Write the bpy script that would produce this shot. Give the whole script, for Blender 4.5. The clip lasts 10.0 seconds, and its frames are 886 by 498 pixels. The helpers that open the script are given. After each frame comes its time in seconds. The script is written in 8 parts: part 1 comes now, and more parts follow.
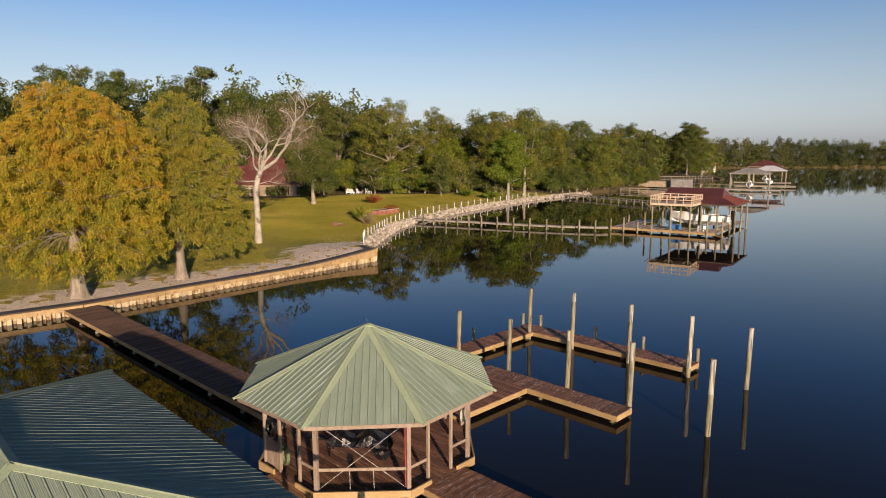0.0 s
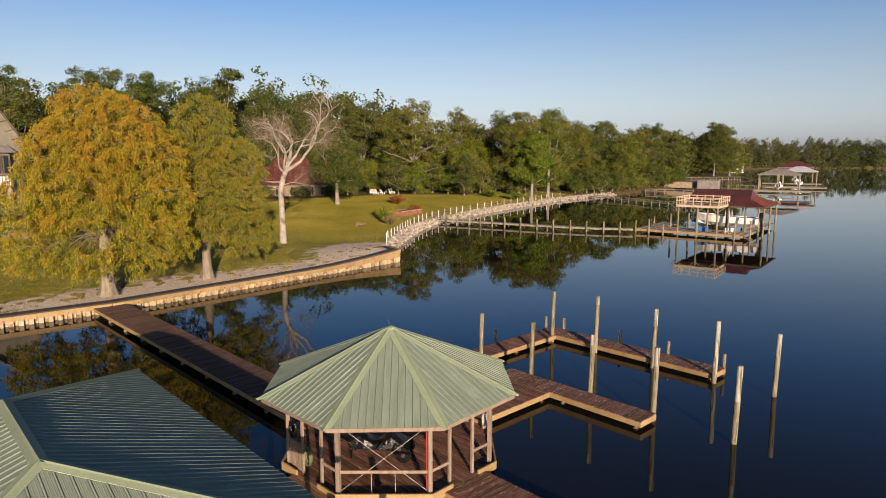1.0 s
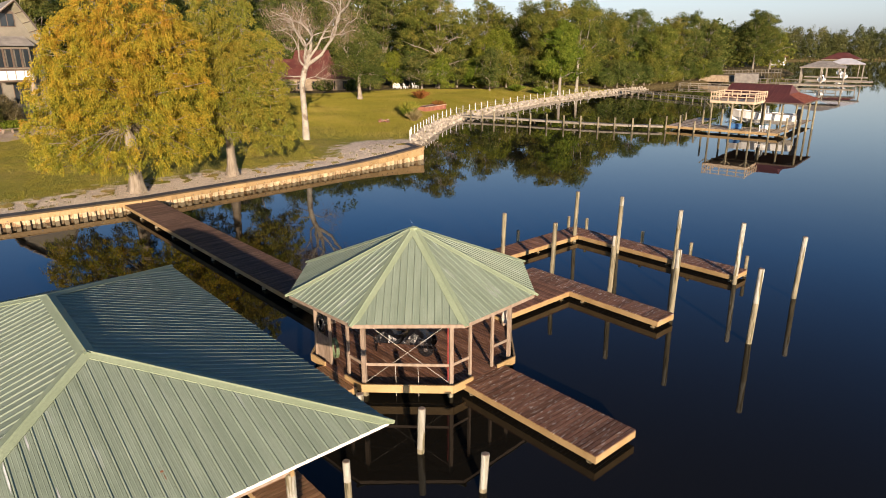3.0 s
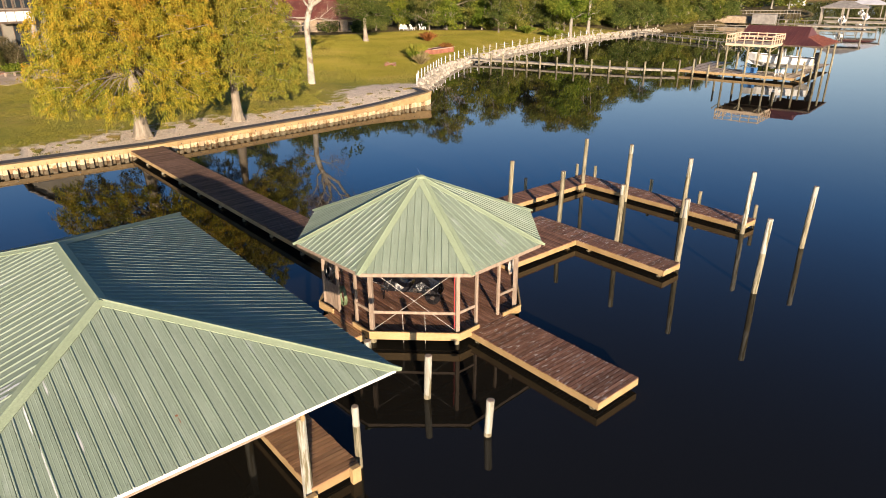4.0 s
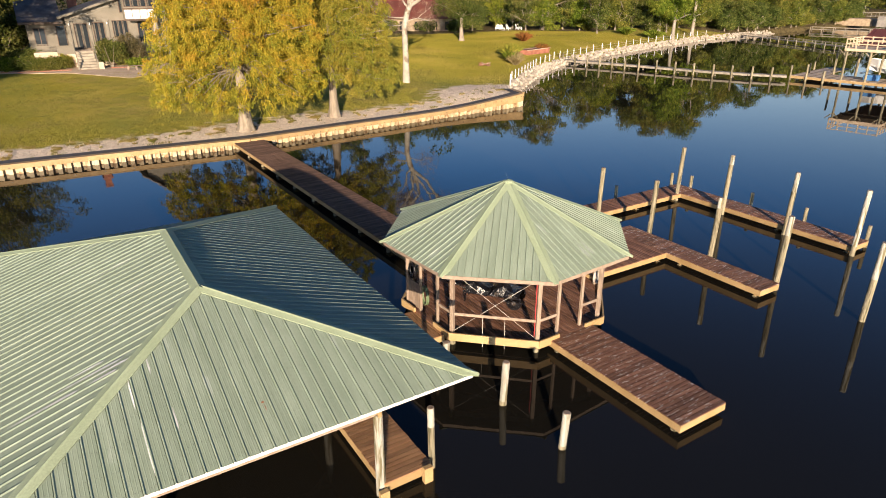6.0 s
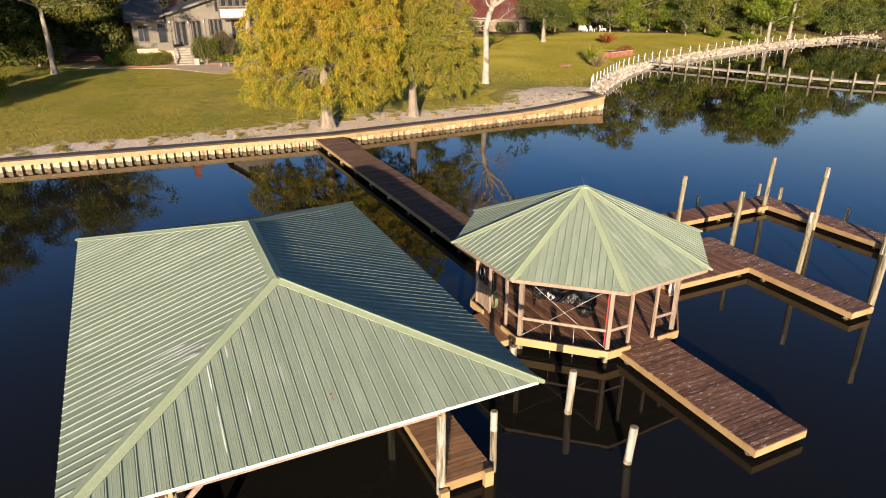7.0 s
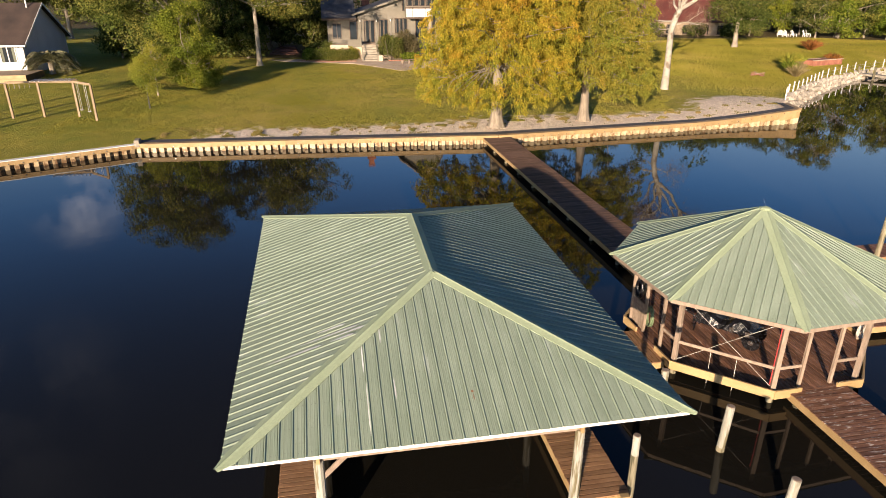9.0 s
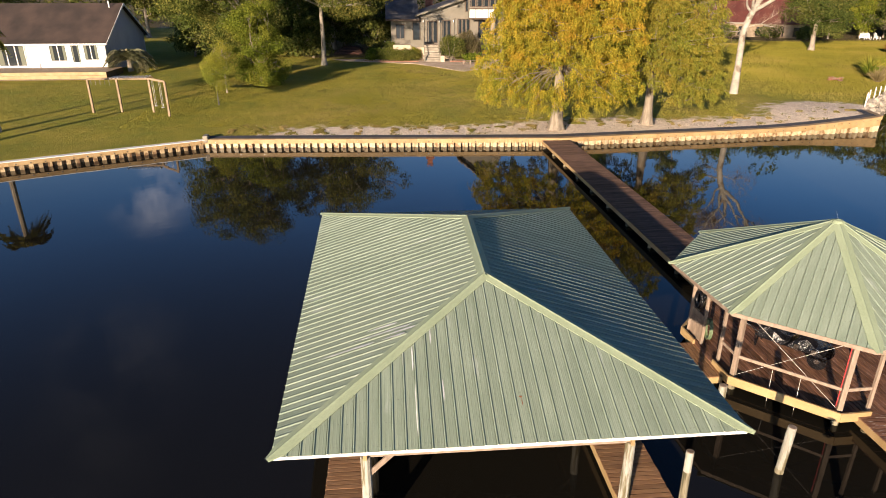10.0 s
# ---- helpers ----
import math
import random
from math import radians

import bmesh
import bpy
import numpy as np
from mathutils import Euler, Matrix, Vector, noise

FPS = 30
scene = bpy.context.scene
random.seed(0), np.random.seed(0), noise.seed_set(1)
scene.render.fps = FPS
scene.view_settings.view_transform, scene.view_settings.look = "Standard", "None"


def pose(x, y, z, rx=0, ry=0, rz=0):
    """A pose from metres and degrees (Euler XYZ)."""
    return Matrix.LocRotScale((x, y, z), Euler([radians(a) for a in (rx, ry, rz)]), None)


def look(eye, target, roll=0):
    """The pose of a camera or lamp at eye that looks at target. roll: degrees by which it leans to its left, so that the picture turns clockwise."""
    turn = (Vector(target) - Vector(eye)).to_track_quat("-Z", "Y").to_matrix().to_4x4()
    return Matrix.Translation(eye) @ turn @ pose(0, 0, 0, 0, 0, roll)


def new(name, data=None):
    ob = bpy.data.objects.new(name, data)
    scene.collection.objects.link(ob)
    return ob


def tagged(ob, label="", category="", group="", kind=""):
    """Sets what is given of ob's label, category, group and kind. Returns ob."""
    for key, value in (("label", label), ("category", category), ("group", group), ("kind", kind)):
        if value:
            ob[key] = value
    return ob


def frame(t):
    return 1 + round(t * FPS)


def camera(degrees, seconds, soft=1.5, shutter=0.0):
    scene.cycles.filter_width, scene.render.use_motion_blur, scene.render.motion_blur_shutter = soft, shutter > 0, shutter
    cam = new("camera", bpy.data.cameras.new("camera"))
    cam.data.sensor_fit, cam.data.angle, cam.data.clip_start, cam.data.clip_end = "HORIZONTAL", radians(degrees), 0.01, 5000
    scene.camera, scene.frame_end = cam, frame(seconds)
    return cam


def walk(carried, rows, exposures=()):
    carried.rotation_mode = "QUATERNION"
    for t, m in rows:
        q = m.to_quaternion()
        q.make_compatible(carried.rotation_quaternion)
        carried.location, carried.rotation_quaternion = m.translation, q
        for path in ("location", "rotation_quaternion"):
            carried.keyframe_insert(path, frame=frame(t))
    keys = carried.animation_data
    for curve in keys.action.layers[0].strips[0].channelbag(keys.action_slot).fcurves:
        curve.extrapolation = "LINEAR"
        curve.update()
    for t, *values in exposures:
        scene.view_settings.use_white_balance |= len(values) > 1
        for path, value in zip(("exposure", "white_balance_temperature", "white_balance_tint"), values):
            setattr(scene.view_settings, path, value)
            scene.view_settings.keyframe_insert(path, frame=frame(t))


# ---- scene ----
# seconds, place, yaw, pitch, roll
cam = camera(69.97, 10.0, soft=0.95)
ROWS = [
    (0.0, 0.000, 0.000, 11.700, -0.000, -8.303, -0.004),
    (0.5, 0.007, 0.030, 11.758, 0.822, -8.310, -0.037),
    (1.0, 0.010, 0.045, 11.815, 2.100, -8.294, 0.033),
    (1.5, 0.014, 0.046, 11.868, 3.262, -8.812, -0.023),
    (2.0, 0.029, 0.042, 11.919, 3.880, -10.935, -0.027),
    (2.5, 0.051, 0.020, 11.962, 4.118, -13.816, -0.044),
    (3.0, 0.067, 0.010, 12.003, 4.313, -17.632, -0.071),
    (3.2, 0.067, 0.016, 12.027, 4.550, -19.360, -0.070),
    (4.3, 0.067, 0.051, 12.157, 5.010, -22.660, -0.067),
    (4.5, 0.067, 0.057, 12.180, 5.111, -22.586, -0.067),
    (5.0, 0.060, 0.061, 12.229, 7.025, -22.603, -0.039),
    (5.5, 0.055, 0.068, 12.268, 9.883, -22.607, 0.006),
    (5.7, 0.053, 0.070, 12.281, 11.150, -22.607, 0.014),
    (6.8, 0.047, 0.081, 12.353, 18.770, -22.608, 0.060),
    (7.0, 0.046, 0.083, 12.366, 20.138, -22.608, 0.068),
    (7.5, 0.043, 0.084, 12.398, 23.924, -22.613, 0.002),
    (8.0, 0.040, 0.075, 12.421, 27.703, -22.616, 0.074),
    (8.5, 0.043, 0.078, 12.444, 31.506, -22.622, 0.052),
    (9.0, 0.045, 0.092, 12.459, 35.297, -22.608, 0.079),
    (9.5, 0.050, 0.112, 12.481, 39.059, -22.603, 0.082),
    (10.0, 0.074, 0.132, 12.514, 40.704, -22.582, 0.007),
]
walk(cam, [(t, pose(x, y, z, 90 + pitch, 0, yaw) @ pose(0, 0, 0, 0, 0, roll)) for t, x, y, z, yaw, pitch, roll in ROWS],
     exposures=[(0.0, 0.67, 6600, 17), (1.5, 0.67, 6600, 17), (3.0, 1.05, 6550, 14), (4.5, 1.38, 6400, 12), (7.0, 1.32, 6500, 13), (10.0, 1.30, 6550, 14)])

# ---- light: a low, clear morning sun over the water ----
SUN_AZ, SUN_EL = -73.8, 10.2
world = bpy.data.worlds.new("sky")
world.use_nodes = True
scene.world = world
sky = world.node_tree.nodes.new("ShaderNodeTexSky")
sky.sky_type, sky.sun_disc = "NISHITA", False
sky.sun_elevation, sky.sun_rotation = radians(SUN_EL), radians(90 - SUN_AZ)
sky.air_density, sky.dust_density, sky.ozone_density = 1.0, 1.0, 4.0
back = world.node_tree.nodes["Background"]
back.inputs["Strength"].default_value = 0.08
# a pale haze towards the horizon, a deeper blue overhead
wn, wl = world.node_tree.nodes, world.node_tree.links
way, split, height = wn.new("ShaderNodeTexCoord"), wn.new("ShaderNodeSeparateXYZ"), wn.new("ShaderNodeMapRange")
wl.new(way.outputs["Generated"], split.inputs[0])
wl.new(split.outputs["Z"], height.inputs["Value"])
height.inputs["From Min"].default_value, height.inputs["From Max"].default_value = 0.0, 0.75
haze = wn.new("ShaderNodeValToRGB")
haze.color_ramp.elements[0].color = (0.92, 0.92, 0.92, 1)
haze.color_ramp.elements[1].color = (0.0, 0.0, 0.0, 1)
haze.color_ramp.elements[0].position, haze.color_ramp.elements[1].position = 0.0, 0.36
wl.new(height.outputs[0], haze.inputs["Fac"])
grey, tint, blend, fall = wn.new("ShaderNodeRGBToBW"), wn.new("ShaderNodeMix"), wn.new("ShaderNodeMix"), wn.new("ShaderNodeMapRange")
wl.new(sky.outputs["Color"], grey.inputs[0])
tint.data_type, tint.blend_type = "RGBA", "MULTIPLY"
tint.inputs["Factor"].default_value = 1.0
tint.inputs["B"].default_value = (0.93, 1.01, 1.05, 1)
wl.new(grey.outputs[0], tint.inputs["A"])
blend.data_type = "RGBA"
wl.new(haze.outputs["Color"], blend.inputs["Factor"])
deeper = wn.new("ShaderNodeMix")
deeper.data_type, deeper.blend_type = "RGBA", "MULTIPLY"
rise = wn.new("ShaderNodeMapRange")
rise.interpolation_type = "SMOOTHSTEP"
rise.inputs["From Min"].default_value, rise.inputs["From Max"].default_value = 0.13, 0.34
wl.new(split.outputs["Z"], rise.inputs["Value"])
wl.new(rise.outputs[0], deeper.inputs["Factor"])
deeper.inputs["B"].default_value = (0.74, 0.98, 1.22, 1)
wl.new(sky.outputs["Color"], deeper.inputs["A"])
wl.new(deeper.outputs["Result"], blend.inputs["A"])
wl.new(tint.outputs["Result"], blend.inputs["B"])
fall.interpolation_type = "SMOOTHSTEP"
fall.inputs["From Min"].default_value, fall.inputs["From Max"].default_value = 0.0, 0.58
fall.inputs["To Min"].default_value, fall.inputs["To Max"].default_value = 1.55, 0.52
wl.new(split.outputs["Z"], fall.inputs["Value"])
level = wn.new("ShaderNodeVectorMath")
level.operation = "SCALE"
# two wisps of thin cloud over the land, seen in the water only
veil = blend.outputs["Result"]
puffs = wn.new("ShaderNodeTexNoise")
puffs.inputs["Scale"].default_value, puffs.inputs["Detail"].default_value, puffs.inputs["Roughness"].default_value = 9.0, 6, 0.6
wl.new(way.outputs["Generated"], puffs.inputs["Vector"])
for place, wide, amount in (((-0.882, 0.382, 0.276), 0.075, 0.75), ((-0.826, 0.275, 0.493), 0.14, 0.18), ((-0.78, 0.20, 0.59), 0.12, 0.12)):
    gap, near, curl, thick, cloud = wn.new("ShaderNodeVectorMath"), wn.new("ShaderNodeMapRange"), wn.new("ShaderNodeMapRange"), wn.new("ShaderNodeMath"), wn.new("ShaderNodeMix")
    gap.operation = "DISTANCE"
    wl.new(way.outputs["Generated"], gap.inputs[0])
    gap.inputs[1].default_value = place
    wl.new(gap.outputs["Value"], near.inputs["Value"])
    near.interpolation_type = "SMOOTHSTEP"
    near.inputs["From Min"].default_value, near.inputs["From Max"].default_value = 0.0, wide
    near.inputs["To Min"].default_value, near.inputs["To Max"].default_value = amount, 0.0
    curl.inputs["From Min"].default_value, curl.inputs["From Max"].default_value = 0.40, 0.72
    wl.new(puffs.outputs["Fac"], curl.inputs["Value"])
    thick.operation = "MULTIPLY"
    wl.new(near.outputs[0], thick.inputs[0])
    wl.new(curl.outputs[0], thick.inputs[1])
    cloud.data_type, cloud.clamp_factor = "RGBA", True
    wl.new(thick.outputs[0], cloud.inputs["Factor"])
    wl.new(veil, cloud.inputs["A"])
    cloud.inputs["B"].default_value = (13.0, 12.4, 12.4, 1)
    veil = cloud.outputs["Result"]
wl.new(veil, level.inputs[0])
wl.new(fall.outputs[0], level.inputs["Scale"])
wl.new(level.outputs[0], back.inputs["Color"])
sun = new("sun", bpy.data.lights.new("sun", "SUN"))
sun.data.energy, sun.data.angle, sun.data.color = 5.0, radians(0.55), (1.0, 0.79, 0.56)
sun_dir = Vector((math.cos(radians(SUN_AZ)) * math.cos(radians(SUN_EL)), math.sin(radians(SUN_AZ)) * math.cos(radians(SUN_EL)), math.sin(radians(SUN_EL))))
sun.matrix_world = look(sun_dir * 80, (0, 0, 0))


# ---- materials ----
def surface(name, low, high, scale=2.0, fine=30.0, rough=0.6, bump=0.3, metal=0.0, stretch=(1, 1, 1), vary=0.15, spots=None, gloss=0.0, depth=0.01, spec=0.5):
    """Two colours mixed by a broad noise, a fine grain on top, a step of brightness from object to object."""
    m = bpy.data.materials.new(name)
    m.use_nodes = True
    nt = m.node_tree
    n, ln = nt.nodes, nt.links
    bsdf = n["Principled BSDF"]
    tc, mp = n.new("ShaderNodeTexCoord"), n.new("ShaderNodeMapping")
    mp.inputs["Scale"].default_value = stretch
    ln.new(tc.outputs["Object"], mp.inputs["Vector"])
    info = n.new("ShaderNodeObjectInfo")
    shift = n.new("ShaderNodeVectorMath")
    shift.operation = "MULTIPLY_ADD"
    shift.inputs[1].default_value = (17.0, 11.0, 7.0)
    comb = n.new("ShaderNodeCombineXYZ")
    for k in range(3):
        ln.new(info.outputs["Random"], comb.inputs[k])
    ln.new(comb.outputs[0], shift.inputs[0])
    ln.new(mp.outputs[0], shift.inputs[2])
    broad, grain = n.new("ShaderNodeTexNoise"), n.new("ShaderNodeTexNoise")
    broad.inputs["Scale"].default_value, broad.inputs["Detail"].default_value = scale, 5
    grain.inputs["Scale"].default_value, grain.inputs["Detail"].default_value = fine, 4
    ln.new(shift.outputs[0], broad.inputs["Vector"])
    ln.new(shift.outputs[0], grain.inputs["Vector"])
    ramp = n.new("ShaderNodeValToRGB")
    ramp.color_ramp.elements[0].position, ramp.color_ramp.elements[1].position = 0.32, 0.68
    ramp.color_ramp.elements[0].color, ramp.color_ramp.elements[1].color = (*low, 1), (*high, 1)
    ln.new(broad.outputs["Fac"], ramp.inputs["Fac"])
    colour = ramp.outputs["Color"]
    if spots:
        spot = n.new("ShaderNodeTexNoise")
        spot.inputs["Scale"].default_value, spot.inputs["Detail"].default_value = spots[1], 6
        ln.new(shift.outputs[0], spot.inputs["Vector"])
        edge = n.new("ShaderNodeMapRange")
        edge.inputs["From Min"].default_value, edge.inputs["From Max"].default_value = spots[2], spots[2] + 0.08
        ln.new(spot.outputs["Fac"], edge.inputs["Value"])
        mix = n.new("ShaderNodeMix")
        mix.data_type = "RGBA"
        ln.new(edge.outputs[0], mix.inputs["Factor"])
        ln.new(colour, mix.inputs["A"])
        mix.inputs["B"].default_value = (*spots[0], 1)
        colour = mix.outputs["Result"]
    hsv = n.new("ShaderNodeHueSaturation")
    val = n.new("ShaderNodeMapRange")
    val.inputs["To Min"].default_value, val.inputs["To Max"].default_value = 1 - vary, 1 + vary
    ln.new(info.outputs["Random"], val.inputs["Value"])
    gr = n.new("ShaderNodeMapRange")
    gr.inputs["From Min"].default_value, gr.inputs["From Max"].default_value = 0.25, 0.75
    gr.inputs["To Min"].default_value, gr.inputs["To Max"].default_value = 0.78, 1.18
    ln.new(grain.outputs["Fac"], gr.inputs["Value"])
    mul = n.new("ShaderNodeMath")
    mul.operation = "MULTIPLY"
    ln.new(val.outputs[0], mul.inputs[0])
    ln.new(gr.outputs[0], mul.inputs[1])
    ln.new(mul.outputs[0], hsv.inputs["Value"])
    ln.new(colour, hsv.inputs["Color"])
    ln.new(hsv.outputs[0], bsdf.inputs["Base Color"])
    rr = n.new("ShaderNodeMapRange")
    rr.inputs["To Min"].default_value, rr.inputs["To Max"].default_value = max(0.02, rough - 0.12), min(1, rough + 0.12)
    ln.new(grain.outputs["Fac"], rr.inputs["Value"])
    ln.new(rr.outputs[0], bsdf.inputs["Roughness"])
    bsdf.inputs["Metallic"].default_value = metal
    bsdf.inputs["Specular IOR Level"].default_value = spec
    bsdf.inputs["Coat Weight"].default_value = gloss
    if bump:
        b = n.new("ShaderNodeBump")
        b.inputs["Strength"].default_value, b.inputs["Distance"].default_value = bump, depth
        ln.new(grain.outputs["Fac"], b.inputs["Height"])
        ln.new(b.outputs[0], bsdf.inputs["Normal"])
    return m


def foliage(name, cols, patch=0.35, through_light=0.35, spread=0.26, by_height=None, dry=None, jitter=0.35):
    """Leaves: three colours by a noise over the crown, and a step from leaf to leaf."""
    m = bpy.data.materials.new(name)
    m.use_nodes = True
    n, ln = m.node_tree.nodes, m.node_tree.links
    n.remove(n["Principled BSDF"])
    out = n["Material Output"]
    tc, noi, geo, info = n.new("ShaderNodeTexCoord"), n.new("ShaderNodeTexNoise"), n.new("ShaderNodeNewGeometry"), n.new("ShaderNodeObjectInfo")
    noi.inputs["Scale"].default_value, noi.inputs["Detail"].default_value = patch, 3
    ln.new(tc.outputs["Object"], noi.inputs["Vector"])
    add = n.new("ShaderNodeMath")
    add.operation = "MULTIPLY_ADD"
    add.inputs[1].default_value = jitter
    ln.new(geo.outputs["Random Per Island"], add.inputs[0])
    ln.new(noi.outputs["Fac"], add.inputs[2])
    sub = n.new("ShaderNodeMath")
    sub.operation = "SUBTRACT"
    sub.inputs[1].default_value = jitter / 2
    ln.new(add.outputs[0], sub.inputs[0])
    fac = sub.outputs[0]
    if by_height:
        xyz, up, tot = n.new("ShaderNodeSeparateXYZ"), n.new("ShaderNodeMapRange"), n.new("ShaderNodeMath")
        ln.new(tc.outputs["Object"], xyz.inputs[0])
        ln.new(xyz.outputs["Z"], up.inputs["Value"])
        up.inputs["From Min"].default_value, up.inputs["From Max"].default_value = by_height[0], by_height[1]
        up.inputs["To Min"].default_value, up.inputs["To Max"].default_value = -by_height[2], by_height[2]
        ln.new(fac, tot.inputs[0])
        ln.new(up.outputs[0], tot.inputs[1])
        fac = tot.outputs[0]
    if dry:
        far, near, tot = n.new("ShaderNodeVectorMath"), n.new("ShaderNodeMapRange"), n.new("ShaderNodeMath")
        far.operation = "DISTANCE"
        ln.new(tc.outputs["Object"], far.inputs[0])
        far.inputs[1].default_value = dry[0]
        ln.new(far.outputs["Value"], near.inputs["Value"])
        near.inputs["From Min"].default_value, near.inputs["From Max"].default_value = 6.0, dry[1]
        near.inputs["To Min"].default_value, near.inputs["To Max"].default_value = dry[2], -dry[2]
        ln.new(fac, tot.inputs[0])
        ln.new(near.outputs[0], tot.inputs[1])
        fac = tot.outputs[0]
    ramp = n.new("ShaderNodeValToRGB")
    e = ramp.color_ramp.elements
    e[0].position, e[0].color = 0.28, (*cols[0], 1)
    e[1].position, e[1].color = 0.72, (*cols[-1], 1)
    for k, c in enumerate(cols[1:-1]):
        x = e.new(0.28 + 0.44 * (k + 1) / (len(cols) - 1))
        x.color = (*c, 1)
    ln.new(fac, ramp.inputs["Fac"])
    hsv, val = n.new("ShaderNodeHueSaturation"), n.new("ShaderNodeMapRange")
    val.inputs["To Min"].default_value, val.inputs["To Max"].default_value = 1 - spread, 1 + spread
    ln.new(geo.outputs["Random Per Island"], val.inputs["Value"])
    hue = n.new("ShaderNodeMapRange")
    hue.inputs["To Min"].default_value, hue.inputs["To Max"].default_value = 0.485, 0.515
    ln.new(info.outputs["Random"], hue.inputs["Value"])
    ln.new(hue.outputs[0], hsv.inputs["Hue"])
    ln.new(val.outputs[0], hsv.inputs["Value"])
    ln.new(ramp.outputs["Color"], hsv.inputs["Color"])
    dif, tra, mix = n.new("ShaderNodeBsdfDiffuse"), n.new("ShaderNodeBsdfTranslucent"), n.new("ShaderNodeMixShader")
    mix.inputs[0].default_value = through_light
    ln.new(hsv.outputs[0], dif.inputs["Color"])
    ln.new(hsv.outputs[0], tra.inputs["Color"])
    ln.new(dif.outputs[0], mix.inputs[1])
    ln.new(tra.outputs[0], mix.inputs[2])
    ln.new(mix.outputs[0], out.inputs["Surface"])
    return m


def glassy(name, tint=(0.02, 0.025, 0.03), rough=0.03):
    m = bpy.data.materials.new(name)
    m.use_nodes = True
    b = m.node_tree.nodes["Principled BSDF"]
    b.inputs["Base Color"].default_value = (*tint, 1)
    b.inputs["Roughness"].default_value = rough
    b.inputs["IOR"].default_value = 1.5
    return m


M_ROOF = surface("sage_green_metal", (0.178, 0.225, 0.172), (0.225, 0.275, 0.215), 0.9, 30, 0.6, 0.05, vary=0.05, stretch=(5, 0.7, 1), spots=((0.26, 0.305, 0.26), 0.8, 0.64), spec=0.10)
M_CAP = surface("green_trim_metal", (0.245, 0.30, 0.195), (0.28, 0.335, 0.225), 1.0, 30, 0.55, 0.05, vary=0.03, spec=0.2)
M_SCREW = surface("dull_screw_head", (0.06, 0.075, 0.06), (0.10, 0.12, 0.10), 3, 30, 0.6, 0.0)
M_WHITE = surface("white_painted_trim", (0.64, 0.64, 0.62), (0.72, 0.72, 0.70), 2, 30, 0.5, 0.1, vary=0.03)
M_DECK = surface("weathered_deck_board", (0.13, 0.062, 0.038), (0.235, 0.122, 0.078), 1.6, 40, 0.7, 0.5, stretch=(1, 5, 5), vary=0.36, spots=((0.30, 0.21, 0.16), 2.4, 0.63), spec=0.25)
M_DECKWORN = surface("worn_deck_board", (0.13, 0.062, 0.038), (0.225, 0.118, 0.076), 1.6, 40, 0.7, 0.5, stretch=(1, 5, 5), vary=0.32, spots=((0.46, 0.41, 0.37), 3.4, 0.585), spec=0.25)
# deck boards in a darker tone that carries the shade on the main pier
M_DECKSHADE = surface("shaded_deck_board", (0.075, 0.045, 0.034), (0.14, 0.086, 0.064), 1.6, 40, 0.8, 0.5, stretch=(1, 5, 5), vary=0.28, spots=((0.18, 0.125, 0.10), 2.4, 0.62), spec=0.2)
M_TAN = surface("brown_deck_board", (0.22, 0.115, 0.055), (0.30, 0.17, 0.085), 1.6, 40, 0.7, 0.5, stretch=(1, 5, 5), vary=0.18)
M_PINE = surface("yellow_pine_timber", (0.255, 0.168, 0.070), (0.35, 0.242, 0.118), 1.2, 35, 0.65, 0.3, vary=0.12, spots=((0.24, 0.15, 0.075), 1.7, 0.68))
M_POST = surface("weathered_cedar_post", (0.185, 0.138, 0.102), (0.275, 0.212, 0.162), 2.0, 40, 0.75, 0.4, stretch=(4, 4, 1), vary=0.12)
M_PILE = surface("treated_piling_wood", (0.13, 0.112, 0.07), (0.265, 0.235, 0.16), 1.1, 12, 0.85, 0.8, stretch=(9, 9, 1.0), vary=0.18, spots=((0.075, 0.068, 0.036), 0.8, 0.53), depth=0.02)
M_PILETOP = surface("white_stained_piling_wood", (0.25, 0.243, 0.20), (0.40, 0.39, 0.345), 1.1, 12, 0.85, 0.8, stretch=(9, 9, 1.0), vary=0.12, spots=((0.14, 0.12, 0.065), 0.8, 0.52), depth=0.02)
M_VINYL = surface("cream_vinyl_sheet", (0.34, 0.265, 0.16), (0.47, 0.39, 0.26), 1.5, 25, 0.5, 0.1, vary=0.16, spots=((0.20, 0.12, 0.055), 1.9, 0.52))
M_VINYLOLD = surface("stained_vinyl_sheet", (0.22, 0.15, 0.08), (0.42, 0.33, 0.20), 1.5, 25, 0.5, 0.1, vary=0.2, spots=((0.13, 0.075, 0.035), 1.9, 0.50))
M_RAWPINE = surface("raw_pale_timber", (0.44, 0.34, 0.23), (0.54, 0.43, 0.31), 1.2, 35, 0.65, 0.3, vary=0.1)
# red roof metal with warm sunlight put into its colour, for the hip slope
M_SUNLITRED = surface("sunlit_orange_red_metal", (0.22, 0.07, 0.032), (0.29, 0.10, 0.045), 0.6, 25, 0.5, 0.1, vary=0.08)
M_FABRIC = surface("dark_filter_fabric", (0.03, 0.03, 0.036), (0.055, 0.055, 0.065), 1.0, 30, 0.9, 0.4, vary=0.05)
M_BARK = surface("grey_bark", (0.17, 0.14, 0.11), (0.32, 0.27, 0.21), 2.0, 18, 0.9, 0.8, stretch=(3, 3, 0.6), vary=0.12, depth=0.03)
M_PALEBARK = surface("pale_sycamore_bark", (0.16, 0.143, 0.115), (0.25, 0.225, 0.185), 1.5, 14, 0.85, 0.5, vary=0.1, spots=((0.11, 0.09, 0.065), 1.1, 0.58), depth=0.02)
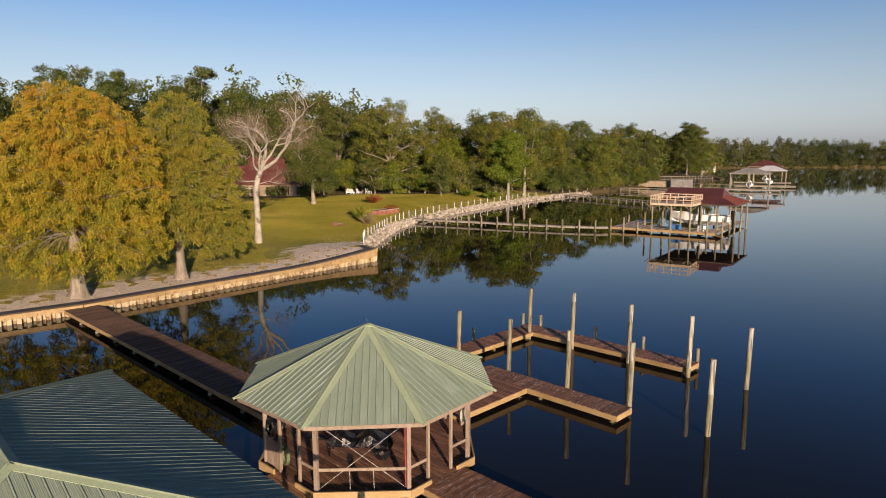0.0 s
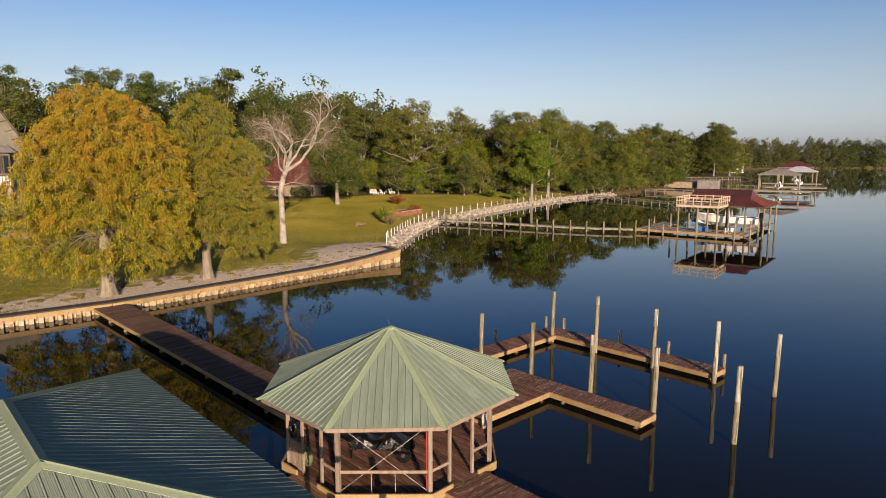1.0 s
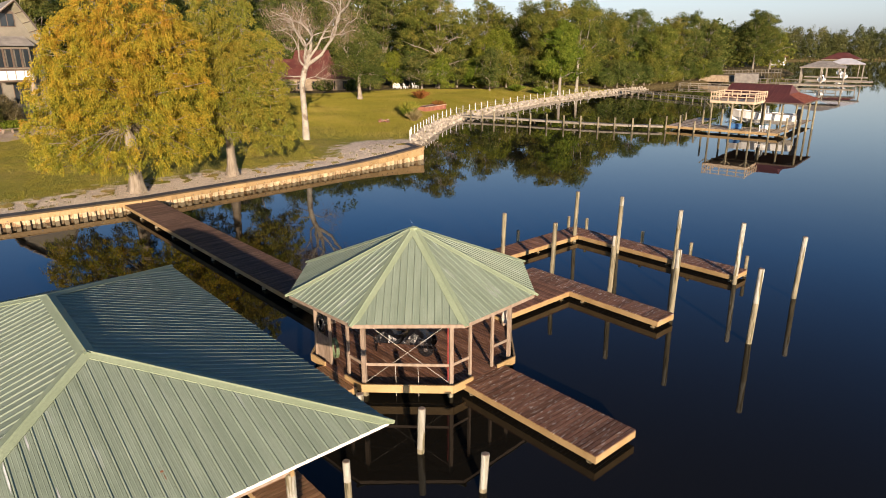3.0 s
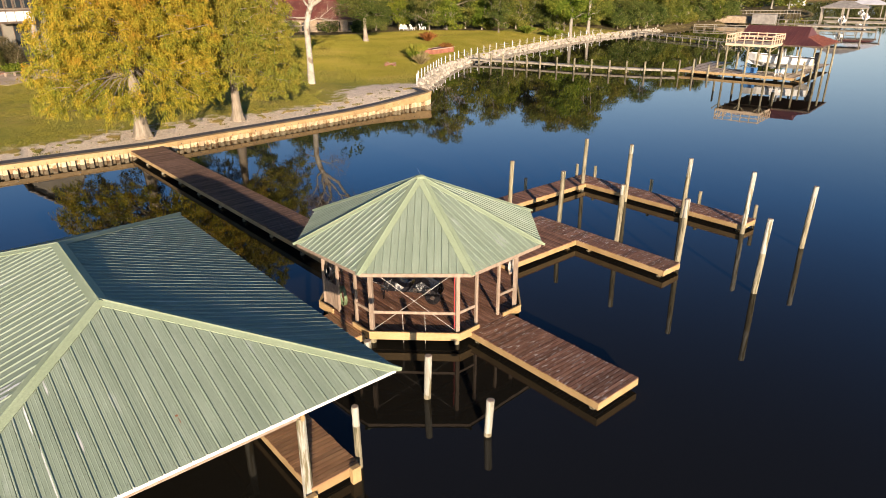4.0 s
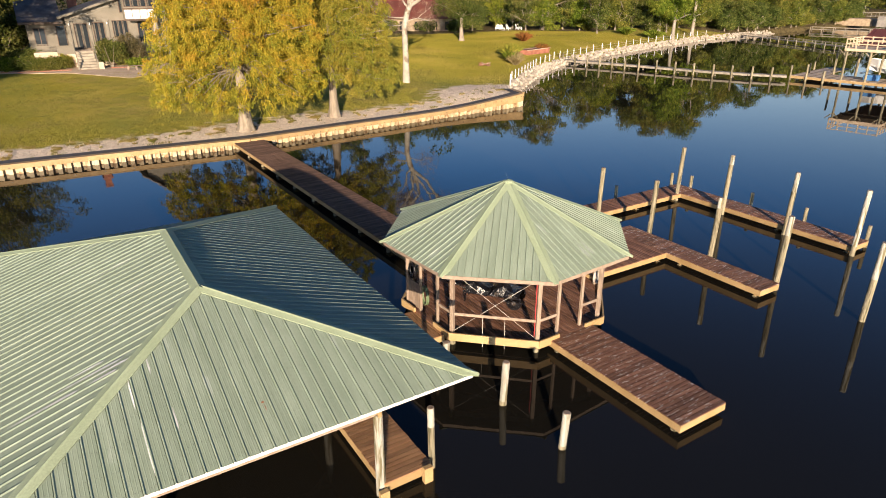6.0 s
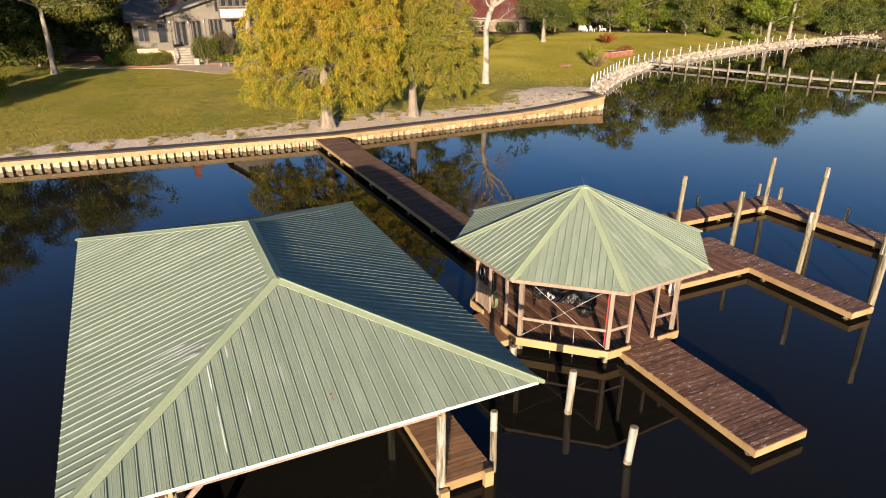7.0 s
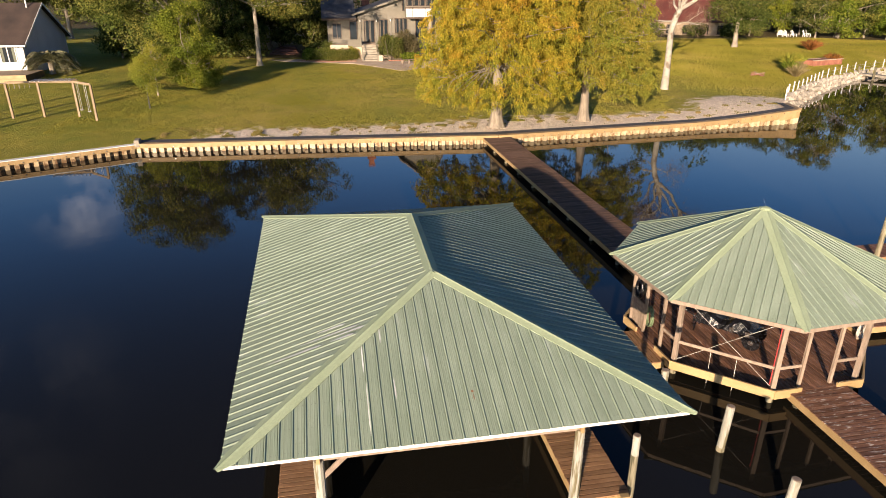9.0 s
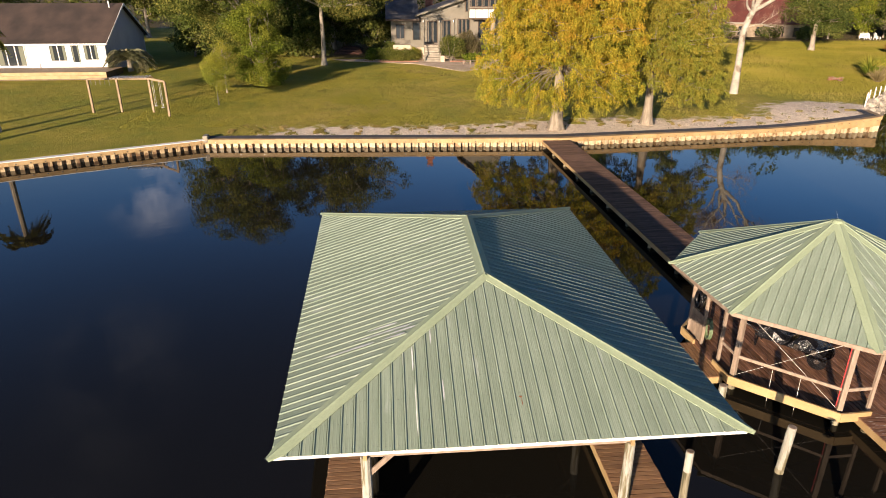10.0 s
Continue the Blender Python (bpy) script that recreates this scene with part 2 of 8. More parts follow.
M_SYCBARK = surface("bleached_sycamore_bark", (0.22, 0.20, 0.165), (0.34, 0.31, 0.26), 1.5, 14, 0.85, 0.5, vary=0.1, spots=((0.15, 0.12, 0.09), 1.1, 0.60), depth=0.02)
M_CYPBARK = surface("tan_cypress_bark", (0.16, 0.132, 0.098), (0.27, 0.228, 0.178), 2.0, 14, 0.9, 0.8, stretch=(4, 4, 0.5), vary=0.1, depth=0.03)
M_TANWOOD = surface("tan_playground_timber", (0.20, 0.145, 0.09), (0.28, 0.205, 0.13), 1.5, 30, 0.8, 0.3, vary=0.1)
M_ROCK = surface("pale_riprap_stone", (0.20, 0.175, 0.14), (0.40, 0.355, 0.295), 1.2, 9, 0.9, 0.8, vary=0.25, depth=0.04)
M_REDROOF = surface("dark_red_metal", (0.085, 0.026, 0.022), (0.13, 0.042, 0.031), 0.6, 25, 0.5, 0.1, vary=0.08)
M_DARKROOF = surface("dark_slate_shingle", (0.05, 0.05, 0.055), (0.10, 0.10, 0.105), 1.0, 16, 0.85, 0.4, vary=0.08)
M_TANSTONE = surface("tan_rubble_stone", (0.20, 0.15, 0.10), (0.33, 0.26, 0.18), 1.2, 9, 0.9, 0.5, vary=0.1)
M_GREYROOF = surface("grey_shingle", (0.16, 0.15, 0.14), (0.26, 0.24, 0.22), 1.0, 20, 0.85, 0.4, vary=0.08)
M_BROWNROOF = surface("brown_shingle", (0.022, 0.015, 0.012), (0.055, 0.035, 0.027), 0.5, 10, 0.9, 0.5, stretch=(1, 0.6, 1), vary=0.05)
M_STUCCO = surface("cream_stucco", (0.135, 0.124, 0.10), (0.18, 0.163, 0.132), 0.6, 30, 0.9, 0.3, vary=0.04)
M_CREAM = surface("cream_soffit_panel", (0.30, 0.28, 0.21), (0.38, 0.35, 0.27), 1.0, 25, 0.8, 0.1, vary=0.05)
M_WALLWHITE = surface("white_siding", (0.60, 0.60, 0.60), (0.68, 0.68, 0.67), 0.5, 25, 0.7, 0.2, vary=0.03)
M_WALLGREY = surface("pale_grey_siding", (0.42, 0.43, 0.47), (0.50, 0.51, 0.55), 0.5, 25, 0.8, 0.2, vary=0.03)
M_DIM = surface("curtain_behind_glass", (0.075, 0.07, 0.06), (0.11, 0.10, 0.085), 2, 30, 0.25, 0.05, vary=0.05)
M_TIMBER = surface("dark_brown_timber", (0.06, 0.04, 0.03), (0.11, 0.075, 0.05), 1, 30, 0.7, 0.3, vary=0.1)
M_STONE = surface("pale_paving_stone", (0.40, 0.31, 0.23), (0.55, 0.44, 0.34), 0.8, 9, 0.9, 0.9, vary=0.1, spec=0.15, depth=0.05)
M_BRICK = surface("red_brick", (0.19, 0.07, 0.045), (0.30, 0.12, 0.075), 1.5, 20, 0.85, 0.4, vary=0.2)
# brick darkened to hold the tree shade over the garden steps
M_SHADEBRICK = surface("shaded_red_brick", (0.085, 0.04, 0.03), (0.15, 0.065, 0.048), 1.5, 20, 0.9, 0.4, vary=0.2)
M_BLACK = surface("black_tarpaulin", (0.003, 0.003, 0.004), (0.008, 0.008, 0.010), 3, 25, 0.24, 0.5, vary=0.2, depth=0.03)
M_CHROME = surface("bright_metal", (0.6, 0.6, 0.6), (0.7, 0.7, 0.7), 3, 40, 0.25, 0.05, metal=1.0)
M_ROPE = surface("pale_cable", (0.42, 0.39, 0.35), (0.50, 0.47, 0.43), 6, 60, 0.6, 0.2)
M_HOSE = surface("dull_green_hose", (0.07, 0.10, 0.05), (0.11, 0.15, 0.08), 3, 30, 0.6, 0.1)
M_RED = surface("red_paint", (0.34, 0.03, 0.035), (0.42, 0.05, 0.05), 3, 30, 0.5, 0.1)
M_BLUE = surface("blue_plastic", (0.03, 0.10, 0.25), (0.05, 0.15, 0.33), 3, 30, 0.4, 0.1)
M_HULL = surface("white_gelcoat", (0.74, 0.74, 0.73), (0.82, 0.82, 0.81), 1, 30, 0.2, 0.02, gloss=0.5)
M_GLASS = glassy("dark_window_glass")
M_PALEGLASS = glassy("curtained_window_glass", (0.13, 0.14, 0.11), 0.06)
L_SANDTUFT = foliage("bleached_litter", [(0.52, 0.43, 0.32), (0.66, 0.57, 0.45)], 0.5, 0.2, 0.15)
M_WETWOOD = surface("wet_brown_timber", (0.10, 0.055, 0.025), (0.20, 0.12, 0.06), 1.2, 30, 0.45, 0.3, vary=0.12)
M_GREYWOOD = surface("grey_weathered_timber", (0.17, 0.15, 0.12), (0.28, 0.25, 0.20), 1.5, 30, 0.8, 0.4, vary=0.12)
M_RUST = surface("rust_stain", (0.14, 0.05, 0.02), (0.22, 0.08, 0.03), 6, 60, 0.9, 0.2)
M_SCUFF = surface("scuffed_bare_metal", (0.42, 0.45, 0.44), (0.60, 0.62, 0.61), 4, 40, 0.35, 0.1)

L_CYP = foliage("orange_cypress_leaf", [(0.175, 0.188, 0.027), (0.295, 0.250, 0.032), (0.38, 0.262, 0.034), (0.39, 0.207, 0.034)], 0.6, 0.35, 0.2, by_height=(3.0, 16.0, 0.10), jitter=0.22)
L_CYP2 = foliage("yellow_green_cypress_leaf", [(0.145, 0.178, 0.031), (0.225, 0.23, 0.036), (0.305, 0.252, 0.039)], 0.5, 0.35, 0.2, jitter=0.22)
L_OAK = foliage("dark_green_leaf", [(0.045, 0.066, 0.017), (0.085, 0.108, 0.026), (0.15, 0.148, 0.042)], 0.3, 0.3)
L_MID = foliage("mid_green_leaf", [(0.075, 0.10, 0.02), (0.135, 0.155, 0.03), (0.21, 0.185, 0.042)], 0.3)
L_BRIGHT = foliage("bright_green_leaf", [(0.072, 0.108, 0.014), (0.13, 0.168, 0.022), (0.21, 0.215, 0.034)], 0.35)
L_LIVE = foliage("live_oak_leaf", [(0.05, 0.072, 0.016), (0.10, 0.118, 0.026), (0.18, 0.165, 0.042)], 0.35, 0.3)
L_PINE = foliage("pine_needle", [(0.045, 0.066, 0.024), (0.08, 0.10, 0.034), (0.13, 0.135, 0.045)], 0.3, 0.2)
L_FAR = foliage("far_treeline_leaf", [(0.045, 0.058, 0.022), (0.072, 0.085, 0.03), (0.11, 0.108, 0.04)], 0.02, 0.2)
L_RUST = foliage("rust_leaf", [(0.16, 0.09, 0.03), (0.22, 0.10, 0.03), (0.28, 0.12, 0.03)], 0.5)
L_DULL = foliage("dull_brown_leaf", [(0.075, 0.07, 0.035), (0.12, 0.10, 0.05), (0.16, 0.125, 0.07)], 0.5)
L_TWIG = foliage("bare_twig", [(0.17, 0.13, 0.095), (0.25, 0.195, 0.14)], 0.3, 0.0)
L_PALM = foliage("palm_frond", [(0.14, 0.155, 0.08), (0.22, 0.23, 0.13), (0.33, 0.32, 0.21)], 0.6)
L_GRASS = foliage("lawn_grass_blade", [(0.15, 0.15, 0.035), (0.23, 0.18, 0.06), (0.33, 0.24, 0.11)], 0.4, 0.3, 0.15, jitter=0.2)
L_LAWN = foliage("far_lawn_blade", [(0.215, 0.195, 0.034), (0.285, 0.235, 0.045), (0.365, 0.275, 0.075)], 0.12, 0.5, 0.05, jitter=0.08)
L_DRY = foliage("dry_ornamental_grass", [(0.22, 0.18, 0.08), (0.32, 0.26, 0.13)], 0.6)


def water_material():
    m = bpy.data.materials.new("calm_lake_water")
    m.use_nodes = True
    n, ln = m.node_tree.nodes, m.node_tree.links
    b = n["Principled BSDF"]
    b.inputs["Base Color"].default_value = (0.0094, 0.0086, 0.0066, 1)
    b.inputs["Roughness"].default_value = 0.015
    b.inputs["IOR"].default_value = 1.29
    tc = n.new("ShaderNodeTexCoord")
    heights = []
    for scale, amount, stretch in ((0.5, 0.6, (1, 0.5, 1)), (3.0, 0.10, (1, 0.7, 1))):
        mp, noi, mul = n.new("ShaderNodeMapping"), n.new("ShaderNodeTexNoise"), n.new("ShaderNodeMath")
        mp.inputs["Scale"].default_value = stretch
        noi.inputs["Scale"].default_value, noi.inputs["Detail"].default_value = scale, 3
        mul.operation = "MULTIPLY"
        mul.inputs[1].default_value = amount
        ln.new(tc.outputs["Object"], mp.inputs["Vector"])
        ln.new(mp.outputs[0], noi.inputs["Vector"])
        ln.new(noi.outputs["Fac"], mul.inputs[0])
        heights.append(mul)
    add, bump = n.new("ShaderNodeMath"), n.new("ShaderNodeBump")
    ln.new(heights[0].outputs[0], add.inputs[0])
    ln.new(heights[1].outputs[0], add.inputs[1])
    ln.new(add.outputs[0], bump.inputs["Height"])
    bump.inputs["Strength"].default_value, bump.inputs["Distance"].default_value = 0.35, 0.02
    ln.new(bump.outputs[0], b.inputs["Normal"])
    return m


M_WATER = water_material()


def ground_material():
    """Mown grass with worn and dry patches; the attribute 'sand' says where bare sand lies, 'litter' where woodland
    litter does and where tree shade is coloured in.
    """
    m = bpy.data.materials.new("lawn_and_sand")
    m.use_nodes = True
    n, ln = m.node_tree.nodes, m.node_tree.links
    b = n["Principled BSDF"]
    b.inputs["Roughness"].default_value = 0.95
    b.inputs["Specular IOR Level"].default_value = 0.15
    tc = n.new("ShaderNodeTexCoord")

    def noise_of(scale, detail=5):
        k = n.new("ShaderNodeTexNoise")
        k.inputs["Scale"].default_value, k.inputs["Detail"].default_value = scale, detail
        ln.new(tc.outputs["Object"], k.inputs["Vector"])
        return k.outputs["Fac"]

    def ramp_of(fac, stops):
        r = n.new("ShaderNodeValToRGB")
        e = r.color_ramp.elements
        e[0].position, e[0].color = stops[0][0], (*stops[0][1], 1)
        e[1].position, e[1].color = stops[-1][0], (*stops[-1][1], 1)
        for p, c in stops[1:-1]:
            e.new(p).color = (*c, 1)
        ln.new(fac, r.inputs["Fac"])
        return r.outputs["Color"]

    def mix_of(fac, a, c):
        x = n.new("ShaderNodeMix")
        x.data_type = "RGBA"
        ln.new(fac, x.inputs["Factor"])
        ln.new(a, x.inputs["A"])
        ln.new(c, x.inputs["B"])
        return x.outputs["Result"]

    def mask_of(name, noise_fac, spread):
        at = n.new("ShaderNodeAttribute")
        at.attribute_name = name
        ma = n.new("ShaderNodeMath")
        ma.operation = "MULTIPLY_ADD"
        ma.inputs[1].default_value = spread
        ln.new(noise_fac, ma.inputs[0])
        ln.new(at.outputs["Fac"], ma.inputs[2])
        mr = n.new("ShaderNodeMapRange")
        mr.inputs["From Min"].default_value, mr.inputs["From Max"].default_value = 0.5 + spread * 0.5 - 0.08, 0.5 + spread * 0.5 + 0.12
        ln.new(ma.outputs[0], mr.inputs["Value"])
        return mr.outputs[0]

    big, mid, small, tiny = noise_of(0.09), noise_of(0.5), noise_of(3.0), noise_of(14.0, 3)
    blend = n.new("ShaderNodeMix")
    blend.inputs["Factor"].default_value = 0.38
    ln.new(big, blend.inputs["A"])
    ln.new(mid, blend.inputs["B"])
    patchy = blend.outputs["Result"]
    grass = ramp_of(patchy, [(0.38, (0.215, 0.235, 0.036)), (0.5, (0.30, 0.275, 0.046)), (0.63, (0.42, 0.32, 0.09))])
    grass2 = ramp_of(small, [(0.3, (0.22, 0.225, 0.03)), (0.7, (0.40, 0.33, 0.065))])
    half = n.new("ShaderNodeMix")
    half.data_type = "RGBA"
    half.inputs["Factor"].default_value = 0.36
    ln.new(grass, half.inputs["A"])
    ln.new(grass2, half.inputs["B"])
    sand = ramp_of(small, [(0.3, (0.68, 0.55, 0.43)), (0.7, (0.86, 0.74, 0.61))])
    litter = ramp_of(small, [(0.3, (0.085, 0.07, 0.03)), (0.7, (0.17, 0.13, 0.06))])
    fresh = n.new("ShaderNodeAttribute")
    fresh.attribute_name = "fresh"
    green = ramp_of(patchy, [(0.38, (0.205, 0.215, 0.028)), (0.63, (0.35, 0.29, 0.045))])
    lawn = mix_of(fresh.outputs["Fac"], half.outputs["Result"], green)
    colour = mix_of(mask_of("litter", mid, 0.5), lawn, litter)
    colour = mix_of(mask_of("sand", noise_of(0.9), 0.9), colour, sand)
    hsv = n.new("ShaderNodeHueSaturation")
    mr = n.new("ShaderNodeMapRange")
    mr.inputs["From Min"].default_value, mr.inputs["From Max"].default_value = 0.25, 0.75
    mr.inputs["To Min"].default_value, mr.inputs["To Max"].default_value = 0.66, 1.34
    ln.new(tiny, mr.inputs["Value"])
    ln.new(mr.outputs[0], hsv.inputs["Value"])
    ln.new(colour, hsv.inputs["Color"])
    ln.new(hsv.outputs[0], b.inputs["Base Color"])
    bump = n.new("ShaderNodeBump")
    bump.inputs["Strength"].default_value, bump.inputs["Distance"].default_value = 0.4, 0.06
    ln.new(tiny, bump.inputs["Height"])
    # stubble: the tiny faces of blades and grains stand every way, so low light is caught
    fuzz, shift, amount, total, unit = n.new("ShaderNodeTexNoise"), n.new("ShaderNodeVectorMath"), n.new("ShaderNodeVectorMath"), n.new("ShaderNodeVectorMath"), n.new("ShaderNodeVectorMath")
    fuzz.inputs["Scale"].default_value, fuzz.inputs["Detail"].default_value = 75.0, 3
    ln.new(tc.outputs["Object"], fuzz.inputs["Vector"])
    shift.operation, amount.operation, total.operation, unit.operation = "SUBTRACT", "MULTIPLY", "ADD", "NORMALIZE"
    shift.inputs[1].default_value, amount.inputs[1].default_value = (0.5, 0.5, 0.5), (14.0, 14.0, 2.0)
    ln.new(fuzz.outputs["Color"], shift.inputs[0])
    ln.new(shift.outputs[0], amount.inputs[0])
    ln.new(amount.outputs[0], total.inputs[0])
    ln.new(bump.outputs[0], total.inputs[1])
    ln.new(total.outputs[0], unit.inputs[0])
    ln.new(unit.outputs[0], b.inputs["Normal"])
    return m


M_GROUND = ground_material()


# ---- building blocks ----
class Geo:
    """Vertices and faces of one mesh."""

    def __init__(self):
        self.v, self.f = [], []

    def add(self, verts, faces, m=None):
        k = len(self.v)
        self.v += [tuple(m @ Vector(p)) for p in verts] if m else [tuple(p) for p in verts]
        self.f += [tuple(k + i for i in f) for f in faces]
        return self

    def box(self, x0, x1, y0, y1, z0, z1, m=None, bevel=0.0):
        if not bevel:
            return self.add([(x, y, z) for x in (x0, x1) for y in (y0, y1) for z in (z0, z1)],
                            [(0, 1, 3, 2), (4, 6, 7, 5), (0, 4, 5, 1), (2, 3, 7, 6), (0, 2, 6, 4), (1, 5, 7, 3)], m)
        b, verts = bevel, []
        lo, hi = (x0, y0, z0), (x1, y1, z1)
        for i in range(8):
            s = [(i >> 2) & 1, (i >> 1) & 1, i & 1]
            for a in range(3):
                p = [(hi if s[k] else lo)[k] for k in range(3)]
                for k in range(3):
                    if k != a:
                        p[k] += -b if s[k] else b
                verts.append(p)
        faces = []
        ring = {0: (0, 1, 3, 2), 1: (0, 4, 5, 1), 2: (0, 2, 6, 4)}
        for a in range(3):
            r = [i * 3 + a for i in ring[a]]
            faces.append(tuple(r))
            faces.append(tuple((i + (4, 2, 1)[a]) * 3 + a for i in reversed(ring[a])))
        for i in range(8):
            for a in range(3):
                bit = (4, 2, 1)[a]
                if not i & bit:
                    j, (p, q) = i | bit, [k for k in range(3) if k != a]
                    faces.append((i * 3 + p, i * 3 + q, j * 3 + q, j * 3 + p))
            faces.append((i * 3, i * 3 + 1, i * 3 + 2))
        return self.add(verts, faces, m)

    def beam(self, p, q, w, h, up=(0, 0, 1), bevel=0.0):
        """A straight timber from p to q, w wide and h high, centred on the line."""
        p, q = Vector(p), Vector(q)
        z = (q - p).normalized()
        x = z.cross(Vector(up))
        x = x.normalized() if x.length > 1e-4 else Vector((1, 0, 0))
        y = x.cross(z)
        m = Matrix((x, y, z)).transposed().to_4x4()
        m.translation = p
        return self.box(-w / 2, w / 2, -h / 2, h / 2, 0, (q - p).length, m, bevel)

    def tube(self, points, radii, n=8, caps=True):
        pts = [Vector(p) for p in points]
        rings, last = [], Vector((1, 0, 0))
        for i, p in enumerate(pts):
            d = (pts[min(i + 1, len(pts) - 1)] - pts[max(i - 1, 0)]).normalized()
            x = last - d * last.dot(d)
            if x.length < 1e-3:
                x = d.orthogonal()
            x.normalize()
            last, y = x, d.cross(x)
            rings.append([p + (x * math.cos(2 * math.pi * k / n) + y * math.sin(2 * math.pi * k / n)) * radii[i] for k in range(n)])
        verts = [tuple(v) for r in rings for v in r]
        faces = [(i * n + k, i * n + (k + 1) % n, (i + 1) * n + (k + 1) % n, (i + 1) * n + k) for i in range(len(pts) - 1) for k in range(n)]
        if caps:
            faces += [tuple(range(n - 1, -1, -1)), tuple((len(pts) - 1) * n + k for k in range(n))]
        return self.add(verts, faces)

    def prism(self, poly, z0, z1, m=None):
        n = len(poly)
        return self.add([(x, y, z0) for x, y in poly] + [(x, y, z1) for x, y in poly],
                        [tuple(range(n - 1, -1, -1)), tuple(range(n, 2 * n))] + [(k, (k + 1) % n, n + (k + 1) % n, n + k) for k in range(n)], m)

    def slab(self, quad, t):
        """A flat polygon in space, t thick along its normal (downwards)."""
        q = [Vector(p) for p in quad]
        nrm = (q[1] - q[0]).cross(q[2] - q[0]).normalized()
        if nrm.z < 0:
            q.reverse()
            nrm = -nrm
        n = len(q)
        return self.add([tuple(p) for p in q] + [tuple(p - nrm * t) for p in q],
                        [tuple(range(n)), tuple(range(2 * n - 1, n - 1, -1))] + [(n + k, n + (k + 1) % n, (k + 1) % n, k) for k in range(n)])

    def mesh(self, name, smooth=False):
        me = bpy.data.meshes.new(name)
        me.from_pydata(self.v, [], self.f)
        if smooth:
            me.shade_smooth()
        return me


def part(name, geo, material, parent, label="", smooth=False, at=None, kind=""):
    """One mesh object under a thing or under a part. geo: a Geo, or a mesh to share."""
    me = geo.mesh(name, smooth) if isinstance(geo, Geo) else geo
    if not me.materials:
        me.materials.append(material)
    ob = new(name, me)
    ob.parent = parent
    if at is not None:
        ob.matrix_basis = at
    return tagged(ob, label, kind=kind)


def thing(name, m, label, category, group="", kind=""):
    ob = new(name)
    ob.empty_display_size = 0.2
    ob.matrix_basis = m
    return tagged(ob, label, category, group, kind)


def solid(name, geo, material, m, label, category, group="", kind="", smooth=False):
    """A thing of one mesh."""
    me = geo.mesh(name, smooth) if isinstance(geo, Geo) else geo
    if not me.materials:
        me.materials.append(material)
    ob = new(name, me)
    ob.matrix_basis = m
    return tagged(ob, label, category, group, kind)


def quads(name, corners, material):
    """A mesh of loose quads from an array (n, 4, 3)."""
    n = len(corners)
    me = bpy.data.meshes.new(name)
    me.vertices.add(n * 4)
    me.vertices.foreach_set("co", np.ascontiguousarray(corners, dtype=np.float32).ravel())
    me.loops.add(n * 4)
    me.loops.foreach_set("vertex_index", np.arange(n * 4, dtype=np.int32))
    me.polygons.add(n)
    me.polygons.foreach_set("loop_start", np.arange(0, n * 4, 4, dtype=np.int32))
    me.update(calc_edges=True)
    me.materials.append(material)
    return me


def leaf_quads(rng, centres, length, width, axis=None, spread=1.0, flat=0.0):
    """Pointed leaves at the centres. axis: the way that they lie along (None: any way); spread: how far they stray from it."""
    n = len(centres)
    d = rng.normal(size=(n, 3)) * spread
    if axis is not None:
        d += axis
    d /= np.linalg.norm(d, axis=1)[:, None] + 1e-9
    s = np.cross(d, rng.normal(size=(n, 3)) + np.array([0, 0, flat]))
    s /= np.linalg.norm(s, axis=1)[:, None] + 1e-9
    l = length * rng.uniform(0.6, 1.3, (n, 1)) * 0.5
    w = width * rng.uniform(0.6, 1.3, (n, 1)) * 0.5
    return np.stack([centres - d * l, centres + s * w - d * l * 0.1, centres + d * l, centres - s * w - d * l * 0.1], 1)


def tris(name, corners, material):
    """A mesh of loose triangles from an array (n, 3, 3)."""
    n = len(corners)
    me = bpy.data.meshes.new(name)
    me.vertices.add(n * 3)
    me.vertices.foreach_set("co", np.ascontiguousarray(corners, dtype=np.float32).ravel())
    me.loops.add(n * 3)
    me.loops.foreach_set("vertex_index", np.arange(n * 3, dtype=np.int32))
    me.polygons.add(n)
    me.polygons.foreach_set("loop_start", np.arange(0, n * 3, 3, dtype=np.int32))
    me.update(calc_edges=True)
    me.materials.append(material)
    return me


def wedge(q):
    """Three-cornered leaves of about the same size, for trees far off."""
    return np.stack([q[:, 0], q[:, 1] * 1.25 - q[:, 3] * 0.25, q[:, 2] * 0.6 + q[:, 3] * 0.4], 1)


def puff_leaves(rng, centres, out, length, width, stray=0.55):
    """Pointed leaves that face outwards from their clump, so that a clump has a lit and a shaded side."""
    n = len(centres)
    nor = out + rng.normal(size=(n, 3)) * stray
    nor /= np.linalg.norm(nor, axis=1)[:, None] + 1e-9
    d = np.cross(nor, rng.normal(size=(n, 3)))
    d /= np.linalg.norm(d, axis=1)[:, None] + 1e-9
    s = np.cross(nor, d)
    l = length * rng.uniform(0.6, 1.3, (n, 1)) * 0.5
    w = width * rng.uniform(0.6, 1.3, (n, 1)) * 0.5
    return np.stack([centres - d * l, centres + s * w - d * l * 0.1, centres + d * l, centres - s * w - d * l * 0.1], 1)


ANGLE = 45.4
DOCK = pose(0, 0, 0, 0, 0, ANGLE)  # the docks' own axes: u along the shore, v towards it


def at_dock(u, v, z=0.0, turn=0.0):
    return DOCK @ pose(u, v, z, 0, 0, turn)


def to_dock(x, y):
    p = DOCK.inverted() @ Vector((x, y, 0))
    return p.x, p.y


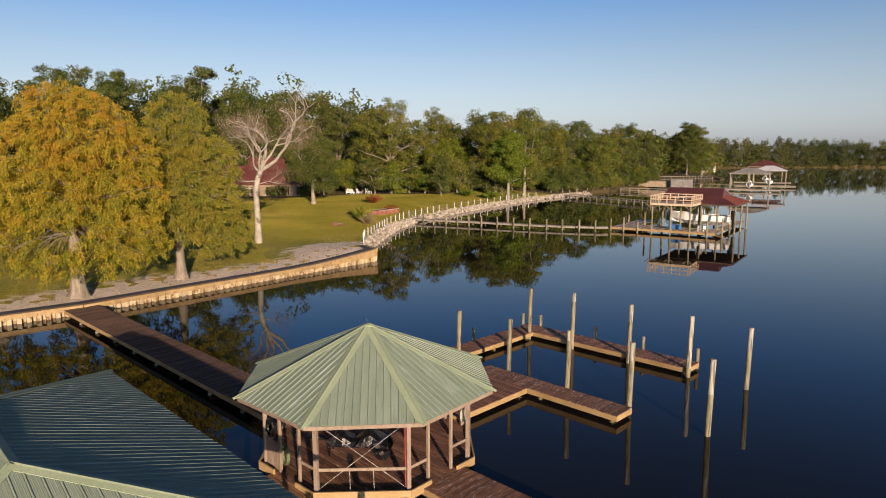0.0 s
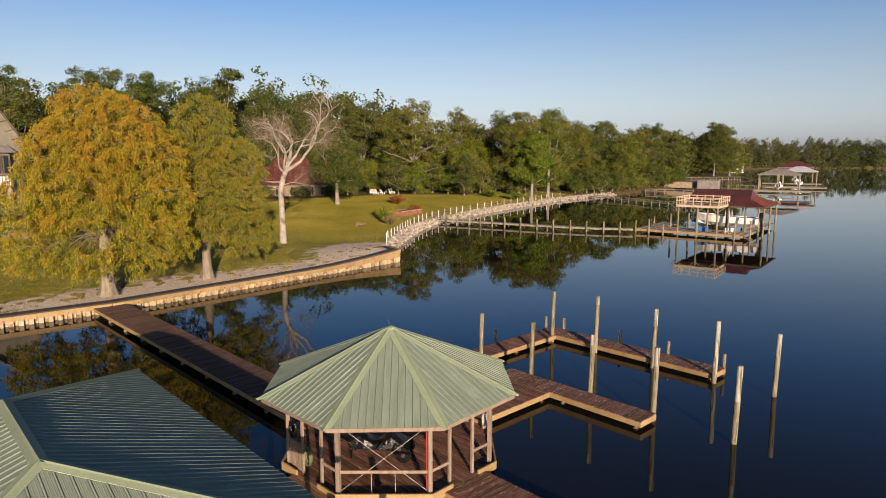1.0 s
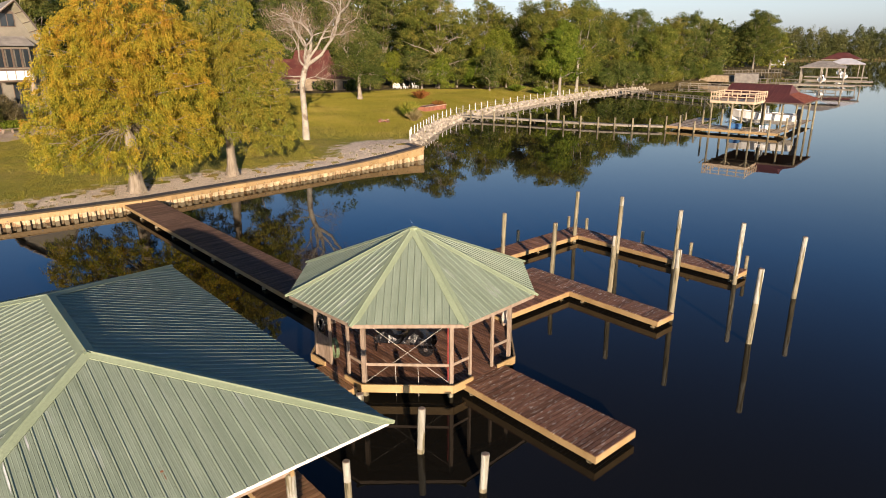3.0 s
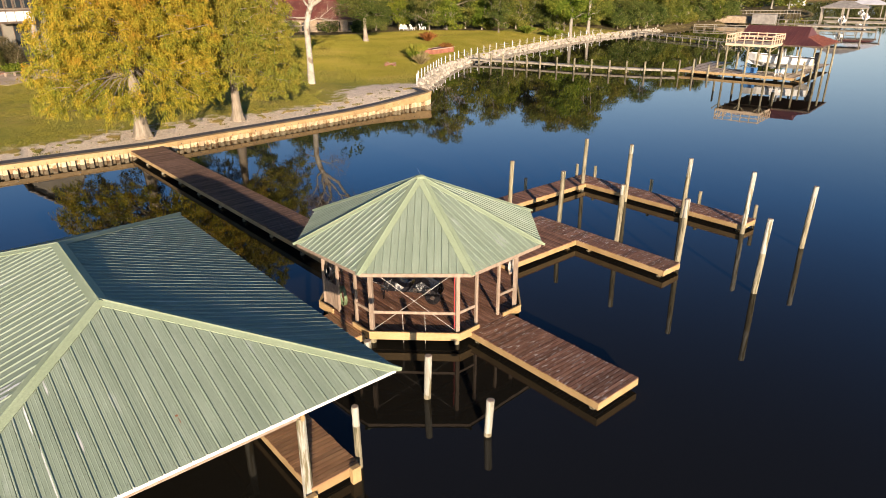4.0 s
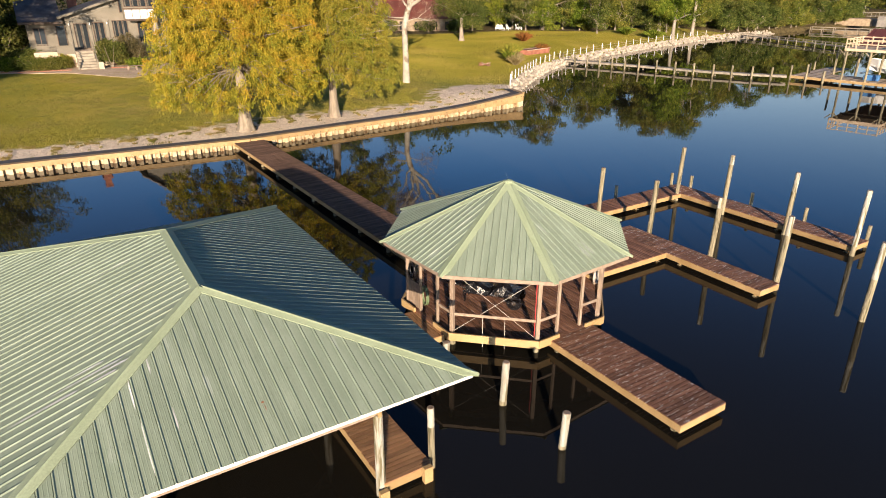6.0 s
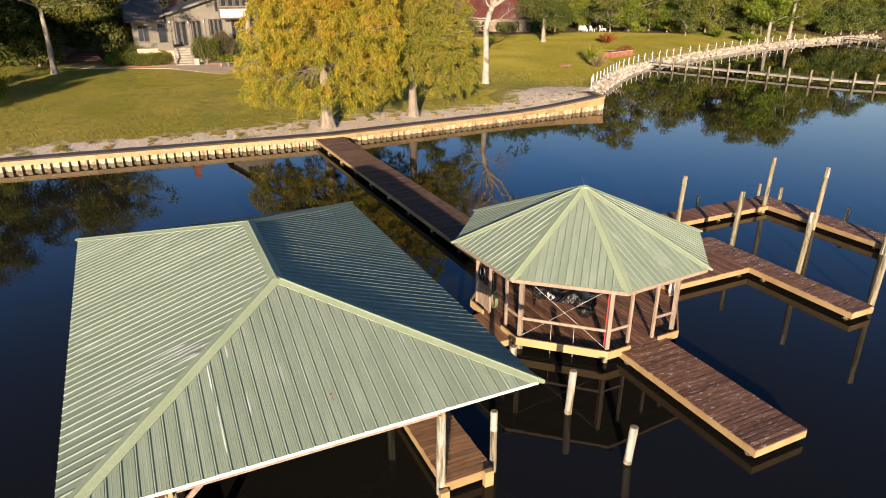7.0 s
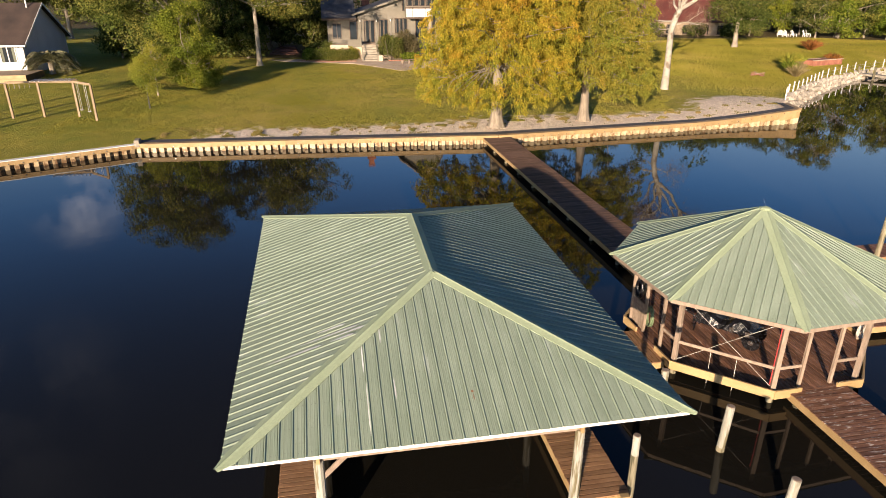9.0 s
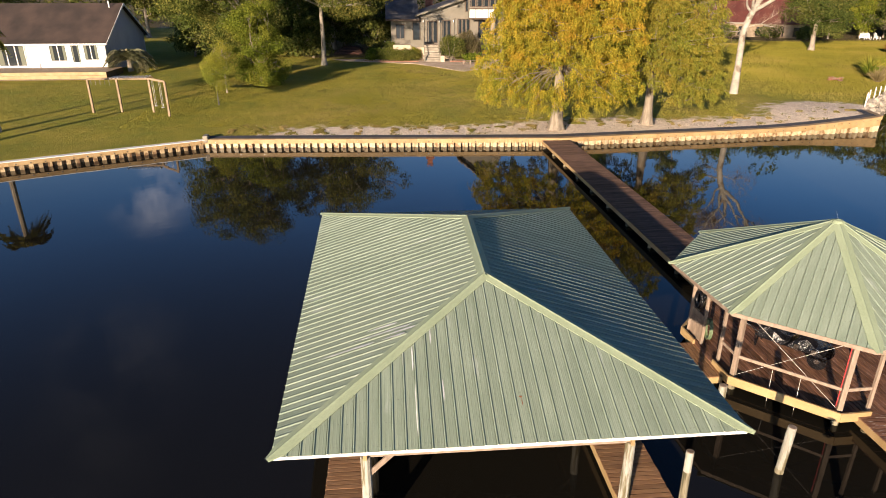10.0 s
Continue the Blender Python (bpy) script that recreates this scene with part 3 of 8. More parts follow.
# ---- ground and water ----
SHORE = [(-3000, -260), (-400, -130), (-60, -78), (-20.9, -64.2), (0.66, -57.6), (13.6, -53.4), (26.8, -49.0), (46.4, -27.1), (70.8, -7.7), (72, -8.1), (82, -9.4), (101, -7.6), (112, -5.2), (126, 0.6),
         (146, 10.5), (171, 24.6), (197, 44.5), (240, 80), (330, 150), (480, 190), (640, 240), (690, 420), (720, 1600), (730, 3000), (3000, 3050)]


def shore_x(y):
    return float(np.interp(y, [p[0] for p in SHORE], [p[1] for p in SHORE]))


def bank_width(y):
    return float(np.interp(y, [72, 80, 101, 112, 126, 200], [0.9, 0.6, 0.85, 1.15, 1.5, 1.7]))


def ground_z(x, y):
    """The lawn: level with the wall, rising gently towards the houses."""
    u, v = to_dock(x, y)
    rise = min(1.75, max(0.0, v - 54) * 0.03)
    if y > 74:
        rise = min(rise, 0.22 + 0.10 * max(0.0, shore_x(y) - x - bank_width(y)) + 0.15 * max(0.0, 86 - y))
    end = 0.6 * max(0.0, 1 - math.hypot(x + 9.5, y - 72) / 9.0)
    return 0.70 + rise + end


def wall_v(u):
    return float(np.interp(u, [-15.3, 14, 45], [53.7, 51.9, 55.2]))


def heights(x, y):
    return np.array([ground_z(a, b) for a, b in zip(x.tolist(), y.tolist())])


def make_ground():
    ys = [-3000, -1500, -700, -400, -200, -120, -80, -50, -30, -15] + [k * 1.0 for k in range(-8, 135)] + [136 + 4 * k for k in range(26)] + [250, 280, 320, 380, 450, 540, 620, 660, 690, 705, 720, 730, 760, 900, 1500, 3000]
    ds = [0.0, 0.02, 0.25] + [0.5 + 0.7 * k for k in range(40)] + [30 + 3 * k for k in range(30)] + [130, 160, 200, 260, 350, 500, 800, 1300, 2200, 3500]
    verts, sand, litter, fresh = [], [], [], []
    for y in ys:
        x0 = shore_x(y)
        for d in ds:
            x = x0 - d
            u, v = to_dock(x, y)
            z = -1.6 if d < 0.01 else (-0.4 if d < 0.1 else ground_z(x, y))
            wide = bank_width(y)
            if y > 71.8 and 0.1 < d < wide:
                z -= 0.25 + 0.9 * (1 - d / wide)
            if d > 3:
                z += 0.05 * noise.noise(Vector((x * 0.15, y * 0.15, 3)))
            verts.append((x, y, z))
            s = 0.0
            if -13 < u < 47 and v < 66:
                reach = 4.3 + 2.6 * math.exp(-((u - 17) / 9) ** 2) + 0.8 * math.exp(-((u - 36) / 8) ** 2)
                s = max(0.0, min(1.0, 1.25 - (v - wall_v(u)) / reach * 0.75)) * min(1, max(0, (u + 13) / 5))
            s = max(s, 1.2 - math.hypot((u - 44.0) / 7.5, (v - 60.0) / 5.5) * 0.75, 0)
            sand.append(min(1.0, s))
            w = min(1.0, max(0.0, (v - 125) / 25))
            if u < -14:
                w = min(1.0, max(0.0, (v - 165) / 25))
            if -14 < u < 0:
                w = max(w, min(1.0, max(0.0, (v - 99) / 8)))
            # back of the far lawn: tree shade on the grass, coloured in as litter
            if y > 140:
                w = max(w, min(1.0, max(0.0, (d - 13 - 0.06 * (y - 140)) / 8)))
            if y > 176:
                w = max(w, min(1.0, (y - 178) / 10))
            if y > 230:
                w = 1.0
            litter.append(w)
            fresh.append(min(0.85, max(0.0, (-6 - u) / 14)))
    nd = len(ds)
    faces = [(i * nd + k, i * nd + k + 1, (i + 1) * nd + k + 1, (i + 1) * nd + k) for i in range(len(ys) - 1) for k in range(nd - 1)]
    me = bpy.data.meshes.new("ground")
    me.from_pydata(verts, [], [f[::-1] for f in faces])
    me.shade_smooth()
    for name, values in (("sand", sand), ("litter", litter), ("fresh", fresh)):
        me.attributes.new(name, "FLOAT", "POINT").data.foreach_set("value", values)
    me.materials.append(M_GROUND)
    tagged(new("ground", me), "mown green lawn with bare sand along the seawall", "ground", kind="structure")


make_ground()
water = Geo()
water.add([(-4000, -4000, 0), (4000, -4000, 0), (4000, 4000, 0), (-4000, 4000, 0)], [(0, 1, 2, 3)])
solid("water", water, M_WATER, Matrix(), "calm dark blue lake water mirroring the sky", "water", kind="structure")


# ---- docks ----
def board_run(parent, u0, u1, v0, v1, top, along, material, pitch=0.158, clip=None):
    """Boards that lie along 'u' or 'v' over a rectangle; clip(s) gives the ends of the board at s."""
    cache = {}
    lo, hi = (v0, v1) if along == "u" else (u0, u1)
    a, b = (u0, u1) if along == "u" else (v0, v1)
    n = max(1, round((hi - lo) / pitch))
    step = (hi - lo) / n
    rng = random.Random(int(u0 * 31 + v0 * 17))
    for k in range(n):
        s = lo + (k + 0.5) * step
        p, q = clip(s) if clip else (a, b)
        if q - p < 0.1:
            continue
        length = round(q - p, 2)
        if length not in cache:
            h = step / 2 - 0.016
            g = Geo().box(-length / 2, length / 2, -h, h, -0.036, 0.0)
            cache[length] = g.mesh("board")
        mid = (p + q) / 2 + rng.uniform(-0.012, 0.012)
        m = pose(mid, s, top + rng.uniform(-0.003, 0.003), 0, 0, rng.uniform(-0.12, 0.12)) if along == "u" else pose(s, mid, top + rng.uniform(-0.003, 0.003), 0, 0, 90 + rng.uniform(-0.12, 0.12))
        part("board", cache[length], material, parent, at=m)


def stringer(parent, p, q, top, material=None, h=0.24, w=0.045, name="fascia_board"):
    g = Geo().beam((*p, top - h / 2), (*q, top - h / 2), w, h)
    part(name, g, material or M_PINE, parent, "yellow pine fascia board" if not material else "")


def short_piles(parent, spots, top, r=0.11):
    for u, v in spots:
        g = Geo().tube([(u, v, -1.5), (u, v, 0.0), (u, v, top)], [r * 1.05, r, r * 0.97], 10)
        part("support_post", g, M_PILE, parent, "stubby round timber post", smooth=False)


def dock(name, label, u0, u1, v0, v1, top, along, material, clip=None, sides="nsew", pile_every=3.0, group=""):
    th = thing(name, DOCK, label, "dock", group)
    e = 0.03
    edges = {"s": ((u0, v0 + e), (u1, v0 + e)), "n": ((u0, v1 - e), (u1, v1 - e)), "w": ((u0 + e, v0 + 0.05), (u0 + e, v1 - 0.05)), "e": ((u1 - e, v0 + 0.05), (u1 - e, v1 - 0.05))}
    for s in sides:
        stringer(th, *edges[s], top - 0.038)
    length, across = (v1 - v0, u1 - u0) if along == "u" else (u1 - u0, v1 - v0)
    n = max(2, round(length / pile_every))
    for k in range(n):
        t = 0.35 + (length - 0.7) * k / (n - 1)
        if along == "u":
            ends = [(u0 + 0.2, v0 + t), (u1 - 0.2, v0 + t)]
        else:
            ends = [(u0 + t, v0 + 0.2), (u0 + t, v1 - 0.2)]
        part("cross_beam", Geo().beam((*ends[0], top - 0.36), (*ends[1], top - 0.36), 0.09, 0.14), M_PINE, th)
        short_piles(th, ends, top - 0.43)
    board_run(th, u0, u1, v0, v1, top, along, material, clip=clip)
    return th


def octagon(cu, cv, r, first=-20.5):
    return [(cu + r * math.cos(radians(first + 45 * k)), cv + r * math.sin(radians(first + 45 * k))) for k in range(8)]


def clip_poly(poly, s, along):
    """The ends of the line u = s (along 'v') or v = s (along 'u') inside a convex polygon."""
    a, b = (1, 0) if along == "u" else (0, 1)
    cuts = []
    for p, q in zip(poly, poly[1:] + poly[:1]):
        if (p[a] - s) * (q[a] - s) < 0:
            cuts.append(p[b] + (q[b] - p[b]) * (s - p[a]) / (q[a] - p[a]))
    return (min(cuts), max(cuts)) if len(cuts) > 1 else (0, 0)


D_TOP = 0.44
GU, GV = 14.93, 18.76  # the gazebo's centre
pier = dock("main_pier", "long weathered plank pier from the seawall to the gazebo, toned dark for shade", -1.18, 1.18, -15.4, 14.2, 0.56, "u", M_DECKSHADE, sides="we")
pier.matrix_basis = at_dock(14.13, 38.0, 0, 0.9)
dock("swim_walk", "dark red-brown plank walk with pale worn edges beside the gazebo", 14.0, 16.1, 9.05, 14.95, D_TOP, "u", M_DECKWORN, sides="swe", pile_every=2.6)
dock("cross_deck", "dark plank deck between the gazebo and the boat slip", 18.6, 24.15, 18.0, 21.6, D_TOP, "v", M_DECK, sides="sn", pile_every=2.6)
dock("slip_finger", "narrow dark plank finger pier with a yellow pine edge", 24.15, 25.5, 13.1, 21.6, D_TOP, "u", M_DECKWORN, sides="nswe", pile_every=2.7)
dock("outer_pier", "dark plank pier round the boat slip", 15.35, 32.5, 23.85, 25.35, D_TOP, "v", M_DECK, sides="sn")
dock("outer_finger", "dark plank outer finger pier with pale worn boards", 32.5, 34.0, 13.6, 25.35, D_TOP, "u", M_DECKWORN, sides="nswe")
dock("boathouse_link", "brown plank link between boathouse and gazebo", 6.95, 11.0, 17.2, 19.4, D_TOP - 0.03, "v", M_TAN, sides="sn", pile_every=2.0)
dock("boathouse_dock", "brown plank dock along the boathouse slip", 5.62, 7.05, 11.6, 27.0, D_TOP - 0.03, "u", M_TAN, sides="nswe")
dock("boathouse_dock", "brown plank dock along the far side of the boathouse slip", -1.85, -0.75, 11.6, 27.0, D_TOP - 0.03, "u", M_TAN, sides="nswe")


def piling(u, v, top, r=0.125, lean=(0.0, 0.0), pale=0.0, label="tall round weathered timber mooring piling"):
    """A mooring pile that stands in the water; the upper part may be bleached or stained white."""
    th = thing("mooring_piling", at_dock(u, v), label, "piling", "mooring pilings")
    rng = random.Random(int(u * 100 + v * 7))
    cut = top * (1 - pale)
    ax = lambda z: (lean[0] * z / top + rng.uniform(-0.002, 0.002), lean[1] * z / top + rng.uniform(-0.002, 0.002), z)
    zs = [-1.6, 0.0] + [cut * k / 4 for k in range(1, 5)]
    if pale < 0.99:
        part("shaft", Geo().tube([ax(z) for z in zs], [r * (1.06 - 0.07 * k) if k < 2 else r * rng.uniform(0.95, 1.0) for k in range(len(zs))], 12), M_PILE, th)
    if pale > 0.01:
        zs = [max(cut, -1.0) + (top - max(cut, -1.0)) * k / 4 for k in range(5)]
        part("bleached_top", Geo().tube([ax(z) for z in zs], [r * rng.uniform(0.93, 0.99) for _ in zs], 12), M_PILETOP, th, "pale bleached upper part")
    cap = ax(top)
    part("end_grain", Geo().tube([(cap[0], cap[1], top), (cap[0], cap[1], top + 0.012)], [r * 0.9, r * 0.8], 12), M_POST, th)
    return th


for u, v, top, pale in ((25.25, 23.68, 3.15, 0.0), (25.62, 20.35, 3.2, 0.0), (32.3, 24.0, 3.3, 0.0), (25.66, 16.7, 3.3, 0.15), (32.36, 20.8, 3.5, 0.15),
                        (32.35, 17.0, 3.4, 0.3), (25.66, 13.35, 3.4, 0.25), (32.45, 13.55, 3.35, 0.85), (25.95, 9.86, 3.35, 0.45), (32.74, 10.66, 3.2, 0.35)):
    piling(u, v, top, pale=pale, lean=(0.06, -0.03))
for u, v in ((28.5, 25.45), (33.6, 25.5), (34.1, 24.4), (34.12, 20.2), (34.12, 17.0), (34.1, 13.75)):
    piling(u, v, 1.17, r=0.1, label="short round timber pile at the pier edge")
piling(10.61, 13.13, 1.55, 0.12, (0.05, -0.02), 0.9, "short white-stained broken piling in open water")
piling(10.8, 10.57, 1.22, 0.12, (0.05, -0.02), 0.9, "short white-stained broken piling in open water")
piling(7.22, 11.9, 2.0, 0.10, (-0.03, 0.0), 0.3, "ragged bleached piling beside the boathouse dock")
piling(10.5, 16.3, 0.7, 0.13, (0.0, 0.0), 0.9, "stubby white-stained piling under the deck corner")


# ---- ribbed metal roofs ----
def metal_face(parent, p0, p1, top, width=0.30, name="roof_panel", deep=0.020):
    """Ribbed panels over one roof face. p0, p1: the eave's ends; top: the face's upper edge, one point or two (over p0's side, p1's side)."""
    p0, p1 = Vector(p0), Vector(p1)
    tops = [Vector(t) for t in top]
    a = (p1 - p0).normalized()
    run = (p1 - p0).length
    raw = tops[0] - p0
    b = (raw - a * raw.dot(a)).normalized()
    nrm = a.cross(b)
    flat = [((t - p0).dot(a), (t - p0).dot(b)) for t in tops]
    prof = [(0.0, 0.0)] + flat + [(run, 0.0)]

    def reach(s):
        return max(0.0, float(np.interp(s, [q[0] for q in prof], [q[1] for q in prof])))

    m = Matrix((a, b, nrm)).transposed().to_4x4()
    n = round(run / width)
    w = run / n
    rng = random.Random(int(run * 1000))
    screws = Geo()
    for k in range(n):
        s0 = k * w - 0.035
        cuts = [0.0, 0.003, 0.013, 0.016, 0.028, 0.044, 0.072, w * 0.42, w * 0.42 + 0.012, w * 0.42 + 0.026, w * 0.72, w * 0.72 + 0.012, w * 0.72 + 0.026, w]
        hs = [0.0, -deep, -deep, 0.003, 0.026, 0.026, 0.0, 0.0, 0.003, 0.0, 0.0, 0.003, 0.0, 0.0]
        verts, out = [], -0.04 - rng.uniform(0, 0.004)
        for c, h in zip(cuts, hs):
            verts += [(c, out, h), (c, max(reach(s0 + c), 0.01), h)]
        g = Geo().add(verts, [(2 * i, 2 * i + 2, 2 * i + 3, 2 * i + 1) for i in range(len(cuts) - 1)])
        at = Matrix.Translation(p0 + a * s0 + nrm * (0.032 + rng.uniform(0, 0.0015))) @ m
        part(name, g, M_ROOF, parent, at=at)
        for c in (0.56, 0.9):
            t = 0.10 + rng.uniform(-0.02, 0.02)
            while t < reach(s0 + c * w) - 0.25:
                o = p0 + a * (s0 + c * w + rng.uniform(-0.01, 0.01)) + b * t + nrm * 0.038
                screws.add([tuple(o + (a * math.cos(j * 1.047) + b * math.sin(j * 1.047)) * 0.011) for j in range(6)], [tuple(range(6))])
                t += 0.62
    part("screw_pattern", screws, M_SCREW, parent, "lines of tiny dark screw heads", kind="stuff")
    return nrm


def cap_strip(parent, p, q, n1, n2, w=0.20, name="hip_cap"):
    """A folded trim over a hip or ridge between faces with normals n1 and n2."""
    p, q = Vector(p), Vector(q)
    d = (q - p).normalized()
    s1, s2 = n1.cross(d), d.cross(n2)
    mid = ((n1 + n2) / 2).normalized()
    if s1.dot(n2) > 0:
        s1, s2 = -s1, -s2
    lift, rows = 0.064, []
    for e, w in ((p - d * 0.16, w * 0.3), (p + d * 0.22, w), (q + d * 0.02, w)):
        rows.append([e + s1 * w + n1 * 0.045, e + s1 * w + n1 * lift, e + s1 * 0.03 + n1 * (lift + 0.012), e + mid * (lift + 0.03), e + s2 * 0.03 + n2 * (lift + 0.012), e + s2 * w + n2 * lift, e + s2 * w + n2 * 0.045])
    verts = [tuple(v) for r in rows for v in r]
    g = Geo().add(verts, [(r * 7 + i, r * 7 + i + 1, r * 7 + 8 + i, r * 7 + 7 + i) for r in range(2) for i in range(6)])
    part(name, g, M_CAP, parent, "pale green folded metal trim")


# ---- boathouse ----
def boathouse():
    th = thing("boathouse", DOCK, "open boathouse with sage green ribbed metal hip roof on posts", "boathouse")
    ez, rz = 2.85, 4.66
    sw, se, ne, nw = (-2.70, 11.52, ez), (8.29, 11.55, ez), (8.28, 27.62, ez), (-3.06, 27.72, ez)
    rs, rn = (2.75, 16.78, rz), (2.81, 21.80, rz)
    faces = {"s": (sw, se, [rs]), "e": (se, ne, [rs, rn]), "n": (ne, nw, [rn]), "w": (nw, sw, [rn, rs])}
    nn = {k: metal_face(th, *f) for k, f in faces.items()}
    for k, (p, q, t) in faces.items():
        low = [(x, y, z - (0.0 if z == ez else 0.07)) for x, y, z in ([p, q, *reversed(t)] if len(t) == 2 else [p, q, t[0]])]
        part("roof_deck", Geo().slab(low, 0.05), M_POST, th, "plain timber sheathing under the metal")
    for p, q, i, j in ((sw, rs, "w", "s"), (se, rs, "s", "e"), (ne, rn, "e", "n"), (nw, rn, "n", "w"), (rs, rn, "w", "e")):
        cap_strip(th, p, q, nn[i], nn[j])
    ring = [sw, se, ne, nw]
    for p, q in zip(ring, ring[1:] + ring[:1]):
        d = (Vector(q) - Vector(p)).normalized()
        g = Geo().beam(Vector(p) - Vector((0, 0, 0.045)), Vector(q) - Vector((0, 0, 0.045)), 0.03, 0.10)
        part("fascia", g, M_WHITE, th, "white painted fascia board")
    post_v = [11.75, 15.5, 19.3, 23.1, 26.9]
    for u in (-0.68, 5.58):
        part("header", Geo().beam((u, 11.6, 2.66), (u, 27.4, 2.66), 0.09, 0.28, bevel=0.008), M_PINE, th)
        for v in post_v:
            part("post", Geo().tube([(u, v, -1.5), (u, v, 0.2), (u, v, 2.55)], [0.135, 0.13, 0.12], 10), M_PILETOP, th, "pale round timber post")
            s = 1 if u < 0 else -1
            if u < 0 or v > 12:
                part("knee_brace", Geo().beam((u, v, 1.95), (u + s * 0.62, v, 2.57), 0.05, 0.12), M_POST, th)
    for k, v in enumerate(post_v):
        part("tie_beam", Geo().beam((-0.7, v, 2.62), (5.6, v, 2.62), 0.06, 0.2), M_POST, th)
    # a rust spot and pale scuffs on the end slope, near the hip
    n, up = nn["s"], Vector((0, 5.26, 1.81)).normalized()
    flat = Matrix((Vector((1, 0, 0)), up, n)).transposed().to_4x4()
    on_slope = lambda u, t: Matrix.Translation(Vector((u, 11.52, ez)) + up * t + n * 0.034) @ flat
    part("rust_spot", Geo().prism([(0.032 * math.cos(k * 0.8) * (1 + 0.3 * math.sin(k * 2.1)), 0.03 * math.sin(k * 0.8)) for k in range(8)], 0, 0.003), M_RUST, th, at=on_slope(3.08, 1.24))
    part("rust_spot", Geo().prism([(0.008, 0), (0.022, -0.14), (0.012, -0.22), (0.0, -0.14)], 0, 0.003), M_RUST, th, at=on_slope(3.08, 1.20))
    for u, t, l in ((1.16, 2.3, 1.0), (1.22, 1.2, 0.7), (0.50, 2.1, 0.9), (0.54, 0.3, 1.6), (1.0, 3.0, 0.6)):
        part("scuff", Geo().prism([(0, 0), (0.020, l * 0.3), (0.010, l), (-0.016, l * 0.8), (-0.018, l * 0.25)], 0, 0.002), M_SCUFF, th, at=on_slope(u, t))
    n, up = nn["w"], Vector((5.55, 0, 1.81)).normalized()
    side = Matrix((Vector((0, -1, 0)), up, n)).transposed().to_4x4()
    for u, v, l in ((-1.2, 15.3, 1.85), (-0.3, 14.93, 0.7), (-2.0, 14.95, 1.6), (-0.7, 15.62, 0.9), (-0.2, 15.12, 0.9)):
        z = ez + (u + 2.8) * 1.81 / 5.55
        part("scuff", Geo().prism([(0, 0), (0.03, l * 0.3), (0.05, l * 0.9), (0.0, l), (-0.035, l * 0.8), (-0.02, l * 0.25)], 0, 0.002), M_SCUFF, th, at=Matrix.Translation(Vector((u, v, z)) + n * 0.034) @ side)
    # timber corner blocks at the outer end of the dock
    part("corner_block", Geo().box(6.72, 6.98, 11.42, 11.58, -0.1, 0.48, bevel=0.01), M_PINE, th, "raw yellow timber block")
    part("corner_block", Geo().box(5.42, 5.68, 11.42, 11.58, -0.1, 0.30, bevel=0.01), M_PINE, th, "raw yellow timber block")


boathouse()


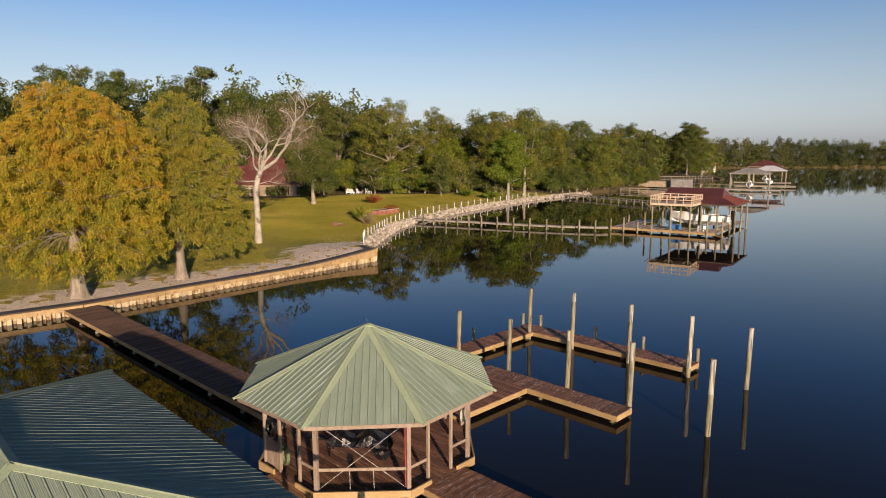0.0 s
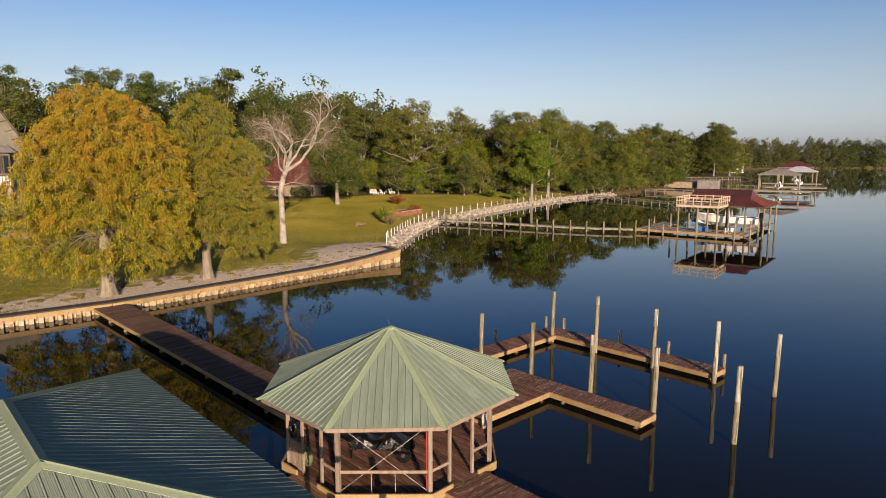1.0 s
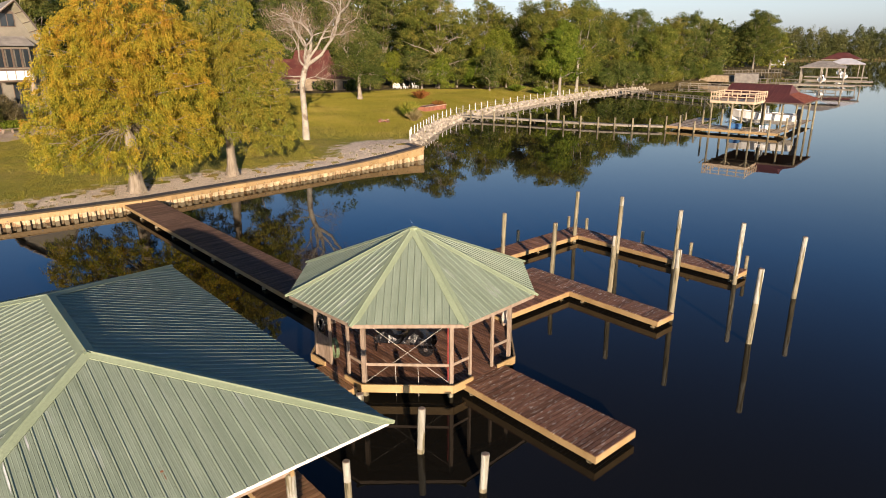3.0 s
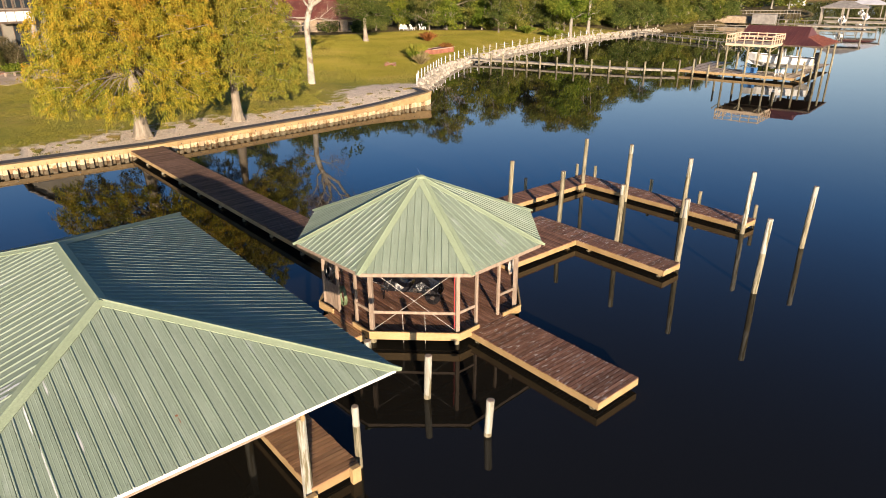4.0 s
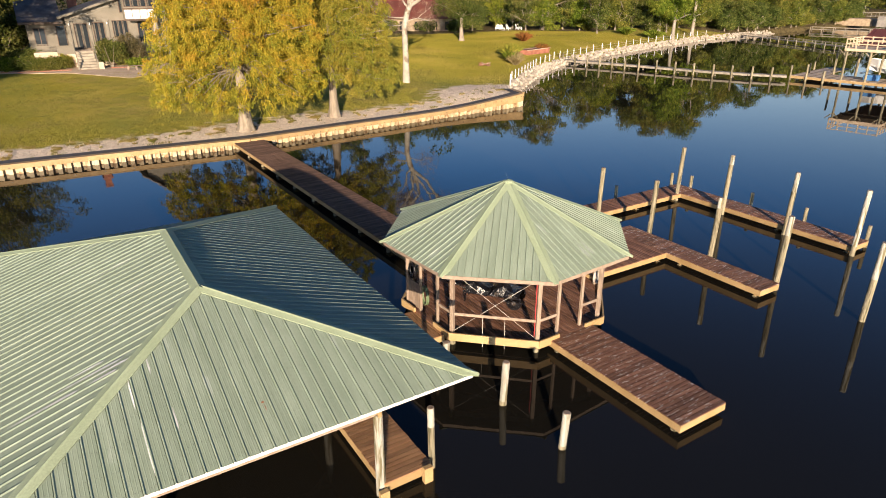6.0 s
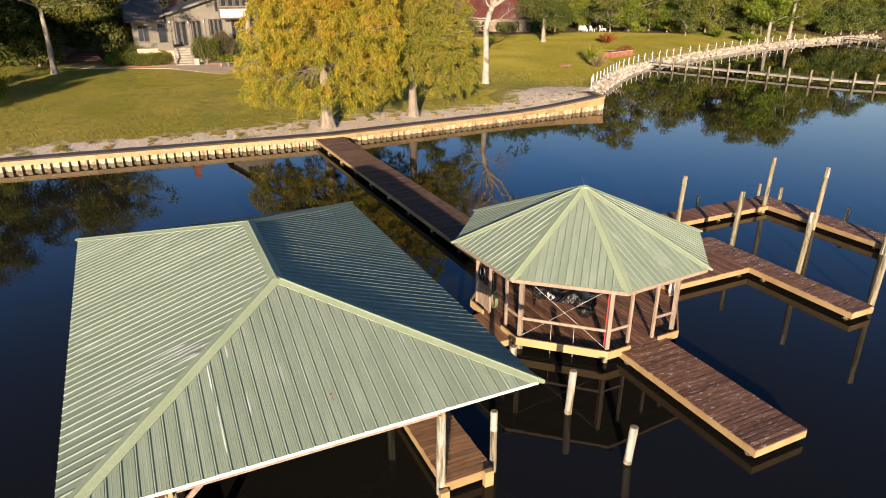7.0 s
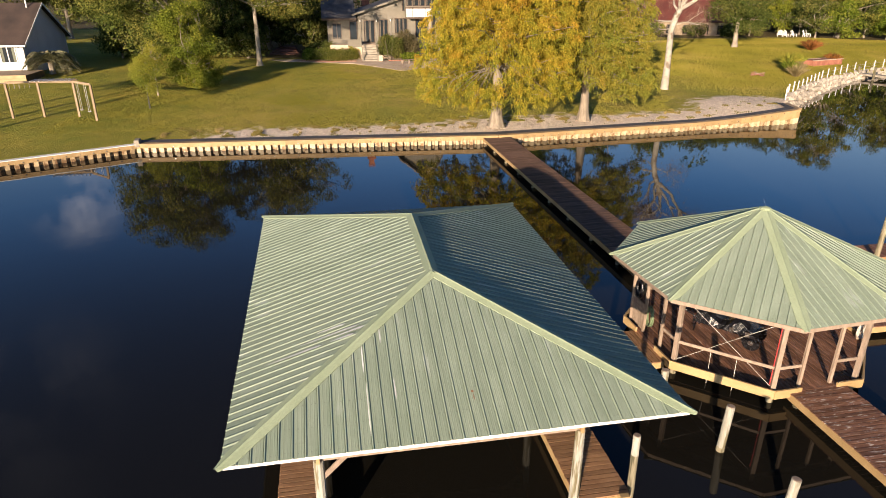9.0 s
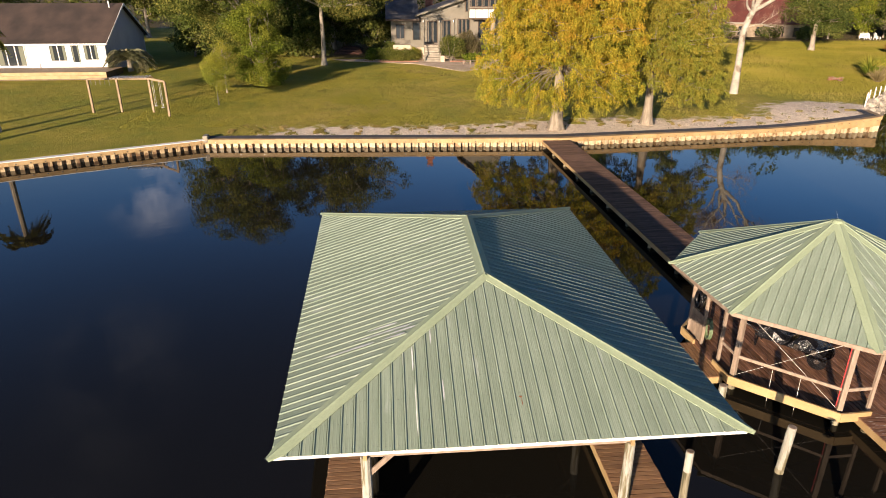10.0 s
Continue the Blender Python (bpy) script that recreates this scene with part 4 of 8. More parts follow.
# ---- gazebo ----
def gazebo():
    th = thing("gazebo", DOCK, "open octagonal gazebo with sage green metal roof on cedar posts", "gazebo")
    ez, az = 3.17, 5.23
    eave = octagon(GU + 0.04, GV + 0.10, 4.97, -18.3)
    posts = octagon(GU, GV, 4.05)
    rim = octagon(GU, GV, 4.30)
    floor = octagon(GU, GV, 4.27)
    apex = (GU, GV + 0.05, az)
    nn = []
    for k in range(8):
        p, q = (*eave[k], ez), (*eave[(k + 1) % 8], ez)
        nn.append(metal_face(th, p, q, [apex], 0.256, deep=0.010))
        part("roof_deck", Geo().slab([p, q, apex], 0.045), M_POST, th, "plain timber sheathing under the metal")
        part("eave_board", Geo().beam((p[0], p[1], ez - 0.075), (q[0], q[1], ez - 0.075), 0.035, 0.13), M_POST, th, "weathered pinkish eave board")
    for k in range(8):
        cap_strip(th, (*eave[k], ez), apex, nn[k - 1], nn[k], 0.19)
        part("rafter", Geo().beam((*posts[k], ez + 0.17), (GU, GV, az - 0.16), 0.05, 0.14), M_POST, th)
    part("roof_finial", Geo().tube([(GU, GV, az), (GU, GV, az + 0.07), (GU, GV, az + 0.11)], [0.22, 0.16, 0.02], 8), M_CAP, th, "small green metal cap")
    part("lightning_rod", Geo().tube([(GU, GV, az + 0.05), (GU - 0.05, GV + 0.15, az + 0.35)], [0.008, 0.006], 5), M_CHROME, th)
    part("floor_frame", Geo().prism(octagon(GU, GV, 4.15), D_TOP - 0.2, D_TOP - 0.045), M_TIMBER, th)
    board_run(th, GU - 4.3, GU + 4.3, GV - 4.3, GV + 4.3, D_TOP, "v", M_DECK, clip=lambda s: clip_poly(floor, s, "v"))
    for k in range(8):
        p, q = rim[k], rim[(k + 1) % 8]
        for s0, s1 in ((0.0, 0.30), (0.70, 1.0)) if k % 2 == 0 else ((0.0, 1.0),):
            a, b = Vector(p).lerp(Vector(q), s0), Vector(p).lerp(Vector(q), s1)
            part("rim_beam", Geo().beam((a.x, a.y, D_TOP - 0.005), (b.x, b.y, D_TOP - 0.005), 0.07, 0.31, bevel=0.006), M_PINE, th, "yellow pine rim beam")
        short_piles(th, [(GU + (p[0] - GU) * 0.93, GV + (p[1] - GV) * 0.93)], D_TOP - 0.2)
        a, b = Vector(posts[k]), Vector(posts[(k + 1) % 8])
        part("post", Geo().box(-0.075, 0.075, -0.075, 0.075, D_TOP, ez + 0.12, pose(a.x, a.y, 0, 0, 0, -20.5 + 45 * k), 0.01), M_POST, th, "weathered square cedar post")
        part("header", Geo().beam((a.x, a.y, ez - 0.1), (b.x, b.y, ez - 0.1), 0.07, 0.2), M_POST, th)
    # faces: k runs anticlockwise from the outer side; rails, gates and braces face by face
    def rail(k, s0, s1, z=1.26):
        a, b = Vector(posts[k % 8]), Vector(posts[(k + 1) % 8])
        p, q = a.lerp(b, s0), a.lerp(b, s1)
        part("rail", Geo().beam((p.x, p.y, z), (q.x, q.y, z), 0.045, 0.11, bevel=0.006), M_POST, th)
        return p, q

    def mid_post(k, s):
        a, b = Vector(posts[k % 8]), Vector(posts[(k + 1) % 8])
        p = a.lerp(b, s)
        part("side_post", Geo().box(-0.05, 0.05, -0.05, 0.05, D_TOP, ez - 0.1, pose(p.x, p.y, 0, 0, 0, 2 + 45 * k), 0.008), M_POST, th, "slimmer square cedar post")

    for k in range(8):
        if k in (0, 2, 4, 6):
            # entrances: two short rails beside the opening
            mid_post(k, 0.31)
            mid_post(k, 0.69)
            rail(k, 0.03, 0.29)
            rail(k, 0.71, 0.97)
        else:
            rail(k, 0.02, 0.98)
            a, b = Vector(posts[k]), Vector(posts[(k + 1) % 8])
            d = (b - a).normalized()
            for p, q in ((a, b), (b, a)) if k == 5 else ():
                e = (q - p).normalized() * 0.1
                g = Geo().tube([(p.x + e.x, p.y + e.y, D_TOP + 0.15), (q.x - e.x, q.y - e.y, ez - 0.3)], [0.0065, 0.0065], 6)
                part("brace_cable", g, M_ROPE, th, "thin pale cross brace with a turnbuckle")
    # plank panel and the fittings on the boathouse side
    a, b = Vector(posts[4]), Vector(posts[5])
    p, q = a.lerp(b, 0.03), a.lerp(b, 0.29)
    n = 6
    for k in range(n):
        c, d = p.lerp(q, k / n), p.lerp(q, (k + 0.94) / n)
        part("panel_plank", Geo().beam((c.x, c.y, 1.0), (d.x, d.y, 1.0), 0.03, 1.05), M_POST, th)
    a, b = Vector(posts[5]), Vector(posts[6])
    for s in (0.36, 0.62):
        c = a.lerp(b, s)
        part("hanging_line", Geo().tube([(c.x, c.y, 1.22), (c.x + 0.02, c.y - 0.01, 0.0)], [0.008, 0.008], 5), M_ROPE, th)
    c = a.lerp(b, 0.965)
    part("depth_marker", Geo().tube([(c.x, c.y, D_TOP + 0.2), (c.x, c.y, 2.7)], [0.017, 0.017], 6), M_RED, th, "red plastic pipe along the post")
    return th, posts


GAZEBO, G_POSTS = gazebo()


# ---- seawall ----
def seawall(name, p, q, label, cap_z0, cap_z1, fabric=True, white_cap=False):
    """Corrugated vinyl sheets under a timber cap, from p to q (water on the right-hand side)."""
    p, q = Vector((*p, 0)), Vector((*q, 0))
    d = (q - p).normalized()
    length = (q - p).length
    ang = math.degrees(math.atan2(d.y, d.x))
    th = thing(name, pose(p.x, p.y, 0, 0, 0, ang), label, "seawall", kind="structure")
    w, n = 0.6, round(length / 0.6)
    w = length / n
    prof = [(0, 0.0), (0.03, -0.28), (w * 0.52, -0.28), (w * 0.52 + 0.03, 0.0), (w, 0.0)]
    bolt = Geo().tube([(0, 0, 0), (0, -0.04, 0)], [0.045, 0.035], 8).mesh("bolt")
    lift = lambda s: cap_z0 + (cap_z1 - cap_z0) * max(0.0, (s / length - 0.6) / 0.4) ** 1.7
    cache = {}
    for k in range(n):
        top = round(lift((k + 0.5) * w) - 0.1, 2)
        if top not in cache:
            g = Geo().add([(x, y, z) for x, y in prof for z in (-1.5, top)], [(2 * i, 2 * i + 2, 2 * i + 3, 2 * i + 1) for i in range(4)])
            cache[top] = g.mesh("sheet_pile")
        part("sheet_pile", cache[top], M_VINYLOLD if white_cap else M_VINYL, th, at=pose(k * w, 0, 0))
    m = 14 if cap_z0 != cap_z1 else 5
    for k in range(m):
        s0, s1 = length * k / m, length * (k + 1) / m
        z0, z1 = lift(s0), lift(s1)
        deep = 0.31 + 0.8 * ((z0 + z1) / 2 - cap_z0) if cap_z0 != cap_z1 else 0.31
        part("wale", Geo().beam((s0, -0.33, z0 - 0.03 - deep / 2), (s1, -0.33, z1 - 0.03 - deep / 2), 0.09, deep, bevel=0.008), M_PINE, th, "yellow pine wale")
        part("cap_board", Geo().beam((s0, -0.14, z0), (s1, -0.14, z1), 0.54, 0.05), M_WHITE if white_cap else M_PINE, th, "pale cap board" if white_cap else "yellow pine cap board")
        for j in range(3):
            b = s0 + (s1 - s0) * (j + 0.5) / 3
            part("bolt", bolt, M_CHROME, th, at=pose(b, -0.38, (z0 + z1) / 2 - 0.22))
        if fabric:
            g = Geo().add([(s0, 0.11, z0 + 0.012), (s1, 0.11, z1 + 0.012), (s1, 0.95, z1 + 0.06), (s0, 0.95, z0 + 0.06)], [(0, 1, 2, 3)])
            part("filter_fabric", g, M_FABRIC, th, "dark woven filter fabric laid over the backfill")
    return th


WALL_W, WALL_M, WALL_E = (-49.0, 26.8), (-27.1, 46.4), (-7.7, 70.8)
seawall("seawall", WALL_W, WALL_M, "cream corrugated vinyl seawall with a yellow timber cap", 0.73, 0.73)
seawall("seawall", WALL_M, WALL_E, "cream corrugated vinyl seawall with a rising timber cap", 0.73, 1.42)
seawall("seawall", (-53.4, 13.6), WALL_W, "cream corrugated vinyl seawall with a pale grey cap", 0.7, 0.7, fabric=False, white_cap=True)
seawall("seawall", (-64.2, -20.9), (-53.4, 13.6), "cream corrugated vinyl seawall with a pale grey cap", 0.7, 0.7, fabric=False, white_cap=True)
corner = Geo().box(-0.2, 0.2, -0.5, 0.4, 0.5, 1.05, bevel=0.03)
solid("wall_post", corner, M_GREYWOOD, pose(-49.0, 26.9, 0, 0, 0, 50), "short grey timber post at the seawall corner", "post")
seawall("seawall", WALL_E, (-9.4, 73.6), "short return of the vinyl seawall", 1.42, 1.42)


# ---- trees ----
def limb(g, rng, p, d, length, r, depth, tips, droop=0.0, split=2, bend=0.25, n=6, keep=0.78):
    """A tapered limb that bends and forks; its ends go into tips."""
    pts, radii, q, dd = [p.copy()], [r], p.copy(), d.copy()
    steps = 4
    for k in range(steps):
        dd = (dd + Vector((rng.uniform(-bend, bend), rng.uniform(-bend, bend), rng.uniform(-bend, bend) * 0.6 - droop)) * 0.6).normalized()
        q = q + dd * length / steps
        pts.append(q.copy())
        radii.append(r * (1 - 0.45 * (k + 1) / steps))
    g.tube(pts, radii, n if depth > 1 else 5, caps=False)
    if depth <= 0:
        tips.append((q, dd))
        return
    for k in range(split + (1 if rng.random() < 0.3 else 0)):
        turn = dd.orthogonal().normalized()
        turn.rotate(Matrix.Rotation(rng.uniform(0, 2 * math.pi), 3, dd))
        nd = (dd + turn * rng.uniform(0.5, 0.95)).normalized()
        limb(g, rng, q, nd, length * rng.uniform(0.62, 0.85), r * 0.7 * keep * rng.uniform(0.8, 1.1), depth - 1, tips, droop, split, bend, n, keep)
    tips.append((pts[2], dd))


def crown_points(rng, lobes, n, shell=0.55):
    """Points in a set of lobes (centre, radii), thicker towards their skins, bunched in clumps with gaps between."""
    vol = np.array([l[1][0] * l[1][1] * l[1][2] for l in lobes])
    pick = rng.choice(len(lobes), n, p=vol / vol.sum())
    d = rng.normal(size=(n, 3))
    d /= np.linalg.norm(d, axis=1)[:, None]
    rad = shell + (1 - shell) * rng.random((n, 1)) ** 0.6
    c = np.array([l[0] for l in lobes])[pick]
    r = np.array([l[1] for l in lobes])[pick]
    return c + d * rad * r, d


def tree(name, x, y, label, category, crown, leaf, trunk_h, trunk_r, lobes, count, size, bark=None, seed=1, lean=(0, 0), hang=0.0, clumps=0, clump_r=0.7, z=None, twigs=True):
    """A trunk with limbs and a crown of many small leaves. lobes: centre and radii over the base."""
    rng, prng = np.random.default_rng(seed), random.Random(seed)
    th = thing(name, pose(x, y, ground_z(x, y) - 0.05 if z is None else z), label, category)
    g, tips = Geo(), []
    top = Vector((lean[0], lean[1], trunk_h))
    pts = [Vector((0, 0, -0.3)), Vector((0, 0, 0.15)), Vector((lean[0] * 0.15, lean[1] * 0.15, 0.8)), top * 0.5 + Vector((prng.uniform(-0.1, 0.1), 0, 0)), top]
    g.tube(pts, [trunk_r * 1.7, trunk_r * 1.45, trunk_r * 1.05, trunk_r * 0.85, trunk_r * 0.7], 12, caps=False)
    for c, r in lobes:
        c = Vector(c)
        if c.z > trunk_h * 0.6:
            start = top if c.z > trunk_h else Vector((0, 0, c.z * 0.8))
            mid = start.lerp(c, 0.55) + Vector((prng.uniform(-1.3, 1.3), prng.uniform(-1.3, 1.3), prng.uniform(-0.4, 0.9)))
            g.tube([start, mid, c, c + Vector((0, 0, r[2] * 0.5))], [trunk_r * 0.42, trunk_r * 0.25, trunk_r * 0.14, trunk_r * 0.05], 7, caps=False)
            for k in range(5):
                a = prng.uniform(0, 2 * math.pi)
                e = c + Vector((math.cos(a) * r[0], math.sin(a) * r[1], prng.uniform(-0.3, 0.5) * r[2])) * 0.8
                g.tube([mid.lerp(c, prng.random()), c.lerp(e, 0.5) + Vector((0, 0, 0.2)), e], [trunk_r * 0.15, trunk_r * 0.09, trunk_r * 0.03], 5, caps=False)
    part("trunk", g, bark or M_BARK, th, smooth=True)
    k = clumps or max(40, count // 45)
    cc, out = crown_points(rng, lobes, k)
    which = rng.integers(0, k, count)
    ray = rng.normal(size=(count, 3))
    ray /= np.linalg.norm(ray, axis=1)[:, None]
    swell = rng.uniform(0.7, 1.35, (k, 1))[which]
    pos = cc[which] + ray * (0.45 + 0.75 * rng.random((count, 1))) * swell * clump_r * np.array([1.25, 1.25, 0.8])
    if hang:
        pos[:, 2] -= rng.random(count) * hang
        q = leaf_quads(rng, pos, size * 2.6, size * 0.6, np.array([0, 0, -1.0]) + out[which] * 0.35, 0.38)
    else:
        q = puff_leaves(rng, pos, ray * 0.75 + out[which] * 0.45 + np.array([0, 0, 0.25]), size * 1.35, size)
    q[..., 2] = np.maximum(q[..., 2], 0.25)
    if math.hypot(x, y) > 110:
        part("crown", tris("crown", wedge(q), leaf), leaf, th)
    else:
        part("crown", quads("crown", q, leaf), leaf, th)
    return th


def lobes_round(h0, h1, r, n, seed, flat=1.0):
    """A crown of n overlapping lobes between the heights h0 and h1, r wide."""
    rg = random.Random(seed)
    out = [((0, 0, (h0 + h1) / 2), (r * 0.62, r * 0.62, (h1 - h0) * 0.42))]
    for k in range(n):
        a, t = 2 * math.pi * k / n * 2.4 + rg.uniform(-0.4, 0.4), (k + 0.5) / n
        rr = r * 0.62 * math.sqrt(max(0.15, 1 - (2 * t - 0.9) ** 2))
        s = r * rg.uniform(0.34, 0.52)
        out.append(((math.cos(a) * rr, math.sin(a) * rr, h0 + (h1 - h0) * (0.1 + 0.8 * t)), (s, s, s * 0.8 * flat)))
    return out


# the two bald cypresses on the sand
def cypress(x, y, label, leaf, trunk_r, lobes, sprays, per, seed, low, gap):
    """A buttressed trunk, level limbs, and drooping feathery sprays with gaps between them."""
    rng, pr = np.random.default_rng(seed), random.Random(seed)
    th = thing("cypress_tree", pose(x, y, ground_z(x, y) - 0.05), label, "tree")
    top = max(c[2] + r[2] for c, r in lobes)
    g = Geo()
    n, ring = 18, []
    zs = [-0.3, 0.0, 0.35, 0.9, 1.8, 3.2, top * 0.45, top * 0.8]
    rs = [1.75, 1.6, 1.3, 1.08, 0.95, 0.85, 0.5, 0.12]
    for z, r in zip(zs, rs):
        flute = max(0.0, 0.22 - 0.12 * max(z, 0))
        ring.append([(trunk_r * r * (1 + flute * math.sin(k * 2 * math.pi / n * 6)) * math.cos(k * 2 * math.pi / n), trunk_r * r * (1 + flute * math.sin(k * 2 * math.pi / n * 6)) * math.sin(k * 2 * math.pi / n), z) for k in range(n)])
    g.add([v for r in ring for v in r], [(i * n + k, i * n + (k + 1) % n, (i + 1) * n + (k + 1) % n, (i + 1) * n + k) for i in range(len(ring) - 1) for k in range(n)])
    for c, r in lobes:
        for k in range(4):
            a = pr.uniform(0, 6.28)
            e = Vector((c[0] + math.cos(a) * r[0] * 0.9, c[1] + math.sin(a) * r[1] * 0.9, c[2] + pr.uniform(-0.3, 0.3) * r[2]))
            s0 = Vector((0, 0, min(top * 0.75, max(low, c[2] * 0.8))))
            f = 1.0 if c[2] > 6 else 0.45
            g.tube([s0, s0.lerp(e, 0.5) + Vector((0, 0, 0.5)), e], [trunk_r * 0.22 * f, trunk_r * 0.13 * f, trunk_r * 0.03], 6, caps=False)
    for k in range(34):
        a = pr.uniform(0, 6.28)
        s0, l = Vector((0, 0, low + pr.uniform(-0.3, 0.8))), pr.uniform(1.8, 3.6)
        e = s0 + Vector((math.cos(a) * l, math.sin(a) * l, pr.uniform(-0.9, 0.7)))
        g.tube([s0, s0.lerp(e, 0.45) + Vector((0, 0, 0.55)), e], [0.07, 0.045, 0.012], 5, caps=False)
    part("trunk", g, M_CYPBARK, th, "pale grey fluted trunk and bare inner branches", smooth=True)
    # boughs that arch out and down, hung with short feathery strands; gaps stay between the boughs
    c, out = crown_points(rng, lobes, sprays * 3, 0.80)
    inner = rng.random(len(c)) < 0.22
    mid = np.array([0, 0, top * 0.55])
    c[inner] = mid + (c[inner] - mid) * rng.uniform(0.45, 0.8, (inner.sum(), 1))
    bare = ((c - np.array(gap[0])) / np.array(gap[1])) ** 2
    open_air = (bare.sum(1) > 1) & (c[:, 2] > 2.2)
    c, out = c[open_air], out[open_air]
    kept = []
    for k in range(len(c)):
        if len(kept) < sprays and (not kept or np.min(np.sum((c[kept] - c[k]) ** 2 * np.array([1, 1, 1.8]), 1)) > 0.34):
            kept.append(k)
    c, out = c[kept], out[kept]
    m = len(c)
    away = c * np.array([1, 1, 0]) / 6.0 + out * np.array([1, 1, 0.3]) * 0.8 + rng.normal(size=(m, 3)) * np.array([0.6, 0.6, 0.25])
    away /= np.linalg.norm(away, axis=1)[:, None] + 1e-6
    cross = np.cross(away, rng.normal(size=(m, 3)) * 0.4 + np.array([0, 0, 1.0]))
    cross /= np.linalg.norm(cross, axis=1)[:, None]
    reach, sag = rng.uniform(0.45, 1.05, (m, 1)), rng.uniform(0.1, 0.8, (m, 1))
    count = rng.integers(int(per * 0.45), int(per * 1.5), m)
    which = np.repeat(np.arange(m), count)
    nl = len(which)
    t = rng.random((nl, 1))
    side = rng.normal(size=(nl, 1)) * (0.27 - 0.13 * t)
    pos = c[which] + away[which] * reach[which] * (t - 0.3) + cross[which] * side
    pos[:, 2:] -= sag[which] * reach[which] * t ** 1.8 + np.abs(side) * 0.3
    pos += rng.normal(size=(nl, 3)) * 0.07
    lie = away[which] * 0.7 + np.sign(side) * cross[which] * 0.5 + np.array([0, 0, -0.35]) - np.array([0, 0, 0.5]) * t
    q = leaf_quads(rng, pos, 0.21, 0.062, lie, 0.45)
    drip = rng.random(nl) < 0.40
    tip = pos[drip] + np.array([0, 0, -1.0]) * rng.uniform(0.08, 0.30, (drip.sum(), 1))
    q = np.concatenate([q, leaf_quads(rng, tip, 0.24, 0.055, np.array([0, 0, -1.0]) + away[which][drip] * 0.25, 0.25)])
    q = q[q[:, :, 2].min(1) > 1.3]
    # thin twigs that carry the tufts
    twig = Geo()
    for k in range(0, m, 7):
        e, o = Vector(c[k]), Vector(away[k])
        if e.xy.length < 0.8:
            continue
        back = e - o * 1.1 + Vector((pr.uniform(-0.2, 0.2), pr.uniform(-0.2, 0.2), -0.15))
        twig.tube([back, e, e + o * reach[k, 0] * 0.6 - Vector((0, 0, sag[k, 0] * reach[k, 0] * 0.4))], [0.024, 0.016, 0.006], 4, caps=False)
    part("twig_work", twig, M_CYPBARK, th, "thin pale twigs under the foliage", kind="stuff")
    part("crown", quads("crown", q, leaf), leaf, th)


cypress(-28.9, 49.2, "large bald cypress with drooping orange and yellow autumn foliage", L_CYP, 0.50,
        [((0, 0, 13.2), (3.6, 3.4, 3.5)), ((-1.8, -0.8, 11.0), (3.4, 3.2, 3.3)), ((2.7, 0.8, 11.0), (3.6, 3.2, 3.3)), ((-3.3, -1.4, 8.2), (3.2, 3.0, 2.6)), ((3.6, 0.4, 8.0), (3.4, 3.0, 2.6)),
         ((0.2, -3.0, 8.8), (3.6, 2.8, 2.8)), ((0.3, 3.0, 8.4), (3.8, 3.0, 3.4)), ((-4.9, -1.0, 5.4), (2.7, 2.5, 1.9)), ((4.4, -0.6, 5.2), (2.7, 2.5, 1.9)), ((-2.6, -3.6, 5.4), (2.4, 2.0, 1.5)),
         ((2.4, -3.4, 5.0), (2.3, 2.0, 1.5)), ((-5.8, 0.6, 4.2), (1.9, 1.9, 1.2)), ((4.8, 1.6, 4.2), (2.0, 1.9, 1.2)), ((-4.6, -2.2, 3.4), (2.2, 1.8, 1.0)), ((-2.4, -4.0, 3.6), (1.9, 1.6, 0.9)), ((4.3, -2.4, 3.5), (2.2, 1.8, 1.0)), ((3.0, 2.8, 3.8), (2.6, 2.0, 1.2)), ((-3.0, 2.6, 3.8), (2.6, 2.0, 1.2)), ((2.6, -1.2, 13.2), (3.0, 2.8, 2.6)), ((0.3, -3.6, 3.5), (2.6, 1.6, 1.0)), ((0.0, -2.0, 2.9), (2.2, 1.6, 0.7))], 1750, 78, 11, 5.2, ((0.8, -3.6, 5.3), (1.7, 3.0, 0.85)))
cypress(-23.7, 56.4, "slender bald cypress with drooping yellow-green foliage", L_CYP2, 0.40,
        [((0.4, 0, 13.8), (2.6, 2.5, 2.7)), ((-0.8, -0.4, 11.2), (3.3, 3.0, 2.6)), ((2.0, 0.4, 10.6), (3.4, 3.0, 2.6)), ((2.7, -0.8, 7.4), (3.2, 2.8, 2.2)), ((-1.6, -1.0, 7.6), (3.0, 2.6, 2.2)),
         ((3.7, -0.6, 5.0), (2.4, 2.2, 1.6)), ((1.0, -2.4, 6.0), (2.8, 2.2, 1.8)), ((0.6, 2.2, 7.6), (3.0, 2.4, 2.6)), ((-2.4, -1.4, 5.0), (2.2, 2.0, 1.4)), ((3.4, -2.2, 3.8), (2.2, 1.8, 1.1)),
         ((4.0, 1.4, 3.8), (1.9, 1.8, 1.0)), ((-2.6, 1.6, 3.8), (2.2, 1.8, 1.0))], 1050, 78, 12, 4.6, ((0.6, -2.8, 3.6), (0.9, 1.6, 0.9)))


